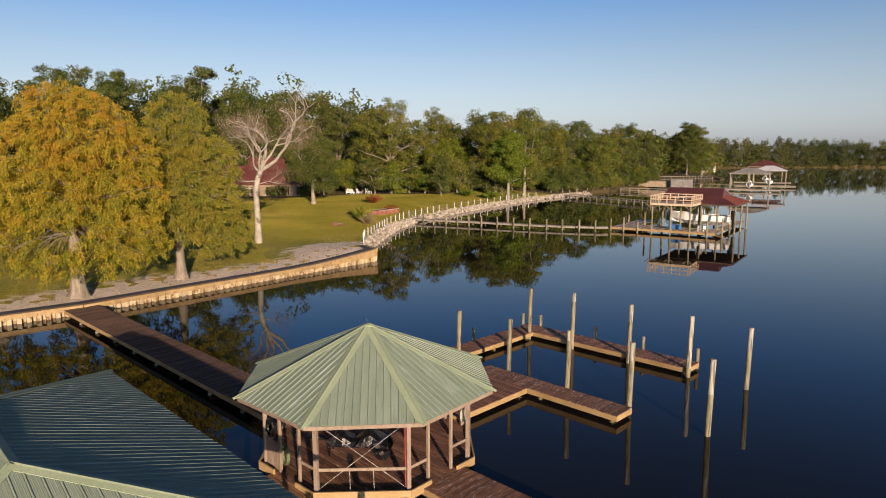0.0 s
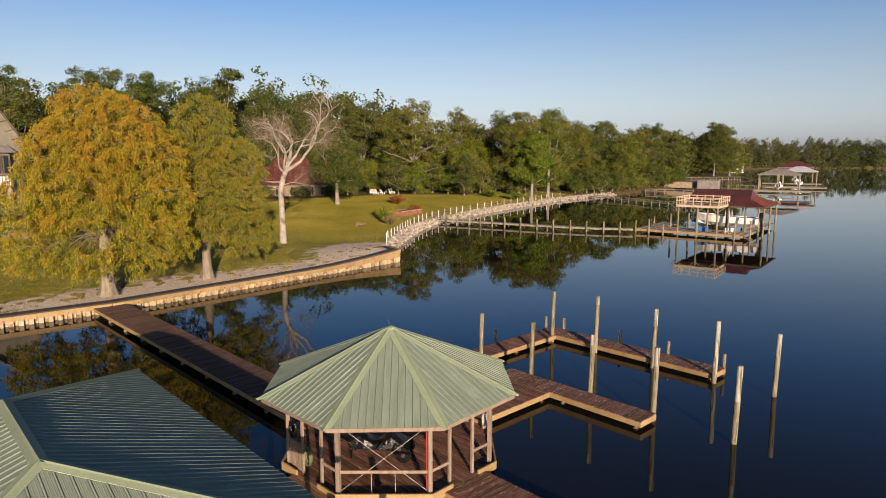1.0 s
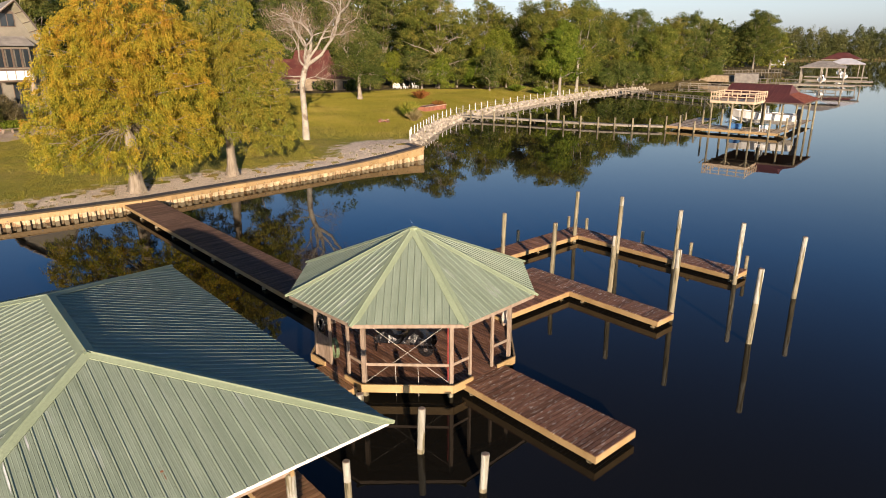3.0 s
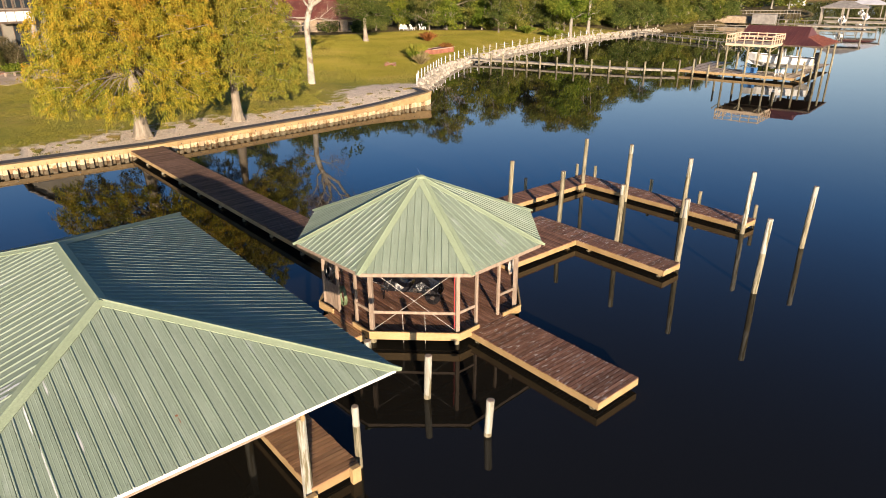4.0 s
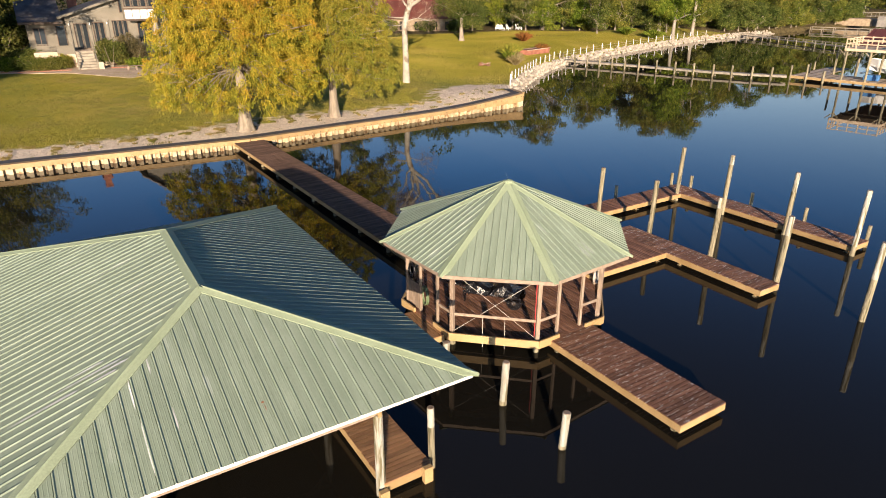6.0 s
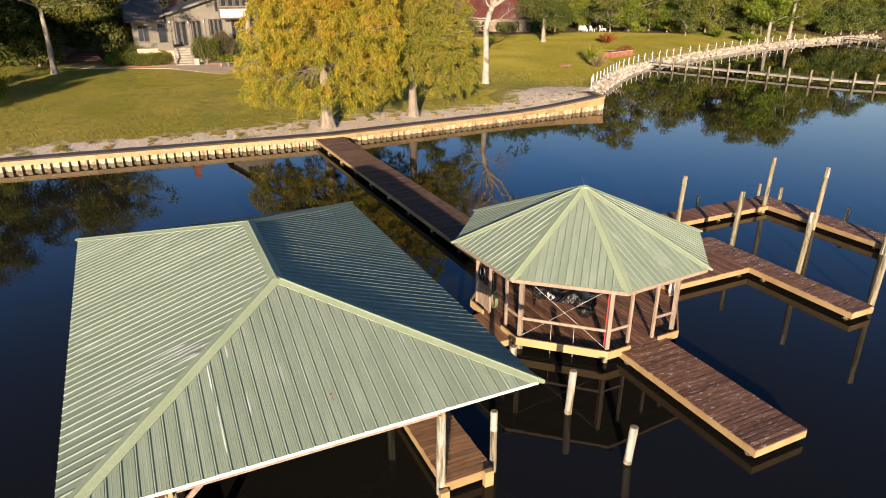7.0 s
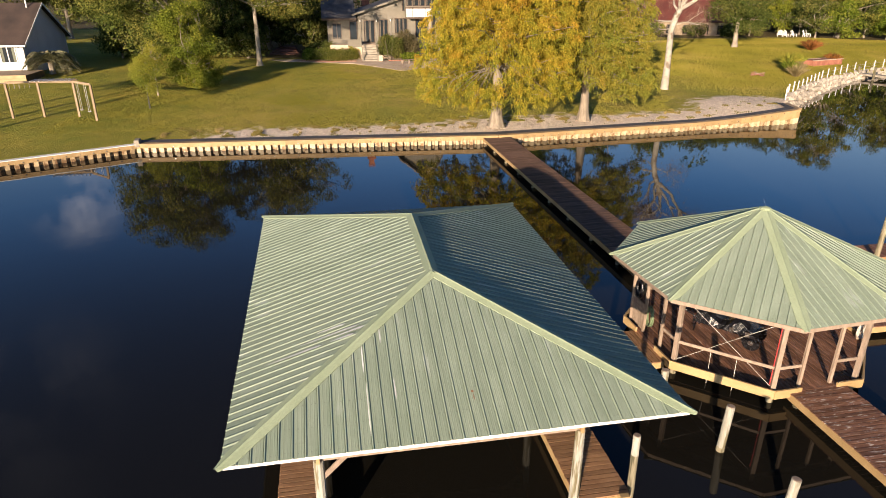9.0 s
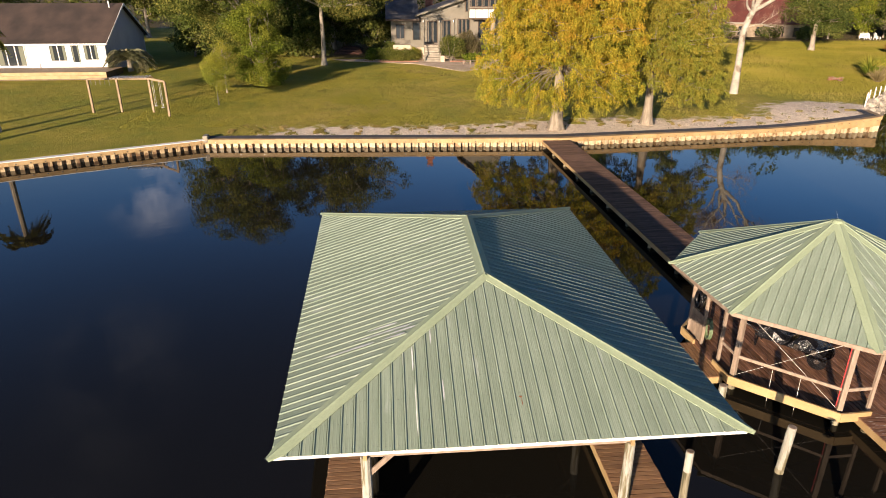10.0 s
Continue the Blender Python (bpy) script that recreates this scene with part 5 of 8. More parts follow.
def bare_tree(x, y, label):
    """A dead-looking pale sycamore: long bare trunk, crooked limbs, a haze of twigs."""
    rng = random.Random(5)
    th = thing("sycamore_tree", pose(x, y, ground_z(x, y) - 0.05), label, "tree")
    g, tips = Geo(), []
    g.tube([(0, 0, -0.3), (0, 0, 0.3), (0.0, 0, 3.0), (-0.1, 0.0, 6.6), (0.3, 0, 8.2), (0.9, 0, 9.6)], [0.60, 0.46, 0.36, 0.33, 0.34, 0.28], 14, caps=False)
    for p, d, l, r, deep in (((0.85, 0, 9.4), (0.05, 0.05, 1.0), 3.0, 0.26, 4), ((0.85, 0, 9.5), (-0.4, 0.25, 0.9), 2.3, 0.17, 3), ((0.8, 0, 9.0), (0.9, -0.1, 0.38), 4.2, 0.24, 3), ((0.9, 0, 9.6), (0.6, 0.3, 0.85), 2.8, 0.18, 4),
                             ((0.1, 0, 7.6), (-0.9, -0.2, 0.10), 2.2, 0.11, 3), ((0.5, 0, 8.7), (-0.8, 0.3, 0.55), 2.6, 0.15, 3), ((0.6, 0, 8.8), (0.1, -0.7, 0.8), 2.6, 0.17, 3), ((0.0, 0, 7.2), (0.8, 0.3, 0.0), 1.6, 0.07, 2),
                             ((-0.1, 0, 6.9), (-0.7, 0.4, -0.1), 1.6, 0.07, 2)):
        limb(g, rng, Vector(p), Vector(d).normalized(), l, r, deep, tips, -0.05, 2, 0.55, 7, 0.92)
    part("trunk", g, M_SYCBARK, th, smooth=True)
    nrg = np.random.default_rng(6)
    base = np.array([tuple(t[0]) for t in tips])
    which = nrg.integers(0, len(base), 8500)
    pos = base[which] + nrg.normal(size=(8500, 3)) * 0.55
    part("twig_haze", quads("twig_haze", leaf_quads(nrg, pos, 0.7, 0.022, np.array([0, 0, 0.7]), 0.6), L_TWIG), L_TWIG, th, "fine bare grey twigs")


bare_tree(-22.7, 77.3, "tall bare sycamore with a pale straight trunk")

# single trees in the gardens: place, kind of leaf, crown
tree("oak_tree", -26.0, 127.2, "round dark green oak on the open lawn", "tree", None, L_OAK, 4.6, 0.42, lobes_round(3.2, 13.0, 5.6, 9, 21), 26000, 0.22, seed=21, clumps=230, clump_r=0.95)
tree("oak_tree", -74.5, 60.6, "tall oak with a pale trunk shading the garden", "tree", None, L_LIVE, 8.0, 0.34, lobes_round(7.6, 18.5, 8.5, 11, 22) + [((6.5, 1.0, 8.2), (3.0, 3.0, 1.2)), ((9.5, 0.8, 9.6), (3.4, 3.2, 1.5)), ((12.0, 1.5, 12.0), (3.4, 3.4, 1.8)), ((8.0, -1.0, 13.0), (4.2, 4.0, 2.2)), ((4.0, -3.0, 11.5), (3.6, 3.6, 2.0))], 56000, 0.16, seed=22, clumps=420, clump_r=0.9, bark=M_PALEBARK)
tree("oak_tree", -72.4, 49.0, "broad green oak with low hanging boughs", "tree", None, L_LIVE, 5.5, 0.40, [((c[0] - 3.6, c[1] - 2.2, c[2]), r) for c, r in lobes_round(4.2, 19.0, 8.4, 15, 23)], 70000, 0.16, seed=23, clumps=430, clump_r=0.95, bark=M_BARK)
tree("laurel_tree", -66.6, 44.6, "bright green laurel standing close to the ground", "tree", None, L_BRIGHT, 2.0, 0.2, lobes_round(0.2, 10.2, 3.4, 14, 24) + [((0.6, 0.3, 1.1), (2.3, 2.3, 1.1)), ((-0.9, -0.4, 1.4), (2.2, 2.2, 1.3))], 50000, 0.12, seed=24, clumps=320, clump_r=0.58)
tree("sapling", -60.5, 35.1, "small multi-stemmed yellow-green sapling", "tree", None, L_CYP2, 1.8, 0.06, lobes_round(1.7, 5.2, 1.6, 6, 25), 9000, 0.08, seed=25, clumps=150, clump_r=0.42, bark=M_PALEBARK)
tree("sapling", -66.0, 39.5, "small sparse brownish sapling", "tree", None, L_CYP2, 2.2, 0.07, lobes_round(2.0, 6.0, 1.6, 6, 26), 5000, 0.08, seed=26, clumps=90, clump_r=0.42)

# the woods behind the gardens: x, y, height, crown radius, bottom of the crown, leaf
WOODS = []
wr = random.Random(77)


def wood(px, py, h, r, low, leaf, name="oak_tree", bark=None):
    WOODS.append((px, py, h, r, low, leaf, name, bark))


for row in ((-117, 132, 27, 7, 9, L_PINE, "pine_tree"), (-104, 140, 27.5, 7, 10, L_PINE, "pine_tree"), (-92, 128, 26, 8, 6, L_OAK, "oak_tree"), (-84, 148, 29, 6.5, 13, L_PINE, "pine_tree"),
            (-74, 142, 28, 9, 6, L_OAK, "oak_tree"), (-66, 155, 27, 9, 6, L_OAK, "oak_tree"), (-57, 148, 28.5, 7, 14, L_PINE, "pine_tree"), (-52, 168, 26, 9, 6, L_OAK, "oak_tree"),
            (-58, 176, 30, 9, 8, L_OAK, "oak_tree"), (-44, 180, 27, 10, 5, L_OAK, "oak_tree"), (-30, 182, 27, 9, 4, L_OAK, "oak_tree"), (-33, 160, 16, 6, 3, L_OAK, "oak_tree"),
            (-13.6, 163, 26, 9.5, 6, L_MID, "oak_tree"), (-22, 190, 25, 9, 4, L_OAK, "oak_tree"), (-3, 186, 25, 9, 3, L_MID, "oak_tree"), (1, 170, 15, 6, 1.5, L_BRIGHT, "oak_tree"),
            (9.5, 181, 24, 8, 4, L_OAK, "oak_tree"), (13.8, 167, 24, 6.5, 7, L_MID, "oak_tree"), (16.5, 161, 19, 5, 6, L_BRIGHT, "oak_tree"), (22, 172, 25, 7, 6, L_MID, "oak_tree"),
            (28, 196, 24, 8, 3, L_OAK, "oak_tree"), (36, 208, 22, 6, 2, L_MID, "oak_tree"), (44, 222, 25, 9, 3, L_OAK, "oak_tree"), (53, 218, 20, 6.5, 2, L_MID, "oak_tree"),
            (61, 236, 21, 7, 3, L_MID, "oak_tree"), (72, 252, 25, 8, 4, L_OAK, "oak_tree"), (84, 272, 22, 8, 3, L_OAK, "oak_tree"), (97, 300, 20, 8, 3, L_OAK, "oak_tree"),
            (123, 322, 29, 10, 5, L_OAK, "oak_tree"), (136, 335, 20, 8, 3, L_MID, "oak_tree"), (112, 330, 20, 8, 3, L_OAK, "oak_tree"),
            (-128, 96, 24, 8, 5, L_OAK, "oak_tree"), (-138, 66, 22, 8, 5, L_OAK, "oak_tree"), (-118, 110, 25, 8, 6, L_OAK, "oak_tree"), (-146, 84, 26, 8, 5, L_PINE, "pine_tree"), (-104, 98, 22, 8, 4, L_OAK, "oak_tree"),
            (-112, 150, 32, 9, 6, L_OAK, "oak_tree"), (-98, 160, 33, 9, 6, L_OAK, "oak_tree"), (-84, 166, 31, 9, 6, L_OAK, "oak_tree"), (-70, 174, 31, 9, 6, L_OAK, "oak_tree"), (-40, 200, 29, 9, 6, L_OAK, "oak_tree"), (-98, 82, 18, 7, 4, L_OAK, "oak_tree"), (-88, 74, 16, 6, 4, L_OAK, "oak_tree"), (-150, 40, 22, 8, 5, L_OAK, "oak_tree"), (-132, 24, 20, 8, 4, L_OAK, "oak_tree")):
    wood(*row)
for k in range(34):
    ux = -62 + k * 4.1
    uy = 158 + wr.uniform(-4, 10) if ux < 8 else 156 + (ux - 8) * 1.55 + wr.uniform(0, 9)
    if -60 < ux < -30:
        uy += 14
    wood(ux, uy, wr.uniform(5, 10), wr.uniform(3.2, 4.8), 0.8, wr.choice((L_OAK, L_OAK, L_MID, L_BRIGHT)), "understory_tree")
for ux, vy, h in ((-25, 104, 8), (-21.5, 109, 9), (-18, 104.5, 7), (-14.5, 108, 10), (-11.5, 103.5, 6), (-12, 115, 11), (-7.5, 117, 10), (-3, 115, 10), (-2.2, 108.5, 7), (-19, 117, 12), (-27, 112, 11), (-33, 118, 11), (-30, 106, 6)):
    wx, wy = (DOCK @ Vector((ux, vy, 0))).xy
    wood(wx, wy, h, 3.6, 0.3, L_OAK, "understory_tree")
sh = random.Random(77)
for k in range(20):
    uy = 187 + 3.1 * k
    wood(shore_x(uy) - 2.6 - sh.uniform(0, 3), uy, sh.uniform(3.5, 8), sh.uniform(2.2, 3.4), 0.2, sh.choice((L_OAK, L_OAK, L_MID)), "understory_tree")
WOOD_LABELS = {id(L_PINE): "tall pine with a thin high crown in the woods", id(L_OAK): "dense dark green oak in the woods", id(L_MID): "tall mid-green oak at the edge of the woods",
               id(L_BRIGHT): "leafy bright green tree at the edge of the woods"}
for k, (x, y, h, r, low, leaf, name, bark) in enumerate(WOODS):
    if name == "understory_tree":
        tree(name, x, y, "low leafy tree at the foot of the woods", "tree", None, leaf, 1.5, 0.14, lobes_round(0.6, h, r, 8, 300 + k), 6000, 0.30, seed=100 + k, clumps=70, clump_r=0.8)
        continue
    if name == "pine_tree":
        lb = [((wr.uniform(-0.5, 0.5) * r, wr.uniform(-0.5, 0.5) * r, low + (h - low) * (j + 0.6) / 8), (r * wr.uniform(0.28, 0.5), r * wr.uniform(0.28, 0.5), 1.3)) for j in range(8)]
        tree(name, x, y, WOOD_LABELS[id(leaf)], "tree", None, leaf, low, 0.35, lb, 7000, 0.42, seed=100 + k, clumps=75, clump_r=1.0)
    else:
        pale = y > 155 and x > 5
        tree(name, x, y, WOOD_LABELS[id(leaf)], "tree", None, leaf, low + 2, 0.4, lobes_round(low * 0.5, h * (1.0 if x < -30 else 0.92), r * 1.06, 12, 200 + k), 27000 if x != 123 else 60000, 0.34, seed=100 + k, clumps=170 if x != 123 else 420, clump_r=1.15, bark=M_PALEBARK if pale else None)


def far_woods(name, spots, seed, leaf, label, size=1.0):
    """A belt of distant trees, too many to count."""
    rng = np.random.default_rng(seed)
    allq = []
    for x, y, h, r, n in spots:
        k = max(8, n // 14)
        lump = rng.normal(size=(k, 3))
        lump /= np.linalg.norm(lump, axis=1)[:, None]
        lump *= rng.uniform(0.55, 1.0, (k, 1)) * np.array([r, r, h * 0.5])
        which = rng.integers(0, k, n)
        ray = rng.normal(size=(n, 3))
        ray /= np.linalg.norm(ray, axis=1)[:, None]
        pos = lump[which] + ray * r * 0.24 + np.array([x, y, h * 0.5 + 0.4])
        pos[:, 2] = np.maximum(pos[:, 2], 0.3)
        allq.append(puff_leaves(rng, pos, ray + np.array([0, 0, 0.3]), 2.0 * size, 1.5 * size, 0.4))
    me = tris(name, wedge(np.concatenate(allq)), leaf)
    ob = new(name, me)
    tagged(ob, label, "woods", kind="stuff")


fw = random.Random(9)
def belt_y(x):
    return float(np.interp(x, [p[1] for p in SHORE[-6:]], [p[0] for p in SHORE[-6:]]))


far_spots = []
for k in range(330):
    x = 160 + 3.3 * k + fw.uniform(-3, 3)
    far_spots.append((x, belt_y(x) + 9 + fw.uniform(0, 26), fw.uniform(24, 33), fw.uniform(6, 9), 900))
    far_spots.append((x + fw.uniform(-2, 2), belt_y(x) - fw.uniform(0.5, 4), fw.uniform(4, 8), fw.uniform(3, 5), 60))
far_woods("far_woods", far_spots, 31, L_FAR, "distant dark green treeline across the lake", 0.78)
far_woods("far_woods", [(150 + (y - 340) * 0.33 - fw.uniform(2, 40), y, fw.uniform(12, 24), fw.uniform(4, 8), 260) for y in [345 + 4.2 * k for k in range(78)]], 32, L_MID, "green woods along the far shore", 0.8)
far_woods("far_woods", [(-165 + 3.4 * k, 186 + fw.uniform(-8, 10) - max(0, 14 - k) * 3.0, fw.uniform(31, 36), fw.uniform(5, 8), 800) for k in range(38)], 35, L_OAK, "dark tall woods behind the gardens", 0.6)
far_woods("far_woods", [(-190 + fw.uniform(-60, 30), fw.uniform(-60, 190), fw.uniform(16, 26), fw.uniform(5, 8), 240) for _ in range(60)], 33, L_OAK, "dark woods behind the houses", 0.6)
far_woods("far_woods", [(-150 + 3.6 * k, 212 + fw.uniform(-10, 20) + max(0, k - 46) * 4.0, (fw.uniform(30, 35) if k < 36 else fw.uniform(20, 24)), fw.uniform(5, 8), 760) for k in range(72)], 34, L_OAK, "dark woods behind the gardens", 0.7)


# ---- grass ----
def lawn_grass():
    """Ragged tufts where the lawn thins out into bare sand, too many to count."""
    rng = np.random.default_rng(70)
    n = 150000
    u = rng.uniform(-14, 52, n)
    edge = np.interp(u, [-15.3, 14, 45], [53.7, 51.9, 55.2])
    reach = 4.3 + 2.6 * np.exp(-((u - 17) / 9) ** 2) + 0.8 * np.exp(-((u - 36) / 8) ** 2)
    v = edge + reach * 0.72 + rng.normal(size=n) * 0.9
    spot = np.array([noise.noise(Vector((a * 0.9, b * 0.9, 4.0))) + 0.5 * noise.noise(Vector((a * 2.6, b * 2.6, 9.0))) for a, b in zip(u, v)])
    keep = (spot > np.where(u > 18, 0.42, 0.30)) & (v > edge + 1.1)
    u, v = u[keep], v[keep]
    c, s = math.cos(radians(ANGLE)), math.sin(radians(ANGLE))
    x, y = u * c - v * s, u * s + v * c
    sx = np.interp(y, [p[0] for p in SHORE], [p[1] for p in SHORE])
    inland = x < sx - 1.2
    x, y, v = x[inland], y[inland], v[inland]
    z = heights(x, y)
    pos = np.stack([x, y, z + 0.02], 1)
    n = len(pos)
    a, tall = rng.uniform(0, 2 * np.pi, n), rng.uniform(0.05, 0.14, (n, 1))
    side = np.stack([np.cos(a), np.sin(a), np.zeros(n)], 1) * rng.uniform(0.02, 0.05, (n, 1))
    tip = pos + np.concatenate([rng.normal(size=(n, 2)) * 0.05, tall], 1)
    low = np.array([0, 0, 0.05])
    q = np.stack([pos - side - low, pos + side - low, tip], 1)
    tagged(new("lawn_grass", tris("lawn_grass", q, L_GRASS)), "ragged olive and brownish grass tufts on sand", "grass", kind="stuff")
    # upright blades that catch the low sun over the open lawn behind the sycamore
    n = 330000
    y = 78 + 80 * rng.random(n)
    sx = np.interp(y, [p[0] for p in SHORE], [p[1] for p in SHORE])
    wide = np.interp(y, [72, 80, 101, 112, 126, 200], [0.9, 0.6, 0.85, 1.15, 1.5, 1.7])
    x = sx - wide - 0.6 - 42 * rng.random(n)
    u, v = x * c + y * s, y * c - x * s
    keep = (rng.random(n) < np.clip((y - 76) / 16, 0, 1)) & (v < 123 + rng.normal(size=n) * 2) & (rng.random(n) < np.clip((x + 50) / 12, 0, 1))
    x, y, v = x[keep], y[keep], v[keep]
    n = len(x)
    pos = np.stack([x, y, heights(x, y)], 1)
    a = rng.uniform(0, 2 * np.pi, n)
    side = np.stack([np.cos(a), np.sin(a), np.zeros(n)], 1) * rng.uniform(0.04, 0.08, (n, 1))
    tip = pos + np.concatenate([rng.normal(size=(n, 2)) * 0.03, rng.uniform(0.06, 0.11, (n, 1))], 1)
    q = np.stack([pos - side - low, pos + side - low, tip], 1)
    near = 260000
    u, v = rng.uniform(-24, 40, near), 56 + 38 * rng.random(near)
    thick = np.array([noise.noise(Vector((a * 0.22, b * 0.22, 1.0))) + 0.8 * noise.noise(Vector((a * 0.9, b * 0.9, 6.0))) for a, b in zip(u, v)])
    edge = np.interp(u, [-15.3, 14, 45], [53.7, 51.9, 55.2]) + 4.3 + 2.6 * np.exp(-((u - 17) / 9) ** 2) + 0.8 * np.exp(-((u - 36) / 8) ** 2)
    keep = (thick > rng.normal(size=near) * 0.3) & (v > edge) & (np.hypot((u - 44) / 9.5, (v - 60) / 7) > 1)
    u, v = u[keep], v[keep]
    x, y = u * c - v * s, u * s + v * c
    near = len(x)
    pos = np.stack([x, y, heights(x, y)], 1)
    a = rng.uniform(0, 2 * np.pi, near)
    side = np.stack([np.cos(a), np.sin(a), np.zeros(near)], 1) * rng.uniform(0.025, 0.05, (near, 1))
    tip = pos + np.concatenate([rng.normal(size=(near, 2)) * 0.03, rng.uniform(0.05, 0.10, (near, 1))], 1)
    q = np.concatenate([q, np.stack([pos - side - low, pos + side - low, tip], 1)])
    tagged(new("lawn_grass", tris("lawn_grass", q, L_LAWN)), "short sunlit yellow-green mown grass", "grass", kind="stuff")


lawn_grass()


def sand_litter():
    """Bleached grass stems and clods on the bare sand, too many to count."""
    rng = np.random.default_rng(71)
    n = 5000
    u = np.concatenate([rng.uniform(-12, 47, n), 44 + rng.normal(size=n // 3) * 4.5])
    v = np.concatenate([np.interp(u[:n], [-15.3, 14, 45], [53.7, 51.9, 55.2]) + 0.9 + 4.2 * rng.random(n) ** 1.3, 60 + rng.normal(size=n // 3) * 3.2])
    lump = np.sin(u * 1.7) * np.sin(v * 2.1 + u * 0.6) + np.sin(u * 0.5 + 1) * 0.6 + rng.normal(size=len(u)) * 0.5
    ok = (lump > -0.1) & (v > np.interp(u, [-15.3, 14, 45], [53.7, 51.9, 55.2]) + 0.9) & (u < 51)
    u, v = u[ok], v[ok]
    c, s = math.cos(radians(ANGLE)), math.sin(radians(ANGLE))
    x, y = u * c - v * s, u * s + v * c
    z = heights(x, y)
    pos = np.stack([x, y, z + 0.015], 1)
    q = leaf_quads(rng, pos, 0.11, 0.035, np.array([0, 0, 0.25]), 0.6)
    tagged(new("sand_litter", tris("sand_litter", wedge(q), L_SANDTUFT)), "bleached stems and clods on bare sand", "litter", kind="stuff")


sand_litter()


# ---- houses ----
def window(parent, u0, u1, z0, z1, v, frame_mat, panes=2, deep=0.08, name="window", glass=None):
    """A framed window in a wall that faces -v: a sunk dark pane behind frame bars."""
    w = part(name, Geo().box(u0, u1, v - 0.03, v + deep, z0, z1), glass or M_GLASS, parent, "pale curtained pane" if glass else "dark glass pane")
    fr = Geo()
    t = 0.09
    for a, b in ((u0 - t, u0), (u1, u1 + t)):
        fr.box(a, b, v - 0.09, v + deep, z0 - t, z1 + t)
    for a, b in ((z0 - t, z0), (z1, z1 + t)):
        fr.box(u0, u1, v - 0.09, v + deep, a, b)
    for k in range(1, panes):
        c = u0 + (u1 - u0) * k / panes
        fr.box(c - 0.045, c + 0.045, v - 0.085, v, z0, z1)
    part("window_frame", fr, frame_mat, w)
    return w


def rail_run(parent, p, q, z0, h, mat, step=0.16, name="railing"):
    g = Geo().beam((*p, z0 + h), (*q, z0 + h), 0.08, 0.05).beam((*p, z0 + 0.1), (*q, z0 + 0.1), 0.05, 0.05)
    part("handrail", g, mat, parent)
    d = Vector(q) - Vector(p)
    n = max(2, round(d.length / step))
    b = Geo().box(-0.02, 0.02, -0.02, 0.02, z0 + 0.1, z0 + h).mesh("baluster")
    for k in range(1, n):
        c = Vector(p) + d * k / n
        part("baluster", b, mat, parent, at=pose(c.x, c.y, 0))


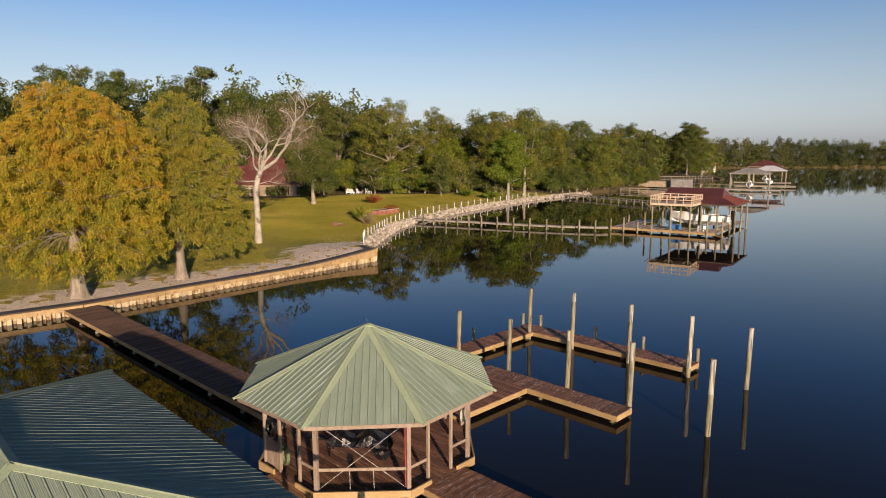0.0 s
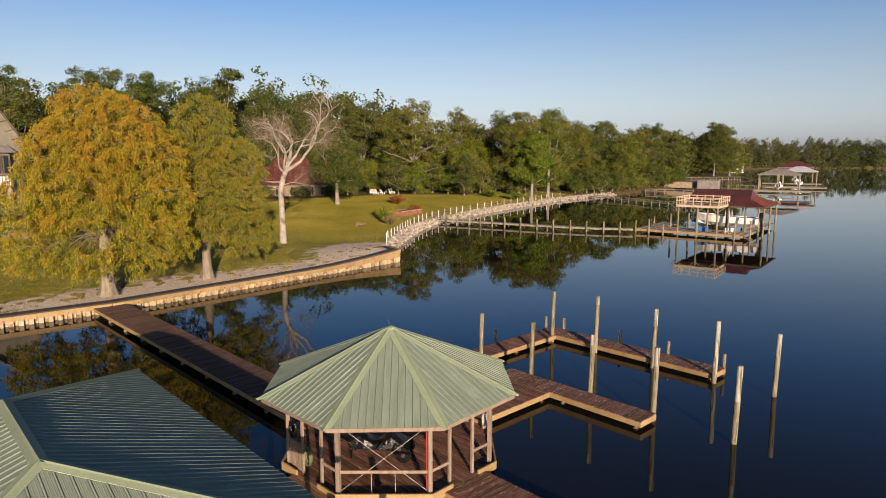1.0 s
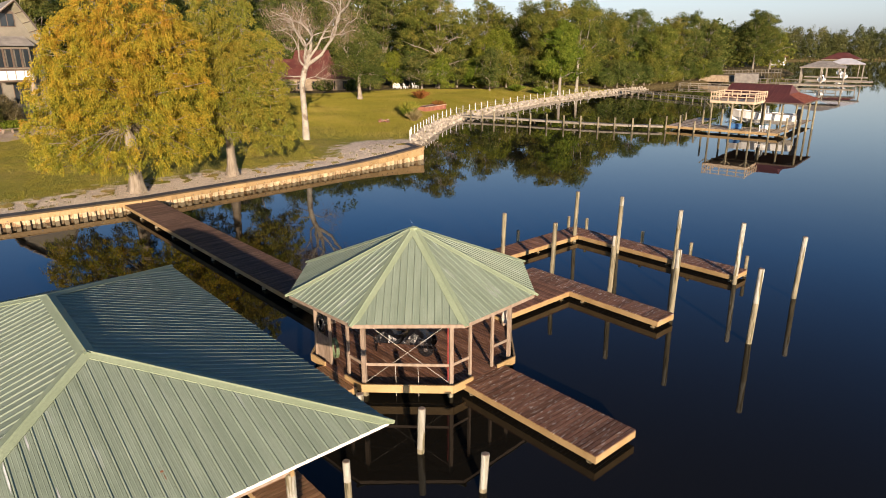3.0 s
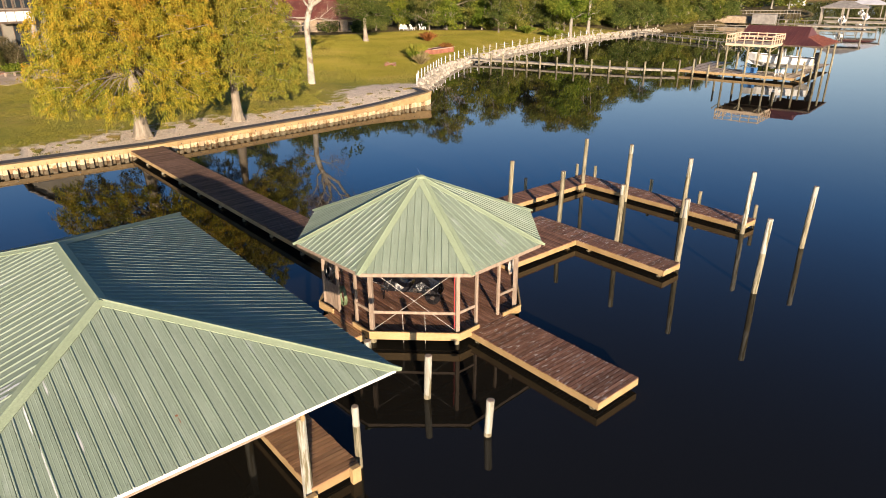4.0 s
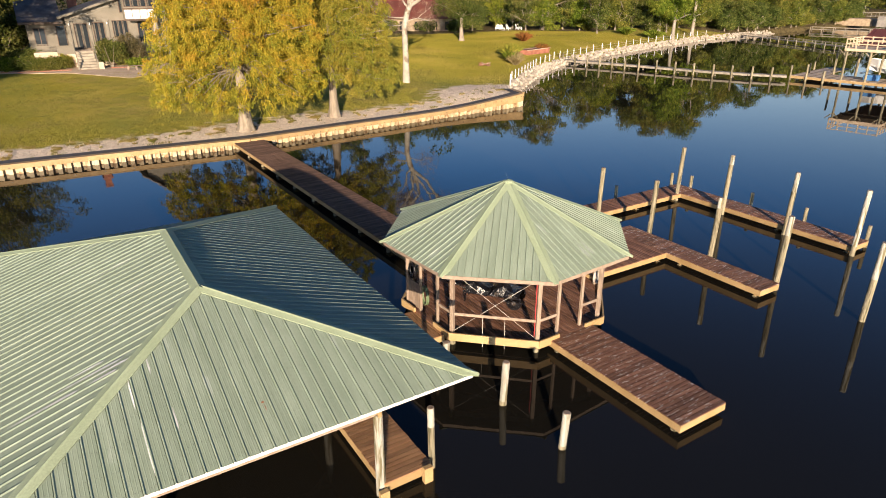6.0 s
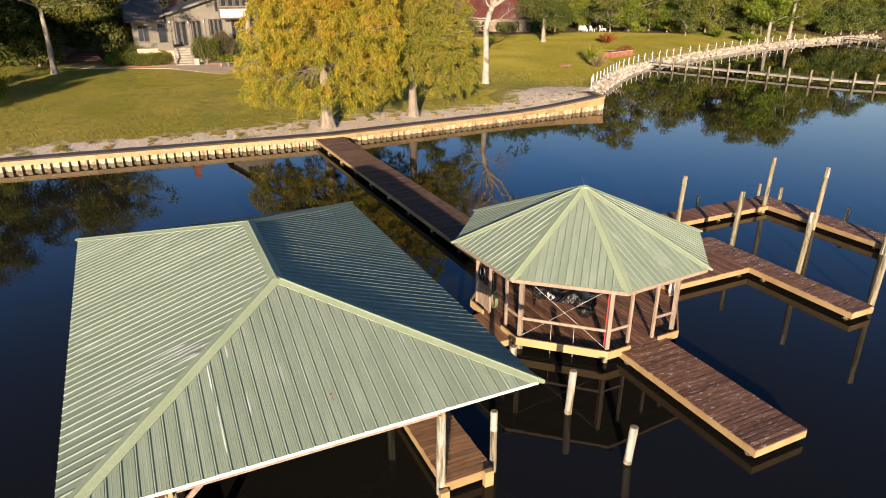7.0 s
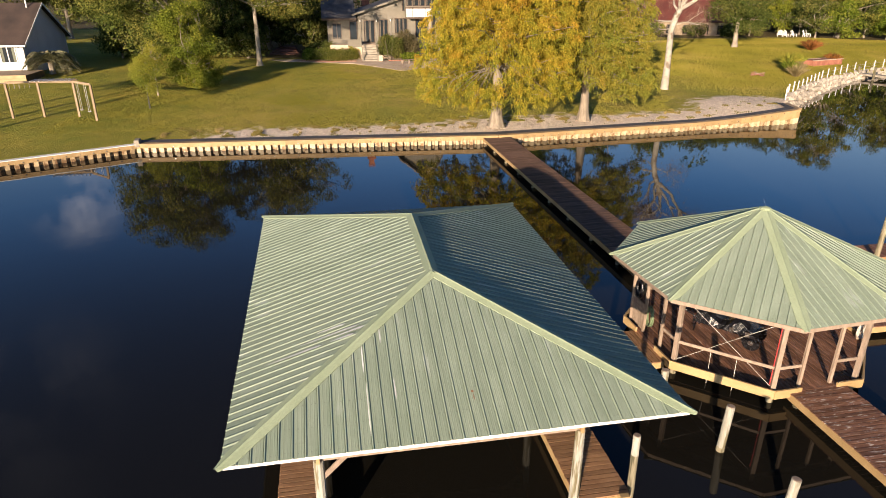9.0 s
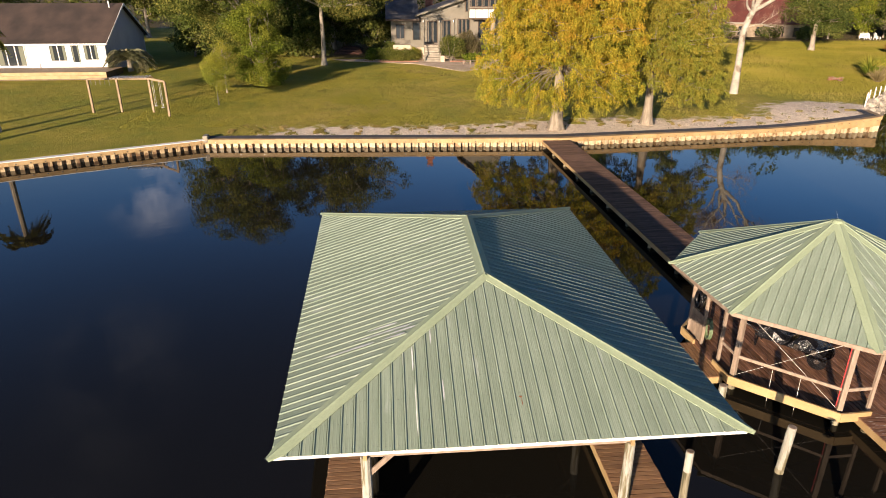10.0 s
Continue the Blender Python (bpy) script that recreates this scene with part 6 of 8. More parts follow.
def villa():
    """The tall house behind the cypress: cream gable-fronted wing, a steep gable with a bent right side, glazed bay, garden steps."""
    th = thing("villa", DOCK, "cream stucco house with brown timber trim and a steep gable", "house")
    zb, v = 1.9, 103.0

    def extrude(outline, v0, v1):
        n = len(outline)
        return Geo().add([(x, v0, z) for x, z in outline] + [(x, v1, z) for x, z in outline], [tuple(range(n)), tuple(range(2 * n - 1, n - 1, -1))] + [(k, n + k, n + (k + 1) % n, (k + 1) % n) for k in range(n)])

    # tall gable, one side straight, the other bent
    part("gable_wall", extrude([(11.9, zb), (18.0, zb), (18.0, 13.4), (17.1, 15.2), (15.8, 17.6), (11.9, 14.4)], v, v + 13), M_STUCCO, th)
    ridge, knee, foot, left = (15.8, 18.1), (17.35, 15.5), (18.5, 13.2), (11.0, 14.2)
    for (a, b), (c, d), name in ((ridge, knee, "roof_facet"), (knee, foot, "roof_facet"), (left, ridge, "roof_slope")):
        part(name, Geo().slab([(a, v - 1.2, b), (c, v - 1.2, d), (c, v + 13.2, d), (a, v + 13.2, b)], 0.16), M_GREYROOF, th, "weathered grey shingle slope")
    trim = Geo()
    for (a, b), (c, d) in ((left, ridge), (ridge, knee), (knee, foot)):
        trim.beam((a, v - 1.17, b - 0.22), (c, v - 1.17, d - 0.22), 0.10, 0.24, up=(0, 1, 0))
    part("barge_board", trim, M_TIMBER, th, "dark brown timber barge board")
    edge = [(15.8, 17.75), (16.55, 16.6), (17.2, 15.4), (17.75, 14.3), (18.25, 13.2)]
    for (a, b), (c, d) in zip(edge, edge[1:]):
        part("verge_panel", Geo().add([(a, v - 1.0, b), (c, v - 1.0, d), (c - 0.75, v - 0.12, d - 0.25), (a - 0.75, v - 0.12, b - 0.25)], [(0, 1, 2, 3), (3, 2, 1, 0)]), M_CREAM, th, "cream panel under the bent verge")
        part("verge_batten", Geo().beam((a, v - 1.04, b - 0.04), (a - 0.75, v - 0.16, b - 0.29), 0.09, 0.09), M_TIMBER, th)
    window(th, 14.05, 15.55, 14.75, 16.3, v, M_TIMBER, 2)
    part("window_head", Geo().add([(13.9, v - 0.1, 16.38), (15.7, v - 0.1, 16.38), (15.0, v - 0.1, 17.0), (13.9, v, 16.38), (15.7, v, 16.38), (15.0, v, 17.0)], [(0, 1, 2), (5, 4, 3), (0, 3, 4, 1), (1, 4, 5, 2), (2, 5, 3, 0)]), M_TIMBER, th, "pointed dark window head")
    # glazed bay over the terrace
    part("bay", Geo().box(12.4, 16.4, 101.2, v + 0.1, 7.9, 12.3), M_STUCCO, th)
    for k in range(4):
        a = 12.55 + k * 0.97
        window(th, a, a + 0.74, 9.65, 11.9, 101.2, M_TIMBER, 1)
        part("bay_panel", Geo().box(a - 0.07, a + 0.80, 101.14, 101.2, 8.05, 9.2), M_WALLWHITE, th, "white panel between brown battens")
        part("curtain", Geo().box(a + 0.04, a + 0.22, 101.15, 101.18, 9.7, 11.85), M_DIM, th, "pale curtain edge behind the glass")
    part("bay_sill", Geo().box(12.3, 16.5, 101.05, 101.2, 9.24, 9.45).box(12.3, 16.5, 101.05, 101.2, 7.8, 8.0), M_TIMBER, th)
    part("bay_roof", Geo().add([(11.9, 100.4, 12.3), (17.1, 100.4, 12.3), (17.1, 103.0, 12.5), (11.9, 103.0, 12.5), (12.5, 103.0, 13.5), (16.4, 103.0, 13.5)],
                               [(0, 1, 5, 4), (0, 4, 3), (1, 2, 5), (0, 3, 2, 1), (3, 4, 5, 2)]), M_GREYROOF, th, "low grey hipped bay roof")
    part("bay_post", Geo().box(15.9, 16.2, 101.3, 101.6, zb, 7.85, bevel=0.01), M_TANSTONE, th)
    window(th, 14.1, 15.8, 4.9, 7.5, v, M_TIMBER, 3)
    # gable-fronted wing with the garden doors
    part("wing_wall", extrude([(5.2, zb), (11.9, zb), (11.9, 10.75), (5.2, 8.6)], v, v + 10), M_STUCCO, th)
    part("wing_roof", Geo().slab([(4.3, v - 0.9, 8.45), (13.0, v - 0.9, 11.25), (13.0, v + 11, 11.25), (4.3, v + 11, 8.45)], 0.18), M_DARKROOF, th, "dark slate shingle slope")
    part("rake_board", Geo().beam((4.3, v - 0.93, 8.27), (11.7, v - 0.93, 10.66), 0.06, 0.26), M_STUCCO, th, "pale rake board along the slope")
    part("side_wall", Geo().box(0.6, 5.2, v + 0.5, v + 9, zb, 7.9), M_STUCCO, th)
    part("side_roof", Geo().slab([(-0.2, v - 0.6, 7.85), (4.9, v - 0.6, 7.85), (4.9, v + 7, 11.0), (-0.2, v + 7, 11.0)], 0.18), M_DARKROOF, th, "dark slate shingle slope over the porch")
    part("eave_board", Geo().box(-0.2, 4.9, v - 0.64, v - 0.58, 7.55, 7.86), M_TIMBER, th)
    for a, b, z0, z1, n, name in ((6.15, 7.65, 4.35, 7.45, 2, "garden_door"), (8.45, 9.7, 4.35, 7.55, 2, "garden_door"), (10.9, 12.7, 5.6, 7.75, 3, "window")):
        window(th, a, b, z0, z1, v, M_TIMBER, n, name=name)
        w = (b - a) / n
        for k in range(n):
            part("curtain", Geo().box(a + w * k + 0.06, a + w * k + w * 0.36, v - 0.055, v - 0.034, z0 + 0.05, z1 - 0.05), M_DIM, th, "pale curtain edge behind the glass")
    window(th, 12.1, 12.65, 8.9, 10.6, v - 0.02, M_TIMBER, 1)
    window(th, 4.0, 5.0, 4.5, 7.3, v + 0.5, M_TIMBER, 1)
    window(th, 1.4, 2.6, 4.9, 7.0, v + 0.5, M_TIMBER, 2)
    for u in (5.55, 8.05, 10.2):
        part("pilaster", Geo().box(u - 0.15, u + 0.15, v - 0.14, v, zb, 7.75, bevel=0.01).box(u - 0.24, u + 0.24, v - 0.2, v, 7.75, 7.9), M_STUCCO, th)
        part("wall_lamp", Geo().box(u - 0.07, u + 0.07, v - 0.3, v - 0.16, 7.35, 7.65, bevel=0.02), M_WHITE, th, "small white wall lamp")
    part("porch_floor", Geo().box(0.8, 10.3, 100.6, v, 2.0, 4.2), M_STONE, th)
    part("porch_wall", Geo().box(3.45, 5.5, 100.55, 100.7, 3.85, 4.95), M_STUCCO, th, "low pale parapet beside the steps")
    rail_run(th, (1.0, 100.7), (3.4, 100.7), 4.2, 1.0, M_STUCCO)
    for k in range(7):
        z = 1.95 + 0.32 * (k + 1)
        part("step", Geo().box(5.6, 7.7, 97.9 + 0.38 * k, 100.62, z - 0.32, z, bevel=0.015), M_GREYWOOD, th)
    for u in (5.45, 7.75):
        part("step_rail", Geo().beam((u, 97.8, 3.25), (u, 100.6, 5.3), 0.09, 0.10), M_STUCCO, th)
        for a, b, c in ((97.85, 2.0, 3.35), (100.5, 4.2, 5.35)):
            part("newel", Geo().box(u - 0.09, u + 0.09, a - 0.09, a + 0.09, b, c, bevel=0.01), M_STUCCO, th)
    part("pedestal", Geo().box(7.8, 8.4, 97.6, 98.2, 1.9, 2.9, bevel=0.02), M_STONE, th)
    part("chimney", Geo().box(6.6, 7.8, 114.5, 115.7, 8.0, 16.7).box(6.45, 7.95, 114.35, 115.85, 16.7, 17.1).box(6.75, 7.65, 114.7, 115.5, 17.1, 18.2).box(6.65, 7.75, 114.6, 115.6, 18.2, 18.4), M_BRICK, th, "brick chimney stack with a stepped cap")


villa()

# terrace, beds and bench before the villa
patio = Geo()
outline = [(-8.5, 101.5), (-6.0, 99.3), (-1.0, 97.6), (4.0, 95.8), (8.0, 91.0), (10.2, 88.2), (15.0, 91.5), (18.0, 94.5), (18.0, 99.5), (10.0, 100.4), (0.0, 100.8)]
high = lambda v: 0.70 + 0.03 * (v - 54) + 0.04
m = len(outline)
patio.add([(a, b, high(b)) for a, b in outline] + [(a, b, 1.2) for a, b in outline], [tuple(range(m)), tuple(range(2 * m - 1, m - 1, -1))] + [(k, m + k, m + (k + 1) % m, (k + 1) % m) for k in range(m)])
solid("patio", patio, M_STONE, DOCK, "pale stone terrace before the villa steps", "patio", kind="structure")


def bed(name, pts, z, label):
    g = Geo()
    for p, q in zip(pts, pts[1:]):
        d = Vector(q) - Vector(p)
        n = max(1, round(d.length / 0.3))
        for k in range(n):
            c = Vector(p) + d * (k + 0.5) / n
            g.box(-0.13, 0.13, -0.06, 0.06, z, z + 0.16, pose(c.x, c.y, 0, 0, 0, math.degrees(math.atan2(d.y, d.x))))
    solid(name, g, M_BRICK, DOCK, label, "edging")


bed("brick_edging", [(-3.6, 99.3), (0.0, 98.3), (4.6, 98.0)], 2.0, "curved red brick edging of the flower bed")
bed("brick_edging", [(9.2, 97.8), (11.5, 97.5)], 2.0, "short red brick edging by the steps")


def bush(u, v, w, d, h, leaf, label, seed, n=2200, size=0.16, name="shrub", base=None):
    """A low rounded shrub of many leaves on short stems."""
    x, y = (DOCK @ Vector((u, v, 0))).xy
    rng = np.random.default_rng(seed)
    th = thing(name, pose(x, y, ground_z(x, y) if base is None else base, 0, 0, ANGLE), label, "shrub")
    g = Geo()
    pr = random.Random(seed)
    for k in range(6):
        a = pr.uniform(0, 6.28)
        g.tube([(0.1 * math.cos(a), 0.1 * math.sin(a), -0.1), (0.3 * w * math.cos(a), 0.3 * d * math.sin(a), h * 0.5), (0.42 * w * math.cos(a), 0.42 * d * math.sin(a), h * 0.75)], [0.05, 0.03, 0.01], 5, caps=False)
    part("stem", g, M_BARK, th)
    lobes = [((pr.uniform(-0.3, 0.3) * w, pr.uniform(-0.3, 0.3) * d, h * pr.uniform(0.35, 0.62)), (w * 0.32, d * 0.32, h * 0.36)) for _ in range(7)]
    c, out = crown_points(rng, lobes, n // 12, 0.6)
    which = rng.integers(0, len(c), n)
    pos = c[which] + rng.normal(size=(n, 3)) * 0.16
    pos[:, 2] = np.maximum(pos[:, 2], 0.05)
    part("leaves", quads("leaves", leaf_quads(rng, pos, size * 1.4, size, out[which] * 0.6, 0.8), leaf), leaf, th)
    return th


bush(9.5, 98.6, 3.4, 3.0, 3.9, L_OAK, "rounded dark green shrub by the villa steps", 301, 9000, 0.12)
bush(12.2, 99.2, 4.2, 2.6, 4.5, L_DULL, "tall shrub with dull brownish leaves", 302, 9000, 0.11)
bush(12.6, 97.4, 2.6, 1.4, 1.3, L_BRIGHT, "low bright green shrub", 303, 2000)
bush(1.2, 99.4, 6.4, 1.9, 2.0, L_LIVE, "clipped low hedge along the flower bed", 304, 9000, 0.12, name="hedge")
bush(-2.4, 100.2, 2.6, 1.8, 1.7, L_BRIGHT, "light green shrub in the flower bed", 305, 2200)
bush(-0.6, 101.6, 4.4, 1.8, 2.6, L_OAK, "dark shrub against the house wall", 306, 3800)
bush(4.2, 100.2, 1.8, 1.2, 1.8, L_CYP2, "yellow-green shrub at the porch", 307, 1500)


def garden_bench(u, v, turn):
    x, y = (DOCK @ Vector((u, v, 0))).xy
    th = thing("garden_bench", pose(x, y, 2.02, 0, 0, ANGLE + turn), "long low grey wooden bench on the terrace", "bench")
    for k in range(4):
        part("slat", Geo().box(-1.6, 1.6, -0.36 + 0.19 * k, -0.20 + 0.19 * k, 0.46, 0.5), M_POST, th)
    for x0 in (-1.5, -0.5, 0.5, 1.5):
        for y0 in (-0.3, 0.3):
            part("leg", Geo().box(x0 - 0.05, x0 + 0.05, y0 - 0.05, y0 + 0.05, 0, 0.46), M_POST, th)


garden_bench(12.4, 94.8, 4)

# broad brick steps under the trees beside the villa
steps = thing("brick_steps", DOCK, "broad shaded red brick garden steps under the trees", "steps")
for k in range(5):
    part("step", Geo().box(-8.6 + 0.3 * k, -4.0 - 0.2 * k, 107.2 + 1.0 * k, 113.5, 1.9, 2.45 + 0.17 * k, bevel=0.02), M_SHADEBRICK, steps)


def cottage():
    """The low white house with the brown shingle roof and its timber deck."""
    th = thing("cottage", DOCK, "low white house with a brown shingle gable roof", "house")
    u0, u1, v0, v1, zb, ez, rz = -66.0, -37.0, 90.3, 105.0, 1.8, 6.0, 10.3
    part("front_wall", Geo().box(u0, u1, v0, v0 + 0.3, zb, ez), M_WALLWHITE, th)
    part("rear_wall", Geo().box(u0, u1, v1 - 0.3, v1, zb, ez), M_WALLWHITE, th)
    for u in (u0, u1):
        e = -0.3 if u == u1 else 0.3
        a, b = sorted((u, u + e))
        part("gable_wall", Geo().add([(x, y, z) for x in (a, b) for y, z in ((v0 + 0.3, zb), (v1 - 0.3, zb), (v1 - 0.3, ez), ((v0 + v1) / 2, rz - 0.2), (v0 + 0.3, ez))],
                                     [(0, 1, 2, 3, 4), (9, 8, 7, 6, 5), (0, 5, 6, 1), (1, 6, 7, 2), (2, 7, 8, 3), (3, 8, 9, 4), (4, 9, 5, 0)]), M_WALLGREY, th, "pale grey gable wall")
    vm = (v0 + v1) / 2
    k = (rz - ez) / (vm - v0)
    roof = Geo().slab([(u0 - 0.6, v0 - 0.7, ez - 0.7 * k), (u1 + 0.6, v0 - 0.7, ez - 0.7 * k), (u1 + 0.6, vm, rz), (u0 - 0.6, vm, rz)], 0.14)
    part("front_roof", roof, M_BROWNROOF, th, "weathered brown shingle slope")
    part("rear_roof", Geo().slab([(u0 - 0.6, v1 + 0.7, ez - 0.7 * k), (u1 + 0.6, v1 + 0.7, ez - 0.7 * k), (u1 + 0.6, vm, rz), (u0 - 0.6, vm, rz)], 0.14), M_BROWNROOF, th)
    part("gutter", Geo().box(u0 - 0.6, u1 + 0.6, v0 - 0.85, v0 - 0.7, ez - 0.62, ez - 0.42), M_WHITE, th)
    for s, vv in ((1, v0 - 0.7), (-1, v1 + 0.7)):
        part("barge_board", Geo().beam((u1 + 0.6, vv, ez - 0.7 * k - 0.12), (u1 + 0.6, vm, rz - 0.12), 0.05, 0.24), M_WHITE, th)
    part("vent_pipe", Geo().tube([(u1 - 1.0, vm - 1.0, rz - 0.7), (u1 - 1.0, vm - 1.0, rz + 0.3)], [0.09, 0.09], 8), M_WHITE, th)
    for a, b, z0, z1, p in ((-39.7, -38.0, 3.5, 5.45, 2), (-41.3, -40.3, 2.9, 5.45, 1), (-44.0, -42.0, 3.4, 5.45, 2), (-50.6, -47.2, 2.8, 5.45, 3), (-54.4, -52.4, 2.8, 5.45, 2), (-57.5, -55.5, 3.5, 5.2, 2)):
        window(th, a, b, z0, z1, v0, M_WHITE, p)
        for x0, x1 in ((a + 0.06, a + 0.06 + (b - a) * 0.17), (b - 0.06 - (b - a) * 0.17, b - 0.06)):
            part("curtain", Geo().box(x0, x1, v0 - 0.05, v0 - 0.034, z0 + 0.05, z1 - 0.05), M_PALEGLASS, th, "pale drawn curtain behind the glass")
    for u in (-40.8, -43.0):
        part("wall_panel", Geo().box(u - 0.9, u + 0.9, v0 - 0.05, v0, 2.75, 3.2), M_WALLGREY, th, "grey panel under the windows")
    for u in (-45.6, -51.5):
        part("downpipe", Geo().tube([(u, v0 - 0.08, 2.4), (u, v0 - 0.08, 3.1)], [0.06, 0.06], 6), M_WALLGREY, th)
    return th


cottage()
deck = thing("cottage_deck", DOCK, "low timber deck with a raw yellow fascia", "deck")
part("deck_frame", Geo().box(-66, -35.2, 84.8, 90.25, 1.5, 2.5), M_TIMBER, deck)
for k in range(2):
    part("fascia_board", Geo().box(-66, -35.15, 84.72 - 0.01 * k, 84.8, 1.75 + 0.42 * k, 2.14 + 0.42 * k), M_PINE, deck)
for k in range(36):
    v = 84.72 + 0.1535 * k
    part("board", Geo().box(-66, -35.1, v, v + 0.148, 2.5, 2.55), M_TANWOOD, deck) if k else part("board", Geo().box(-66, -35.1, v, v + 0.148, 2.5, 2.55), M_PINE, deck)


def red_roof_house():
    th = thing("bungalow", pose(-44.0, 150.0, 1.9, 0, 0, 12), "stone bungalow with a dark red metal roof among trees", "house")
    part("wall", Geo().box(-13, 12, 0, 10, 0, 3.6), M_TANSTONE, th)
    part("main_roof", Geo().slab([(-14, -1.2, 3.4), (13, -1.2, 3.4), (9, 5, 7.6), (-9, 5, 7.6)], 0.15).slab([(-14, 11.2, 3.4), (13, 11.2, 3.4), (9, 5, 7.6), (-9, 5, 7.6)], 0.15)
         .slab([(13, -1.2, 3.4), (13, 11.2, 3.4), (9, 5, 7.6)], 0.15).slab([(-14, -1.2, 3.4), (-14, 11.2, 3.4), (-9, 5, 7.6)], 0.15), M_REDROOF, th, "dark red metal hip roof")
    part("tall_roof", Geo().slab([(-3, 3, 6.0), (7, 3, 6.0), (6, 8, 9.6), (-2, 8, 9.6)], 0.15).slab([(7, 3, 6.0), (7, 13, 6.0), (6, 8, 9.6)], 0.15).slab([(-3, 13, 6), (7, 13, 6), (6, 8, 9.6), (-2, 8, 9.6)], 0.15), M_REDROOF, th)
    for x in (-11, -7.5, -4, -0.5, 3, 6.5, 10):
        window(th, x - 0.8, x + 0.8, 0.9, 2.6, 0.0, M_TIMBER, 2)
    for x in (-13, -8, -3, 2, 7, 12):
        part("porch_post", Geo().box(x - 0.12, x + 0.12, -1.1, -0.86, 0, 3.4), M_TANSTONE, th)
    part("awning", Geo().box(-16.5, -12.5, -2, 1, 2.9, 3.2), M_WHITE, th, "white flat carport edge")


red_roof_house()
for x, y, w, leaf, label, seed in ((-38.5, 147.5, 6.0, L_OAK, "dark shrubs before the bungalow wall", 311), (-47.0, 146.5, 5.0, L_MID, "green shrub before the bungalow wall", 312), (-32.0, 150.0, 5.0, L_OAK, "dark shrub beside the bungalow", 313)):
    bush(*to_dock(x, y), w, 2.4, 2.6, leaf, label, seed, 2600, 0.26)


# ---- the next pier with its red-roofed boathouse ----
FAR = pose(31.8, 96.6, 0, 0, 0, -35)


def neighbour_pier():
    """A long narrow pier from the rock bank to the neighbour's dock, with pairs of posts."""
    th = thing("neighbour_pier", Matrix(), "long narrow grey plank pier with paired posts", "dock")
    path = [(-5.6, 113.6), (0.5, 110.8), (6.4, 107.8), (11.5, 105.0), (16.5, 102.6), (21.3, 100.9), (26.2, 100.0)]
    for p, q in zip(path, path[1:]):
        d = Vector(q) - Vector(p)
        a = math.degrees(math.atan2(d.y, d.x))
        m = pose(p[0], p[1], 0, 0, 0, a)
        g = Geo()
        n = round(d.length / 0.16)
        for k in range(n):
            g.box(d.length * k / n, d.length * (k + 1) / n - 0.012, -0.65, 0.65, 0.66, 0.70, m)
        part("plank_span", g, M_GREYWOOD, th, kind="stuff")
        part("fascia_board", Geo().box(0, d.length, -0.70, -0.65, 0.42, 0.68, m), M_GREYWOOD, th)
        part("fascia_board", Geo().box(0, d.length, 0.65, 0.70, 0.42, 0.68, m), M_GREYWOOD, th)
        n = max(1, round(d.length / 2.6))
        for k in range(n):
            for s, t in ((-0.82, 1.75), (0.82, 0.6)):
                c = m @ Vector((d.length * (k + 0.2) / n, s, 0))
                part("post", Geo().tube([(c.x, c.y, -1), (c.x, c.y, t)], [0.15, 0.14], 8), M_PILE, th)


neighbour_pier()


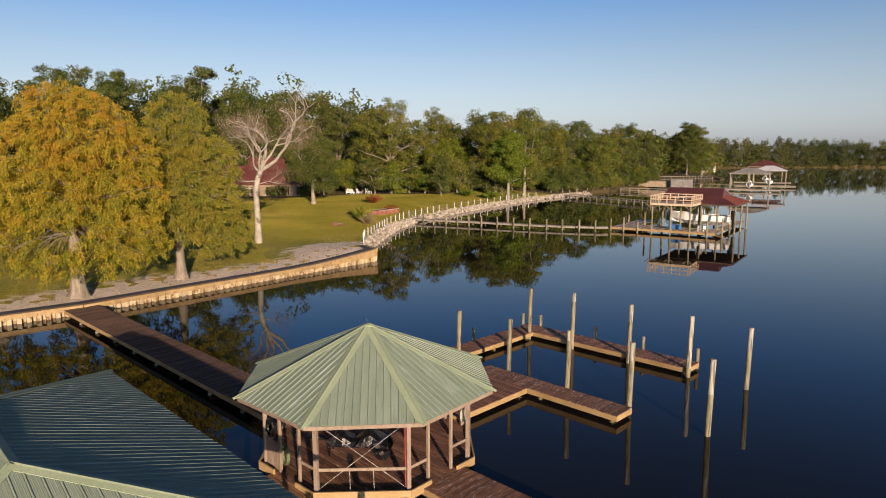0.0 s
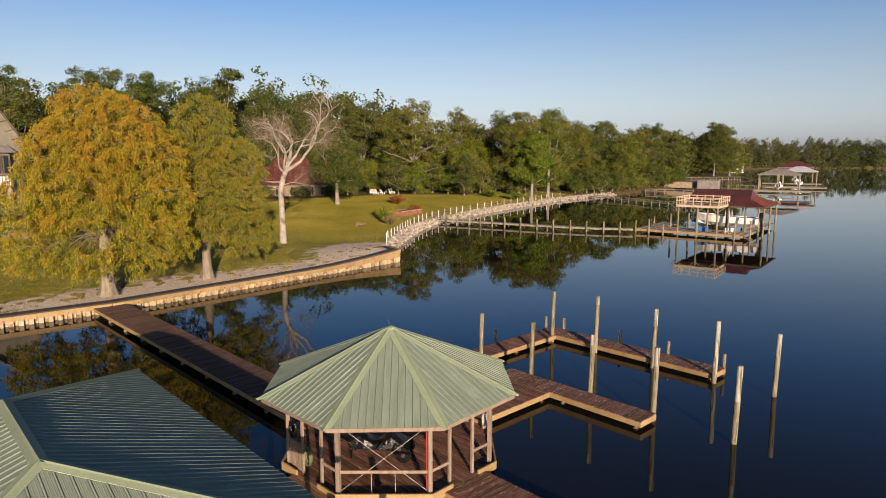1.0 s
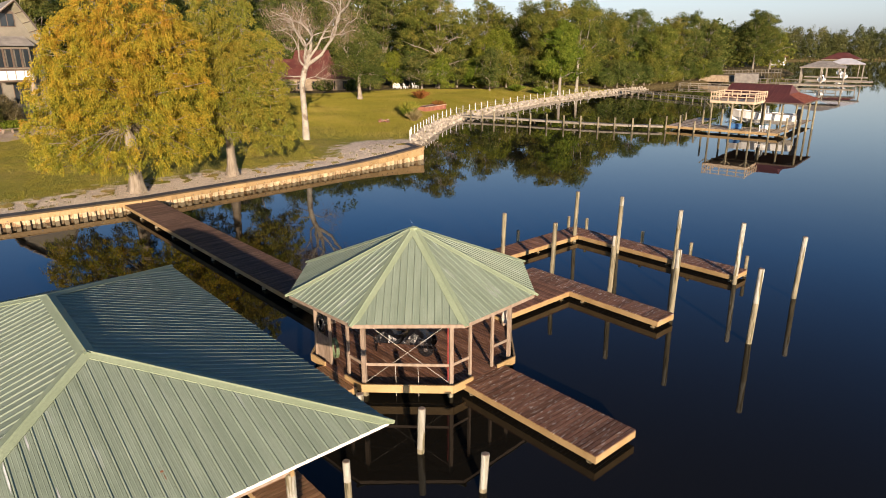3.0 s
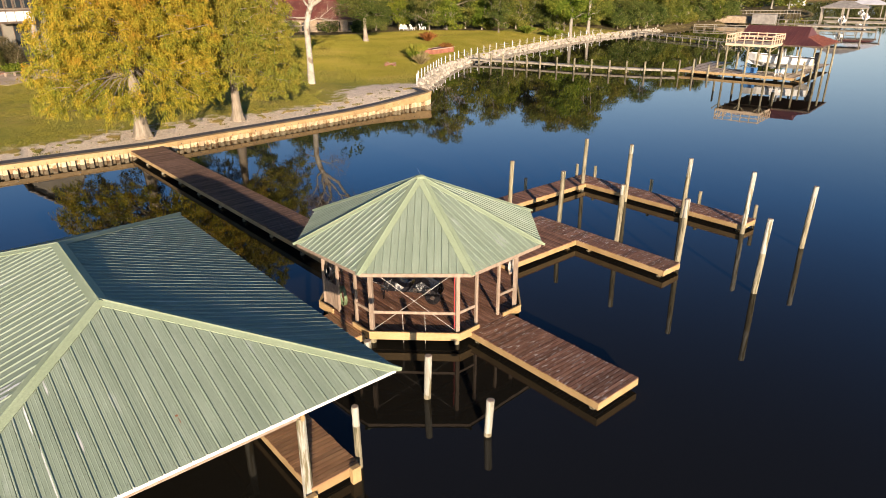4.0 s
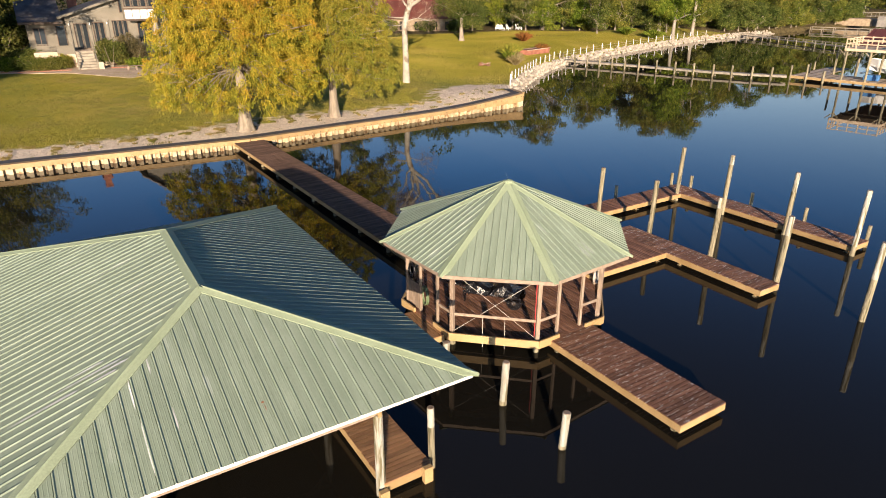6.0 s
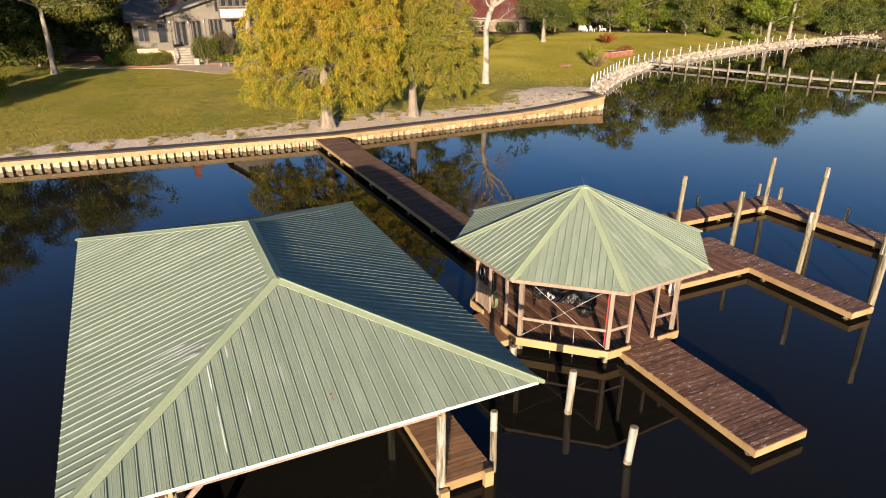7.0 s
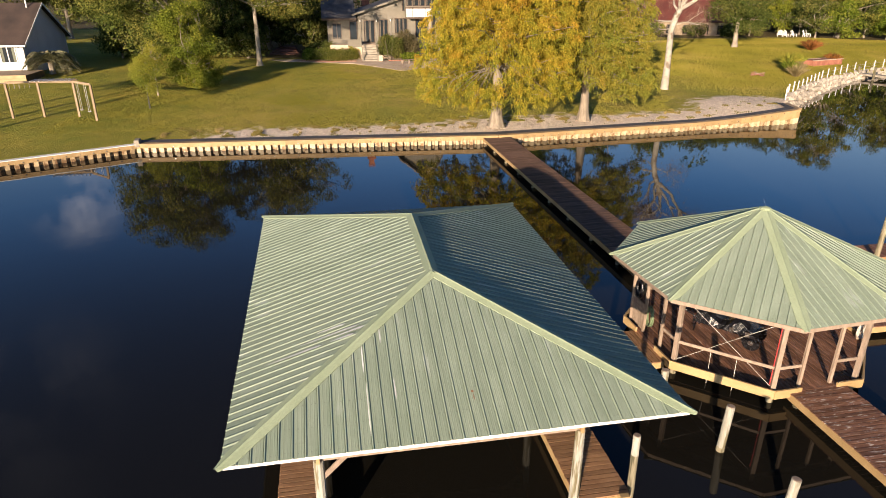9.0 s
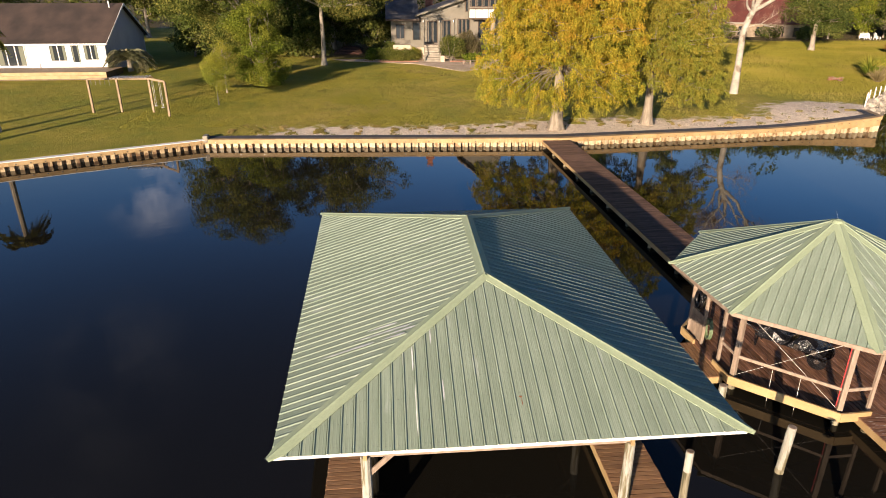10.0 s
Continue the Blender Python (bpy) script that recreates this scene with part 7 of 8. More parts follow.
def far_boathouse():
    th = thing("neighbour_boathouse", FAR, "two-level boathouse with a dark red metal roof and raw timber sundeck", "boathouse")
    # docks round the slip
    for x0, x1, y0, y1 in ((-6.4, 9.4, 0.15, 5.6), (-6.4, -3.2, 5.6, 15.0), (8.0, 9.6, 5.6, 22.0)):
        n = round((x1 - x0) / 0.3)
        for k in range(n):
            a = x0 + (x1 - x0) * k / n
            part("deck_board", Geo().box(a, a + (x1 - x0) / n - 0.015, y0, y1, 0.60, 0.65), M_RAWPINE if k % 4 else M_TANWOOD, th)
        part("fascia_board", Geo().box(x0, x1, y0 - 0.05, y0, 0.30, 0.63), M_PINE, th)
    for x, y, t in [(x, y, 4.6) for x in (0.1, 2.9, 5.7) for y in (0.3, 5.9)] + [(x, y, 4.4) for x in (-2.6, 1.5, 6.0, 8.4, 10.9) for y in (5.6, 15.2)] + [(10.9, 10.4, 4.4)]:
        part("post", Geo().tube([(x, y, -1), (x, y, t)], [0.16, 0.14], 8), M_PILE, th)
    for x, y, t in ((-6.3, 0.2, 2.0), (-4.2, 0.1, 2.3), (-2.0, 0.1, 1.6), (8.2, 0.1, 2.4), (9.7, 3, 2.6), (9.8, 8, 2.4), (9.8, 21.8, 2.6), (-5.6, 5.0, 2.0), (-6.4, 9.0, 2.0), (-3.4, 12, 1.9)):
        part("mooring_post", Geo().tube([(x, y, -1), (x, y, t)], [0.15, 0.13], 8), M_PILE, th)
    # sundeck
    for k in range(18):
        part("sundeck_board", Geo().box(-0.15 + 0.34 * k, 0.17 + 0.34 * k, 0.0, 6.2, 4.66, 4.72), M_RAWPINE, th)
    part("sundeck_beam", Geo().box(-0.15, 5.97, -0.08, 0.0, 4.4, 4.72).box(-0.15, 5.97, 6.2, 6.28, 4.4, 4.72).box(-0.23, -0.15, 0, 6.2, 4.4, 4.72).box(5.97, 6.05, 0, 6.2, 4.4, 4.72), M_RAWPINE, th)
    for (x0, y0), (x1, y1) in (((-0.1, 0), (5.9, 0)), ((5.9, 0), (5.9, 6.2)), ((5.9, 6.2), (-0.1, 6.2)), ((-0.1, 6.2), (-0.1, 0))):
        d = Vector((x1 - x0, y1 - y0))
        for z in (5.85, 5.3):
            part("handrail", Geo().beam((x0, y0, z), (x1, y1, z), 0.06, 0.12), M_RAWPINE, th)
        for k in range(5):
            c = Vector((x0, y0)) + d * k / 5
            part("rail_post", Geo().box(c.x - 0.06, c.x + 0.06, c.y - 0.06, c.y + 0.06, 4.7, 5.95), M_RAWPINE, th)
    for x in (0.1, 2.9, 5.7):
        for s in (-1, 1):
            part("knee_brace", Geo().beam((x, 0.3, 3.7), (x + 0.9 * s, 0.3, 4.5), 0.08, 0.12), M_PILE, th)
    # roof
    ez, rz = 4.5, 6.7
    a, b, c, d = (-0.4, 4.8, ez), (11.2, 4.8, ez), (11.2, 16.2, ez), (-0.4, 16.2, ez)
    r0, r1 = (-0.3, 10.5, rz), (8.2, 10.5, rz)
    h0, h1 = (8.6, 7.4, 5.5), (8.6, 13.6, 5.5)
    for name, q in (("front_slope", [a, b, h0, r1, r0]), ("rear_slope", [d, c, h1, r1, r0]), ("hip_slope", [b, c, h1, h0]), ("gablet", [h0, h1, r1]), ("gable_end", [a, d, r0])):
        part(name, Geo().slab(q, 0.1), M_SUNLITRED if name == "hip_slope" else M_REDROOF, th, "red metal slope coloured orange for the sun on it" if name == "hip_slope" else "dark red metal roofing")
    ribs = Geo()
    for k in range(19):
        x = -0.3 + 0.6 * k
        t = 1.0 if x < 8.2 else max(0.02, 0.45 * (1 - (x - 8.6) / 2.6))
        ribs.beam((x, 4.8, ez + 0.03), (x, 4.8 + 5.7 * t, ez + 2.2 * t + 0.03), 0.05, 0.05)
    for k in range(1, 18):
        y = 4.8 + 0.63 * k
        e = max(0.05, min(1.0, (y - 4.8) / 2.6, (16.2 - y) / 2.6))
        ribs.beam((11.2, y, ez + 0.03), (11.2 - 2.6 * e, y, ez + 1.0 * e + 0.03), 0.05, 0.05)
    part("standing_seam", ribs, M_REDROOF, th, kind="stuff")
    part("fascia", Geo().beam((-0.4, 4.78, ez - 0.1), (11.2, 4.78, ez - 0.1), 0.04, 0.2).beam((11.22, 4.8, ez - 0.1), (11.22, 16.2, ez - 0.1), 0.04, 0.2), M_TIMBER, th)
    # boat lift and storage
    part("lift_cradle", Geo().box(0.5, 0.8, 6.2, 14.5, 1.0, 1.2).box(4.8, 5.1, 6.2, 14.5, 1.0, 1.2), M_CHROME, th)


far_boathouse()


def motor_boat(m, length, beam, label):
    """A white open boat: hull of sections, cockpit, engine."""
    th = thing("motor_boat", m, label, "boat")
    g, n = Geo(), 9
    rings = []
    for k in range(n):
        t = k / (n - 1)
        w = beam / 2 * (1 - max(0, (t - 0.45) / 0.55) ** 2.2)
        x, sheer = length * (t - 0.5), 1.25 + 0.35 * t * t
        keel = 0.0 + 0.5 * max(0, t - 0.6) ** 2 * 5
        rings.append([(x, -w, sheer), (x, -w * 0.9, 0.55 + keel * 0.6), (x, 0, keel), (x, w * 0.9, 0.55 + keel * 0.6), (x, w, sheer)])
    verts = [v for r in rings for v in r]
    faces = [(i * 5 + j, i * 5 + j + 1, (i + 1) * 5 + j + 1, (i + 1) * 5 + j) for i in range(n - 1) for j in range(4)] + [(0, 1, 2, 3, 4)]
    g.add(verts, faces)
    part("hull", g, M_HULL, th, smooth=False)
    part("deck", Geo().add([(r[0][0], r[0][1] * 0.96, r[0][2] - 0.08) for r in rings] + [(r[4][0], r[4][1] * 0.96, r[4][2] - 0.08) for r in rings], [(i, i + 1, n + i + 1, n + i) for i in range(n - 1)]), M_WALLGREY, th)
    part("console", Geo().box(-0.6, 0.4, -0.5, 0.5, 1.2, 2.2, bevel=0.1), M_HULL, th)
    part("windscreen", Geo().box(0.38, 0.44, -0.5, 0.5, 2.2, 2.6), M_GLASS, th)
    part("outboard_engine", Geo().box(-length / 2 - 0.7, -length / 2, -0.35, 0.35, 0.7, 1.9, bevel=0.12).box(-length / 2 - 0.5, -length / 2 - 0.2, -0.12, 0.12, -0.3, 0.8), M_BLACK, th, "black outboard engine")
    return th


motor_boat(FAR @ pose(5.4, 8.0, 1.05, 0, 0, 180 + 4) @ Matrix.Diagonal((1, 1, 1.25, 1)), 8.8, 3.0, "white centre-console motor boat on a lift")
bar = Geo().box(-0.9, 0.9, -0.5, 0.5, 0, 0.75, bevel=0.06)
solid("dock_box", bar, M_BLUE, FAR @ pose(3.0, 2.6, 0.65, 0, 0, 5), "blue plastic storage box on the dock", "box")
for k in range(2):
    ch = thing("deck_chair", FAR @ pose(7.0 + 0.8 * k, 0.9, 0.65, 0, 0, 20), "small white folding chair on the dock", "chair", "folding chairs")
    part("seat", Geo().box(-0.25, 0.25, -0.25, 0.25, 0.40, 0.44), M_WHITE, ch)
    part("backrest", Geo().box(-0.25, 0.25, 0.22, 0.26, 0.44, 0.9), M_WHITE, ch)
    for x in (-0.22, 0.22):
        for y in (-0.22, 0.22):
            part("leg", Geo().box(x - 0.02, x + 0.02, y - 0.02, y + 0.02, 0, 0.4), M_WHITE, ch)


def distant_boathouse(x, y, turn, w, d, ez, rz, mat, label):
    th = thing("distant_boathouse", pose(x, y, 0, 0, 0, turn), label, "boathouse", "boathouses along the far shore")
    part("dock_deck", Geo().box(-w / 2 - 5, w / 2 + 3, -3, 1, 0.35, 0.8), M_GREYWOOD, th)
    for s in (-1, 1):
        for yy in (0.4, d / 2, d - 0.4):
            part("post", Geo().tube([(s * (w / 2 - 0.5), yy, -1), (s * (w / 2 - 0.5), yy, ez)], [0.2, 0.18], 7), M_GREYWOOD, th)
    part("post", Geo().tube([(0, 0.4, -1), (0, 0.4, ez)], [0.2, 0.18], 7), M_GREYWOOD, th)
    a, b, c, e, r0, r1 = (-w / 2, 0, ez), (w / 2, 0, ez), (w / 2, d, ez), (-w / 2, d, ez), (-w * 0.12, d / 2, rz), (w * 0.12, d / 2, rz)
    part("roof", Geo().slab([a, b, r1, r0], 0.12).slab([e, c, r1, r0], 0.12).slab([b, c, r1], 0.12).slab([a, e, r0], 0.12), mat, th)
    part("fascia", Geo().beam((-w / 2, -0.03, ez - 0.15), (w / 2, -0.03, ez - 0.15), 0.06, 0.2), M_GREYWOOD, th)
    motor_boat(pose(x, y, 0, 0, 0, turn) @ pose(0, d * 0.45, 1.3, 0, 0, 92), 7, 2.4, "white motor boat stored under a far boathouse")


distant_boathouse(104.0, 216, -28, 13, 10, 6.0, 7.9, M_GREYROOF, "open boathouse with a grey hip roof")
distant_boathouse(123, 240, -28, 12, 9, 6.4, 8.3, M_WALLGREY, "open boathouse with a pale grey metal roof")
distant_boathouse(139, 275, -28, 14, 10, 7.5, 10.0, M_REDROOF, "open boathouse with a dark red roof")

for x, y, turn, w, label in ((172, 420, 0, 15, "white lakeside house with a dark red roof"), (330, 716, -10, 16, "small distant pale house on the far shore"), (560, 728, -10, 18, "small distant pale house among far trees")):
    th = thing("lakeside_house", pose(x, y, 1.5, 0, 0, turn), label, "house")
    part("wall", Geo().box(-w / 2, w / 2, 0, 9, 0, 5), M_WALLWHITE, th)
    part("roof", Geo().slab([(-w / 2 - 1, -1, 4.8), (w / 2 + 1, -1, 4.8), (w / 3, 4.5, 8), (-w / 3, 4.5, 8)], 0.2).slab([(-w / 2 - 1, 10, 4.8), (w / 2 + 1, 10, 4.8), (w / 3, 4.5, 8), (-w / 3, 4.5, 8)], 0.2)
         .slab([(w / 2 + 1, -1, 4.8), (w / 2 + 1, 10, 4.8), (w / 3, 4.5, 8)], 0.2).slab([(-w / 2 - 1, -1, 4.8), (-w / 2 - 1, 10, 4.8), (-w / 3, 4.5, 8)], 0.2), M_REDROOF, th)
    for k in range(4):
        window(th, -w / 2 + 1.5 + k * w / 4.4, -w / 2 + 3.2 + k * w / 4.4, 1.2, 3.6, 0, M_WHITE, 2)

# stone landing, low sheds and railed piers between the wood and the far boathouses
solid("bulkhead_block", Geo().box(-4.5, 5.5, -2, 4, 0, 2.2, bevel=0.1), M_TANSTONE, pose(78, 236, 0.6, 0, 0, -30), "pale concrete landing block on the bank", "landing")
solid("landing_shed", Geo().box(-3.5, 3.5, -2, 2, 0, 3.0, bevel=0.06), M_GREYROOF, pose(86, 229, 0.6, 0, 0, -30), "low grey shed at the landing", "shed")


def railed_pier(p, q, z, label, rail=1.1):
    d = Vector(q) - Vector(p)
    th = thing("railed_pier", pose(p[0], p[1], 0, 0, 0, math.degrees(math.atan2(d.y, d.x))), label, "dock", "railed piers")
    part("deck", Geo().box(0, d.length, -0.8, 0.8, z - 0.15, z), M_GREYWOOD, th)
    n = round(d.length / 3)
    for k in range(n + 1):
        for s in (-0.85, 0.85):
            part("post", Geo().tube([(d.length * k / n, s, -1), (d.length * k / n, s, z + rail)], [0.11, 0.10], 6), M_GREYWOOD, th)
    for s in (-0.85, 0.85):
        part("handrail", Geo().beam((0, s, z + rail - 0.05), (d.length, s, z + rail - 0.05), 0.07, 0.09), M_GREYWOOD, th)


railed_pier((36, 184), (52, 150), 0.6, "low grey timber pier with a knee-high rail", 0.5)
railed_pier((60, 214), (88, 196), 0.7, "low grey timber pier with a knee-high rail", 0.6)
railed_pier((76, 246), (108, 214), 0.9, "grey railed timber pier at the landing")
railed_pier((80, 268), (118, 280), 2.2, "long grey railed walkway over reeds")


# ---- rock bank and white fence ----
def rock_bank():
    """Tumbled pale stones along the curved shore; the nearest stones are parts, the rest one heap."""
    th = thing("riprap_bank", Matrix(), "bank of tumbled pale riprap stones along the shore", "rocks", kind="structure")
    rng = random.Random(40)
    shapes = []
    for k in range(6):
        bm = bmesh.new()
        bmesh.ops.create_icosphere(bm, subdivisions=1, radius=0.5)
        for v in bm.verts:
            v.co *= rng.uniform(0.72, 1.2)
        me = bpy.data.meshes.new("stone")
        bm.to_mesh(me)
        bm.free()
        shapes.append(me)
    rest, count = Geo(), 0
    y = 72.6
    while y < 200:
        x0, wide = shore_x(y), bank_width(y)
        n = max(3, round(wide / 0.5))
        for j in range(n):
            d = wide * j / (n - 1)
            p = Vector((x0 - d + rng.uniform(-0.25, 0.3), y + rng.uniform(-0.35, 0.35), 0.02 + (0.92 if y < 100 else 0.66) * j / (n - 1) + rng.uniform(-0.1, 0.1)))
            m = Matrix.LocRotScale(p, Euler((rng.uniform(0, 6), rng.uniform(0, 6), rng.uniform(0, 6))), Vector((rng.uniform(0.6, 1.25), rng.uniform(0.55, 1.1), rng.uniform(0.5, 0.9))) * (0.9 if y < 105 else 0.85))
            me = rng.choice(shapes)
            if count < 300:
                part("stone", me, M_ROCK, th, at=m)
            else:
                rest.add([tuple(v.co) for v in me.vertices], [tuple(f.vertices) for f in me.polygons], m)
            count += 1
        y += 0.5
    part("stone_heap", rest, M_ROCK, th, kind="stuff")


rock_bank()


def picket_posts():
    th = thing("post_fence", Matrix(), "row of white posts with thin lines above the rock bank", "fence")
    pts, y = [], 78.5
    while y < 176:
        x = shore_x(y) - bank_width(y) - 0.35
        pts.append((x, y, ground_z(x, y) - 0.1))
        y += 2.15 if y < 100 else (2.7 if y < 125 else 3.2)
    g = Geo().tube([(0, 0, -0.3), (0, 0, 1.22), (0, 0, 1.26)], [0.055, 0.055, 0.035], 8).mesh("post")
    for p in pts:
        part("post", g, M_WHITE, th, at=pose(*p))
    for z in (0.45, 0.85):
        for p, q in zip(pts, pts[1:]):
            part("line", Geo().tube([(p[0], p[1], p[2] + z), (q[0], q[1], q[2] + z)], [0.012, 0.012], 4), M_ROPE, th)


picket_posts()

# ---- small garden things by the rock bank ----
planter = thing("raised_planter", pose(-10.6, 115.0, ground_z(-10.6, 115.0) - 0.1, 0, 0, 62), "raised brick garden bed by the shore", "planter")
part("box", Geo().box(-3.4, 3.4, -0.9, 0.9, 0, 0.8, bevel=0.03), M_BRICK, planter)
part("rim", Geo().box(-3.5, 3.5, -1.05, -0.85, 0.8, 0.88).box(-3.5, 3.5, 0.85, 1.05, 0.8, 0.88), M_STONE, planter)
part("soil", Geo().box(-3.3, 3.3, -0.85, 0.85, 0.7, 0.84), M_BRICK, planter, "reddish mulch")


def spiky(name, x, y, h, r, leaf, n, label, seed, width=0.12):
    """A tussock of long blades that spring from one root."""
    rng = np.random.default_rng(seed)
    th = thing(name, pose(x, y, ground_z(x, y) - 0.05), label, "plant")
    a = rng.uniform(0, 2 * np.pi, n)
    out = rng.uniform(0.2, 1.0, n)[:, None] * np.stack([np.cos(a), np.sin(a), np.zeros(n)], 1) * r
    tip = out + np.array([0, 0, 1.0]) * (h * rng.uniform(0.6, 1.0, n)[:, None]) * (1 - 0.35 * np.linalg.norm(out, axis=1)[:, None] / r)
    base = out * 0.15
    side = np.cross(tip - base, rng.normal(size=(n, 3)))
    side /= np.linalg.norm(side, axis=1)[:, None]
    mid = base * 0.45 + tip * 0.55 + np.array([0, 0, 0.12 * h])
    q = np.stack([base, mid + side * width / 2, tip, mid - side * width / 2], 1)
    part("foliage", quads("foliage", q, leaf), leaf, th)
    part("root", Geo().tube([(0, 0, -0.1), (0, 0, 0.2)], [0.2, 0.12], 7), M_BARK, th)


spiky("agave_plant", -13.9, 106.0, 2.6, 2.0, L_CYP2, 260, "large spiky yellow-green agave clump", 51)
spiky("agave_plant", -13.2, 101.5, 2.2, 1.6, L_BRIGHT, 200, "spiky green yucca clump", 52)
spiky("ornamental_grass", -11.8, 98.5, 2.0, 1.8, L_DRY, 500, "dry tan tuft of ornamental grass", 53, 0.05)
spiky("ornamental_grass", -12.4, 103.8, 1.8, 1.6, L_DRY, 400, "dry tan tuft of ornamental grass", 54, 0.05)
spiky("sago_palm", -14.3, 131.0, 2.2, 2.2, L_RUST, 300, "rusty orange palm-like shrub", 55, 0.2)
spiky("agave_plant", -13.4, 108.2, 2.4, 1.9, L_CYP2, 240, "spiky yellow-green clump beside the raised bed", 59)
spiky("sago_palm", -9.6, 117.6, 1.9, 1.7, L_RUST, 260, "rusty orange palm-like shrub in the raised bed", 60, 0.2)
spiky("fern_clump", 6.0, 158.0, 2.2, 2.6, L_BRIGHT, 400, "bright green palmetto clump under the trees", 56, 0.25)
spiky("fern_clump", 12.0, 157.0, 2.4, 3.0, L_BRIGHT, 420, "bright green palmetto clump under the trees", 57, 0.25)
spiky("fern_clump", -3.0, 162.0, 2.2, 3.0, L_MID, 380, "green palmetto clump under the trees", 58, 0.25)


def adirondack(x, y, turn):
    th = thing("garden_chair", pose(x, y, ground_z(x, y), 0, 0, turn), "white painted slatted garden chair on the grass", "chair", "white garden chairs")
    for k in range(5):
        part("back_slat", Geo().beam((-0.32 + 0.16 * k, 0.25, 0.35), (-0.36 + 0.18 * k, 0.65, 1.25 + 0.1 * (2 - abs(k - 2))), 0.12, 0.03), M_WHITE, th)
    for k in range(4):
        part("seat_slat", Geo().beam((-0.35, -0.35 + 0.17 * k, 0.42 - 0.03 * k), (0.35, -0.35 + 0.17 * k, 0.42 - 0.03 * k), 0.13, 0.03), M_WHITE, th)
    for s in (-0.42, 0.42):
        part("armrest", Geo().box(s - 0.08, s + 0.08, -0.45, 0.4, 0.62, 0.66), M_WHITE, th)
        part("leg", Geo().box(s - 0.04, s + 0.04, -0.42, -0.32, 0, 0.62).box(s - 0.04, s + 0.04, 0.3, 0.4, 0, 0.62), M_WHITE, th)


for x, y, t in ((-23.6, 158.0, 190), (-22.4, 157.2, 165), (-21.0, 158.2, 140), (-19.0, 160.0, 120), (-18.6, 161.2, 100)):
    adirondack(x, y, t)
pit = thing("fire_pit", pose(-15.8, 94.2, ground_z(-15.8, 94.2), 0, 0, 0), "low heap of rusty brushwood on the lawn", "brushwood")
pr = random.Random(3)
for k in range(26):
    a, b = pr.uniform(0, 6.28), pr.uniform(0, 3.1)
    part("stick", Geo().tube([(math.cos(a) * 0.9, math.sin(a) * 0.6, 0.05 + 0.2 * pr.random()), (math.cos(a + b) * 0.9, math.sin(a + b) * 0.6, 0.3 + 0.3 * pr.random())], [0.04, 0.02], 5), M_BRICK if k % 2 else M_POST, pit)


# ---- play frame, palms ----
def play_frame():
    th = thing("swing_frame", DOCK, "timber swing frame with monkey bars on the lawn", "swing")
    z = 1.3
    tops = [(-28.6, 64.5), (-26.0, 64.7), (-22.9, 64.4), (-20.7, 62.1)]
    for k, (u, v) in enumerate(tops):
        part("post", Geo().box(u - 0.09, u + 0.09, v - 0.09, v + 0.09, z - 0.2, z + 2.95, bevel=0.01), M_TANWOOD, th)
    for (a, b), (c, d) in zip(tops, tops[1:]):
        part("top_beam", Geo().beam((a, b, z + 3.0), (c, d, z + 3.0), 0.10, 0.2, bevel=0.01), M_TANWOOD, th)
    for k in range(10):
        u = -26.3 + k * 0.36
        part("pergola_slat", Geo().box(u - 0.04, u + 0.04, 64.0, 65.6, z + 3.1, z + 3.16), M_WALLGREY, th)
    part("side_beam", Geo().beam((-26.4, 65.4, z + 3.03), (-22.8, 65.4, z + 3.03), 0.08, 0.14), M_TANWOOD, th)
    for k in range(5):
        u = -28.3 + k * 0.42
        part("trapeze", Geo().tube([(u, 64.5, z + 2.9), (u, 64.5, z + 2.45)], [0.015, 0.015], 5), M_ROPE, th)
    a, b = Vector((-22.9, 64.4)), Vector((-20.7, 62.1))
    for k in range(2):
        for e in (0.2, 0.38):
            c = a.lerp(b, 0.08 + k * 0.44 + e * 0.5)
            part("chain", Geo().tube([(c.x, c.y, z + 2.9), (c.x, c.y, z + 0.5)], [0.015, 0.015], 5), M_ROPE, th)
        p, q = a.lerp(b, 0.08 + k * 0.44 + 0.09), a.lerp(b, 0.08 + k * 0.44 + 0.2)
        part("swing_seat", Geo().beam((p.x, p.y, z + 0.5), (q.x, q.y, z + 0.5), 0.2, 0.04), M_ROPE, th)


play_frame()


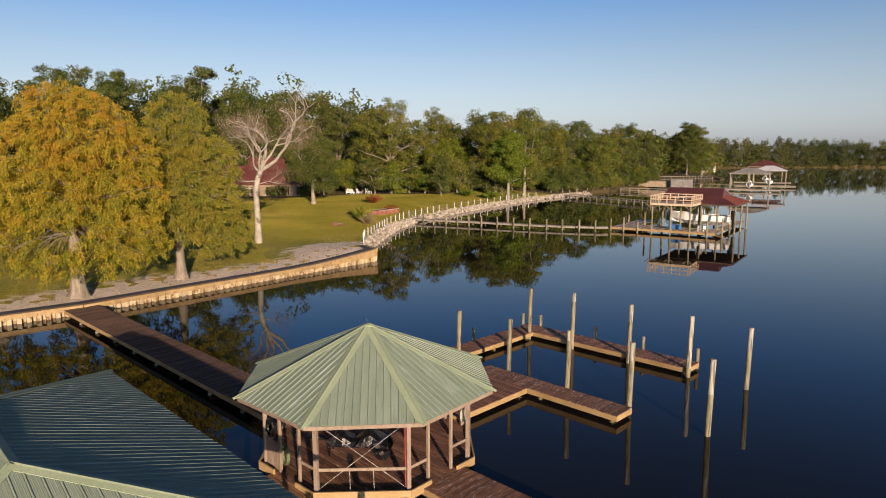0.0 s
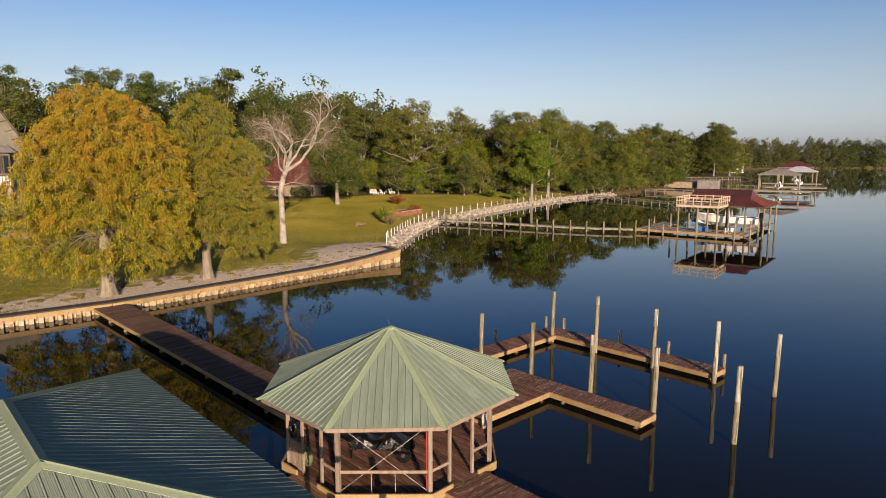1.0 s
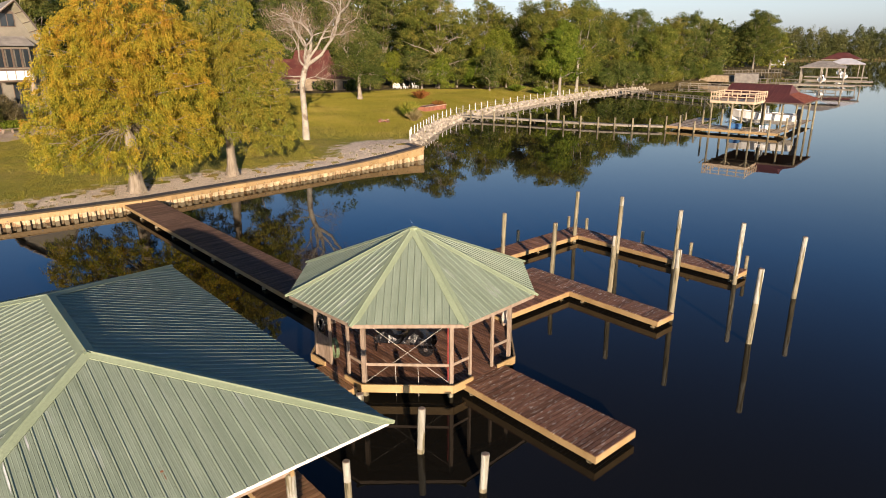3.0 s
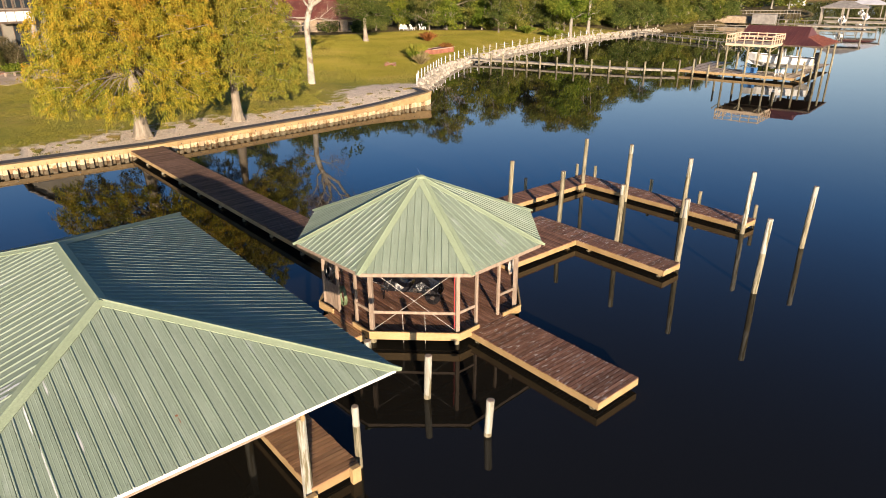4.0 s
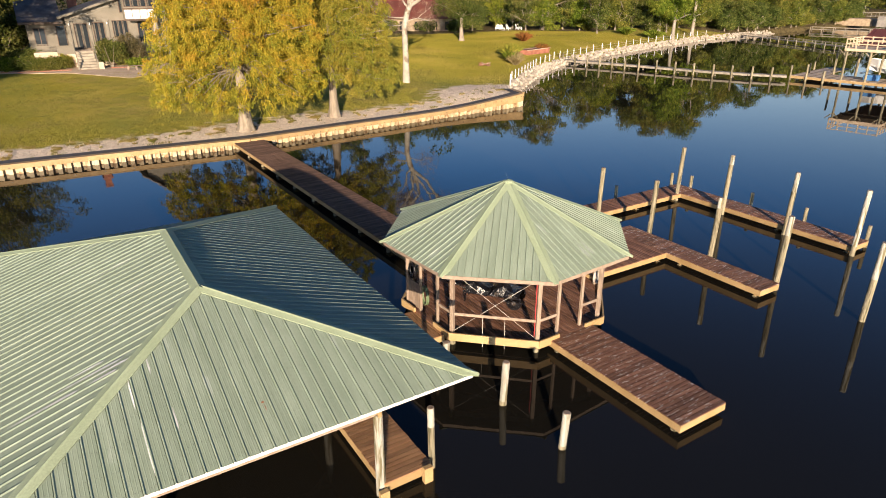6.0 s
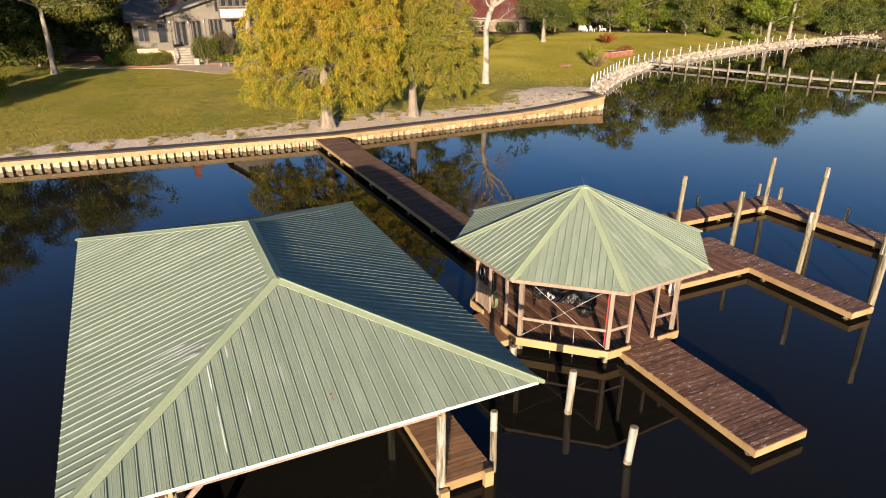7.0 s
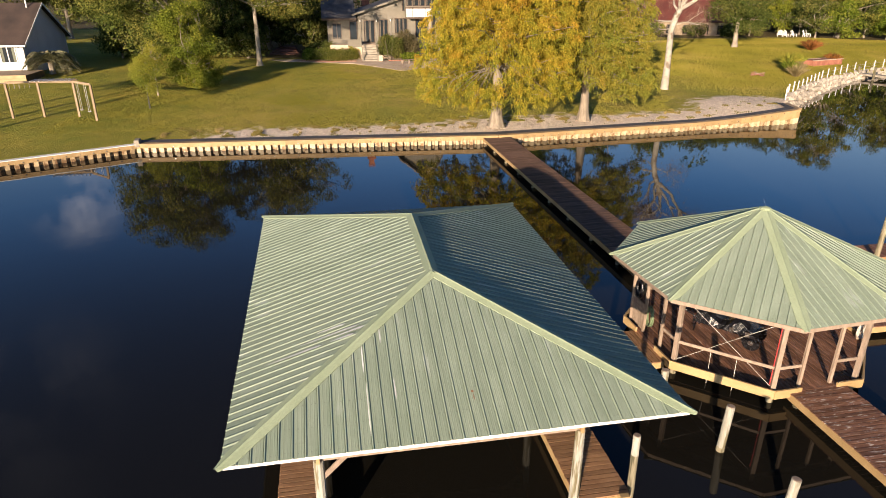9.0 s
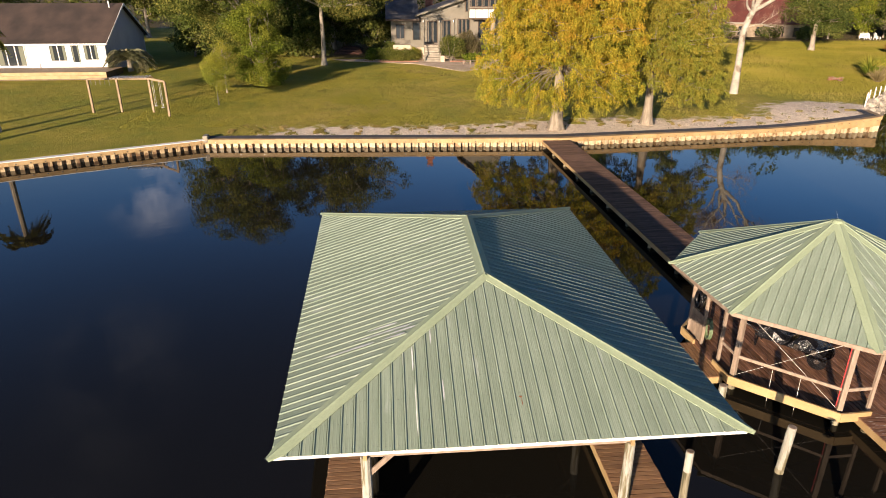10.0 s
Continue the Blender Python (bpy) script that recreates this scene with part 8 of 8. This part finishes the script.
def palm(x, y, h, r, n, label, seed, leaf=None, trunk_r=0.2):
    """Arching fronds, each a row of leaflets along a bent rib, on a ringed trunk."""
    rng = np.random.default_rng(seed)
    th = thing("palm_tree", pose(x, y, ground_z(x, y) - 0.1), label, "tree")
    part("trunk", Geo().tube([(0, 0, -0.2), (0.05, 0, h * 0.4), (0, 0, h)], [trunk_r * 1.3, trunk_r, trunk_r * 0.9], 9), M_BARK, th)
    allq = []
    for k in range(n):
        a, up = rng.uniform(0, 2 * np.pi), rng.uniform(0.0, 1.45)
        t = np.linspace(0.08, 1, 26)
        rad, z = r * t * np.cos(up * 0.6), r * (np.sin(up) * t * 0.95 - 0.8 * t ** 2.4)
        rib = np.stack([np.cos(a) * rad, np.sin(a) * rad, h + z], 1)
        side = np.array([-np.sin(a), np.cos(a), 0])
        fwd = np.array([np.cos(a), np.sin(a), 0])
        for s in (-1, 1):
            ln = (0.28 * r * np.sin(np.pi * np.clip(t, 0.1, 0.95)))[:, None]
            tip = rib + (side * s * 0.85 + fwd * 0.45 + np.array([0, 0, -0.35])) * ln
            w = fwd * 0.08 + np.array([0, 0, 0.03])
            allq.append(np.stack([rib - w, rib + w, tip + w * 0.2, tip - w * 0.2], 1))
    leaf = leaf or L_PALM
    part("fronds", quads("fronds", np.concatenate(allq), leaf), leaf, th)


palm(-89.6, 39.6, 1.7, 3.7, 64, "squat grey-green palm at the corner of the deck", 61, None, 0.35)
palm(-59.5, 8.0, 8.6, 2.4, 34, "tall slender cabbage palm near the seawall", 63, L_MID, 0.24)
palm(-64.6, 16.3, 8.3, 2.5, 40, "cabbage palm on the lawn near the seawall", 65, L_MID, 0.24)
palm(-63.5, 1.0, 9.0, 2.6, 34, "tall slender cabbage palm on the lawn", 62, L_MID, 0.24)


# ---- things in the gazebo ----
def covered_cart():
    """A dark tarpaulin-draped cart with two wheels, a bent handle and bright clamps."""
    m = at_dock(GU - 0.85, GV - 0.45, D_TOP, -50)
    th = thing("covered_cart", m, "black tarpaulin-covered hand cart with two wheels", "cart")
    rng = random.Random(8)
    g = Geo()
    cols, rows = 14, 6
    verts = []
    for i in range(cols):
        for j in range(rows):
            x = -1.1 + 2.2 * i / (cols - 1)
            a = math.pi * j / (rows - 1)
            h = 0.35 + 0.22 * math.sin(i * 0.9) + rng.uniform(-0.06, 0.06)
            verts.append((x, -0.5 * math.cos(a) + rng.uniform(-0.05, 0.05), 0.5 + h * math.sin(a) * 1.1 + rng.uniform(-0.05, 0.05)))
    g.add(verts, [(i * rows + j, (i + 1) * rows + j, (i + 1) * rows + j + 1, i * rows + j + 1) for i in range(cols - 1) for j in range(rows - 1)])
    part("tarpaulin", g, M_BLACK, th, "crumpled black tarpaulin")
    for s in (-0.45, 0.45):
        w = part("wheel", Geo().tube([(0.9, s - 0.05, 0.3), (0.9, s + 0.05, 0.3)], [0.3, 0.3], 20), M_BLACK, th, "black rubber wheel")
        part("hub", Geo().tube([(0.9, s - 0.07, 0.3), (0.9, s + 0.07, 0.3)], [0.09, 0.09], 12), M_CHROME, w)
        part("handle", Geo().tube([(-1.0, s, 0.6), (-1.6, s, 0.85), (-1.75, s * 0.8, 1.15)], [0.025, 0.025, 0.03], 7), M_BLACK, th)
    part("axle", Geo().tube([(0.9, -0.45, 0.3), (0.9, 0.45, 0.3)], [0.03, 0.03], 7), M_CHROME, th)
    part("chassis", Geo().beam((-1.2, -0.35, 0.45), (1.1, -0.35, 0.45), 0.06, 0.08).beam((-1.2, 0.35, 0.45), (1.1, 0.35, 0.45), 0.06, 0.08), M_BLACK, th)
    for x in (0.2, 0.75):
        part("clamp", Geo().box(x - 0.08, x + 0.08, -0.56, -0.5, 0.5, 0.7, bevel=0.01), M_CHROME, th, "bright metal clamp")
    part("prop", Geo().beam((-1.1, -0.3, 0.45), (-1.15, -0.3, 0.0), 0.05, 0.05).beam((-1.1, 0.3, 0.45), (-1.15, 0.3, 0.0), 0.05, 0.05), M_BLACK, th)


covered_cart()


def coil(name, u, v, z, turn, r, turns, mat, label, thick):
    """Loops of hose or rope hung on a post."""
    pts = []
    for k in range(turns * 16 + 1):
        a = k * 2 * math.pi / 16
        rr = r * (1 + 0.05 * math.sin(k * 0.7))
        pts.append((rr * math.cos(a), 0.012 * k / 16 * turns * 0.4, rr * math.sin(a) * 1.25))
    solid(name, Geo().tube(pts, [thick] * len(pts), 6), mat, at_dock(u, v, z, turn), label, "hose")


wp = Vector(G_POSTS[4]).lerp(Vector(G_POSTS[5]), 0.33)
coil("hose_coil", wp.x + 0.16, wp.y - 0.1, 1.15, 80, 0.30, 5, M_HOSE, "coiled green garden hose hung on the gazebo post", 0.02)
coil("rope_coil", wp.x - 0.05, wp.y + 0.55, 2.0, 85, 0.26, 4, M_BLACK, "coiled black rope hung on the gazebo post", 0.03)
ep = Vector(G_POSTS[7]).lerp(Vector(G_POSTS[0]), 0.2)
coil("rope_coil", ep.x - 0.12, ep.y, 2.0, 20, 0.22, 4, M_ROPE, "coiled pale rope hung inside the gazebo", 0.03)
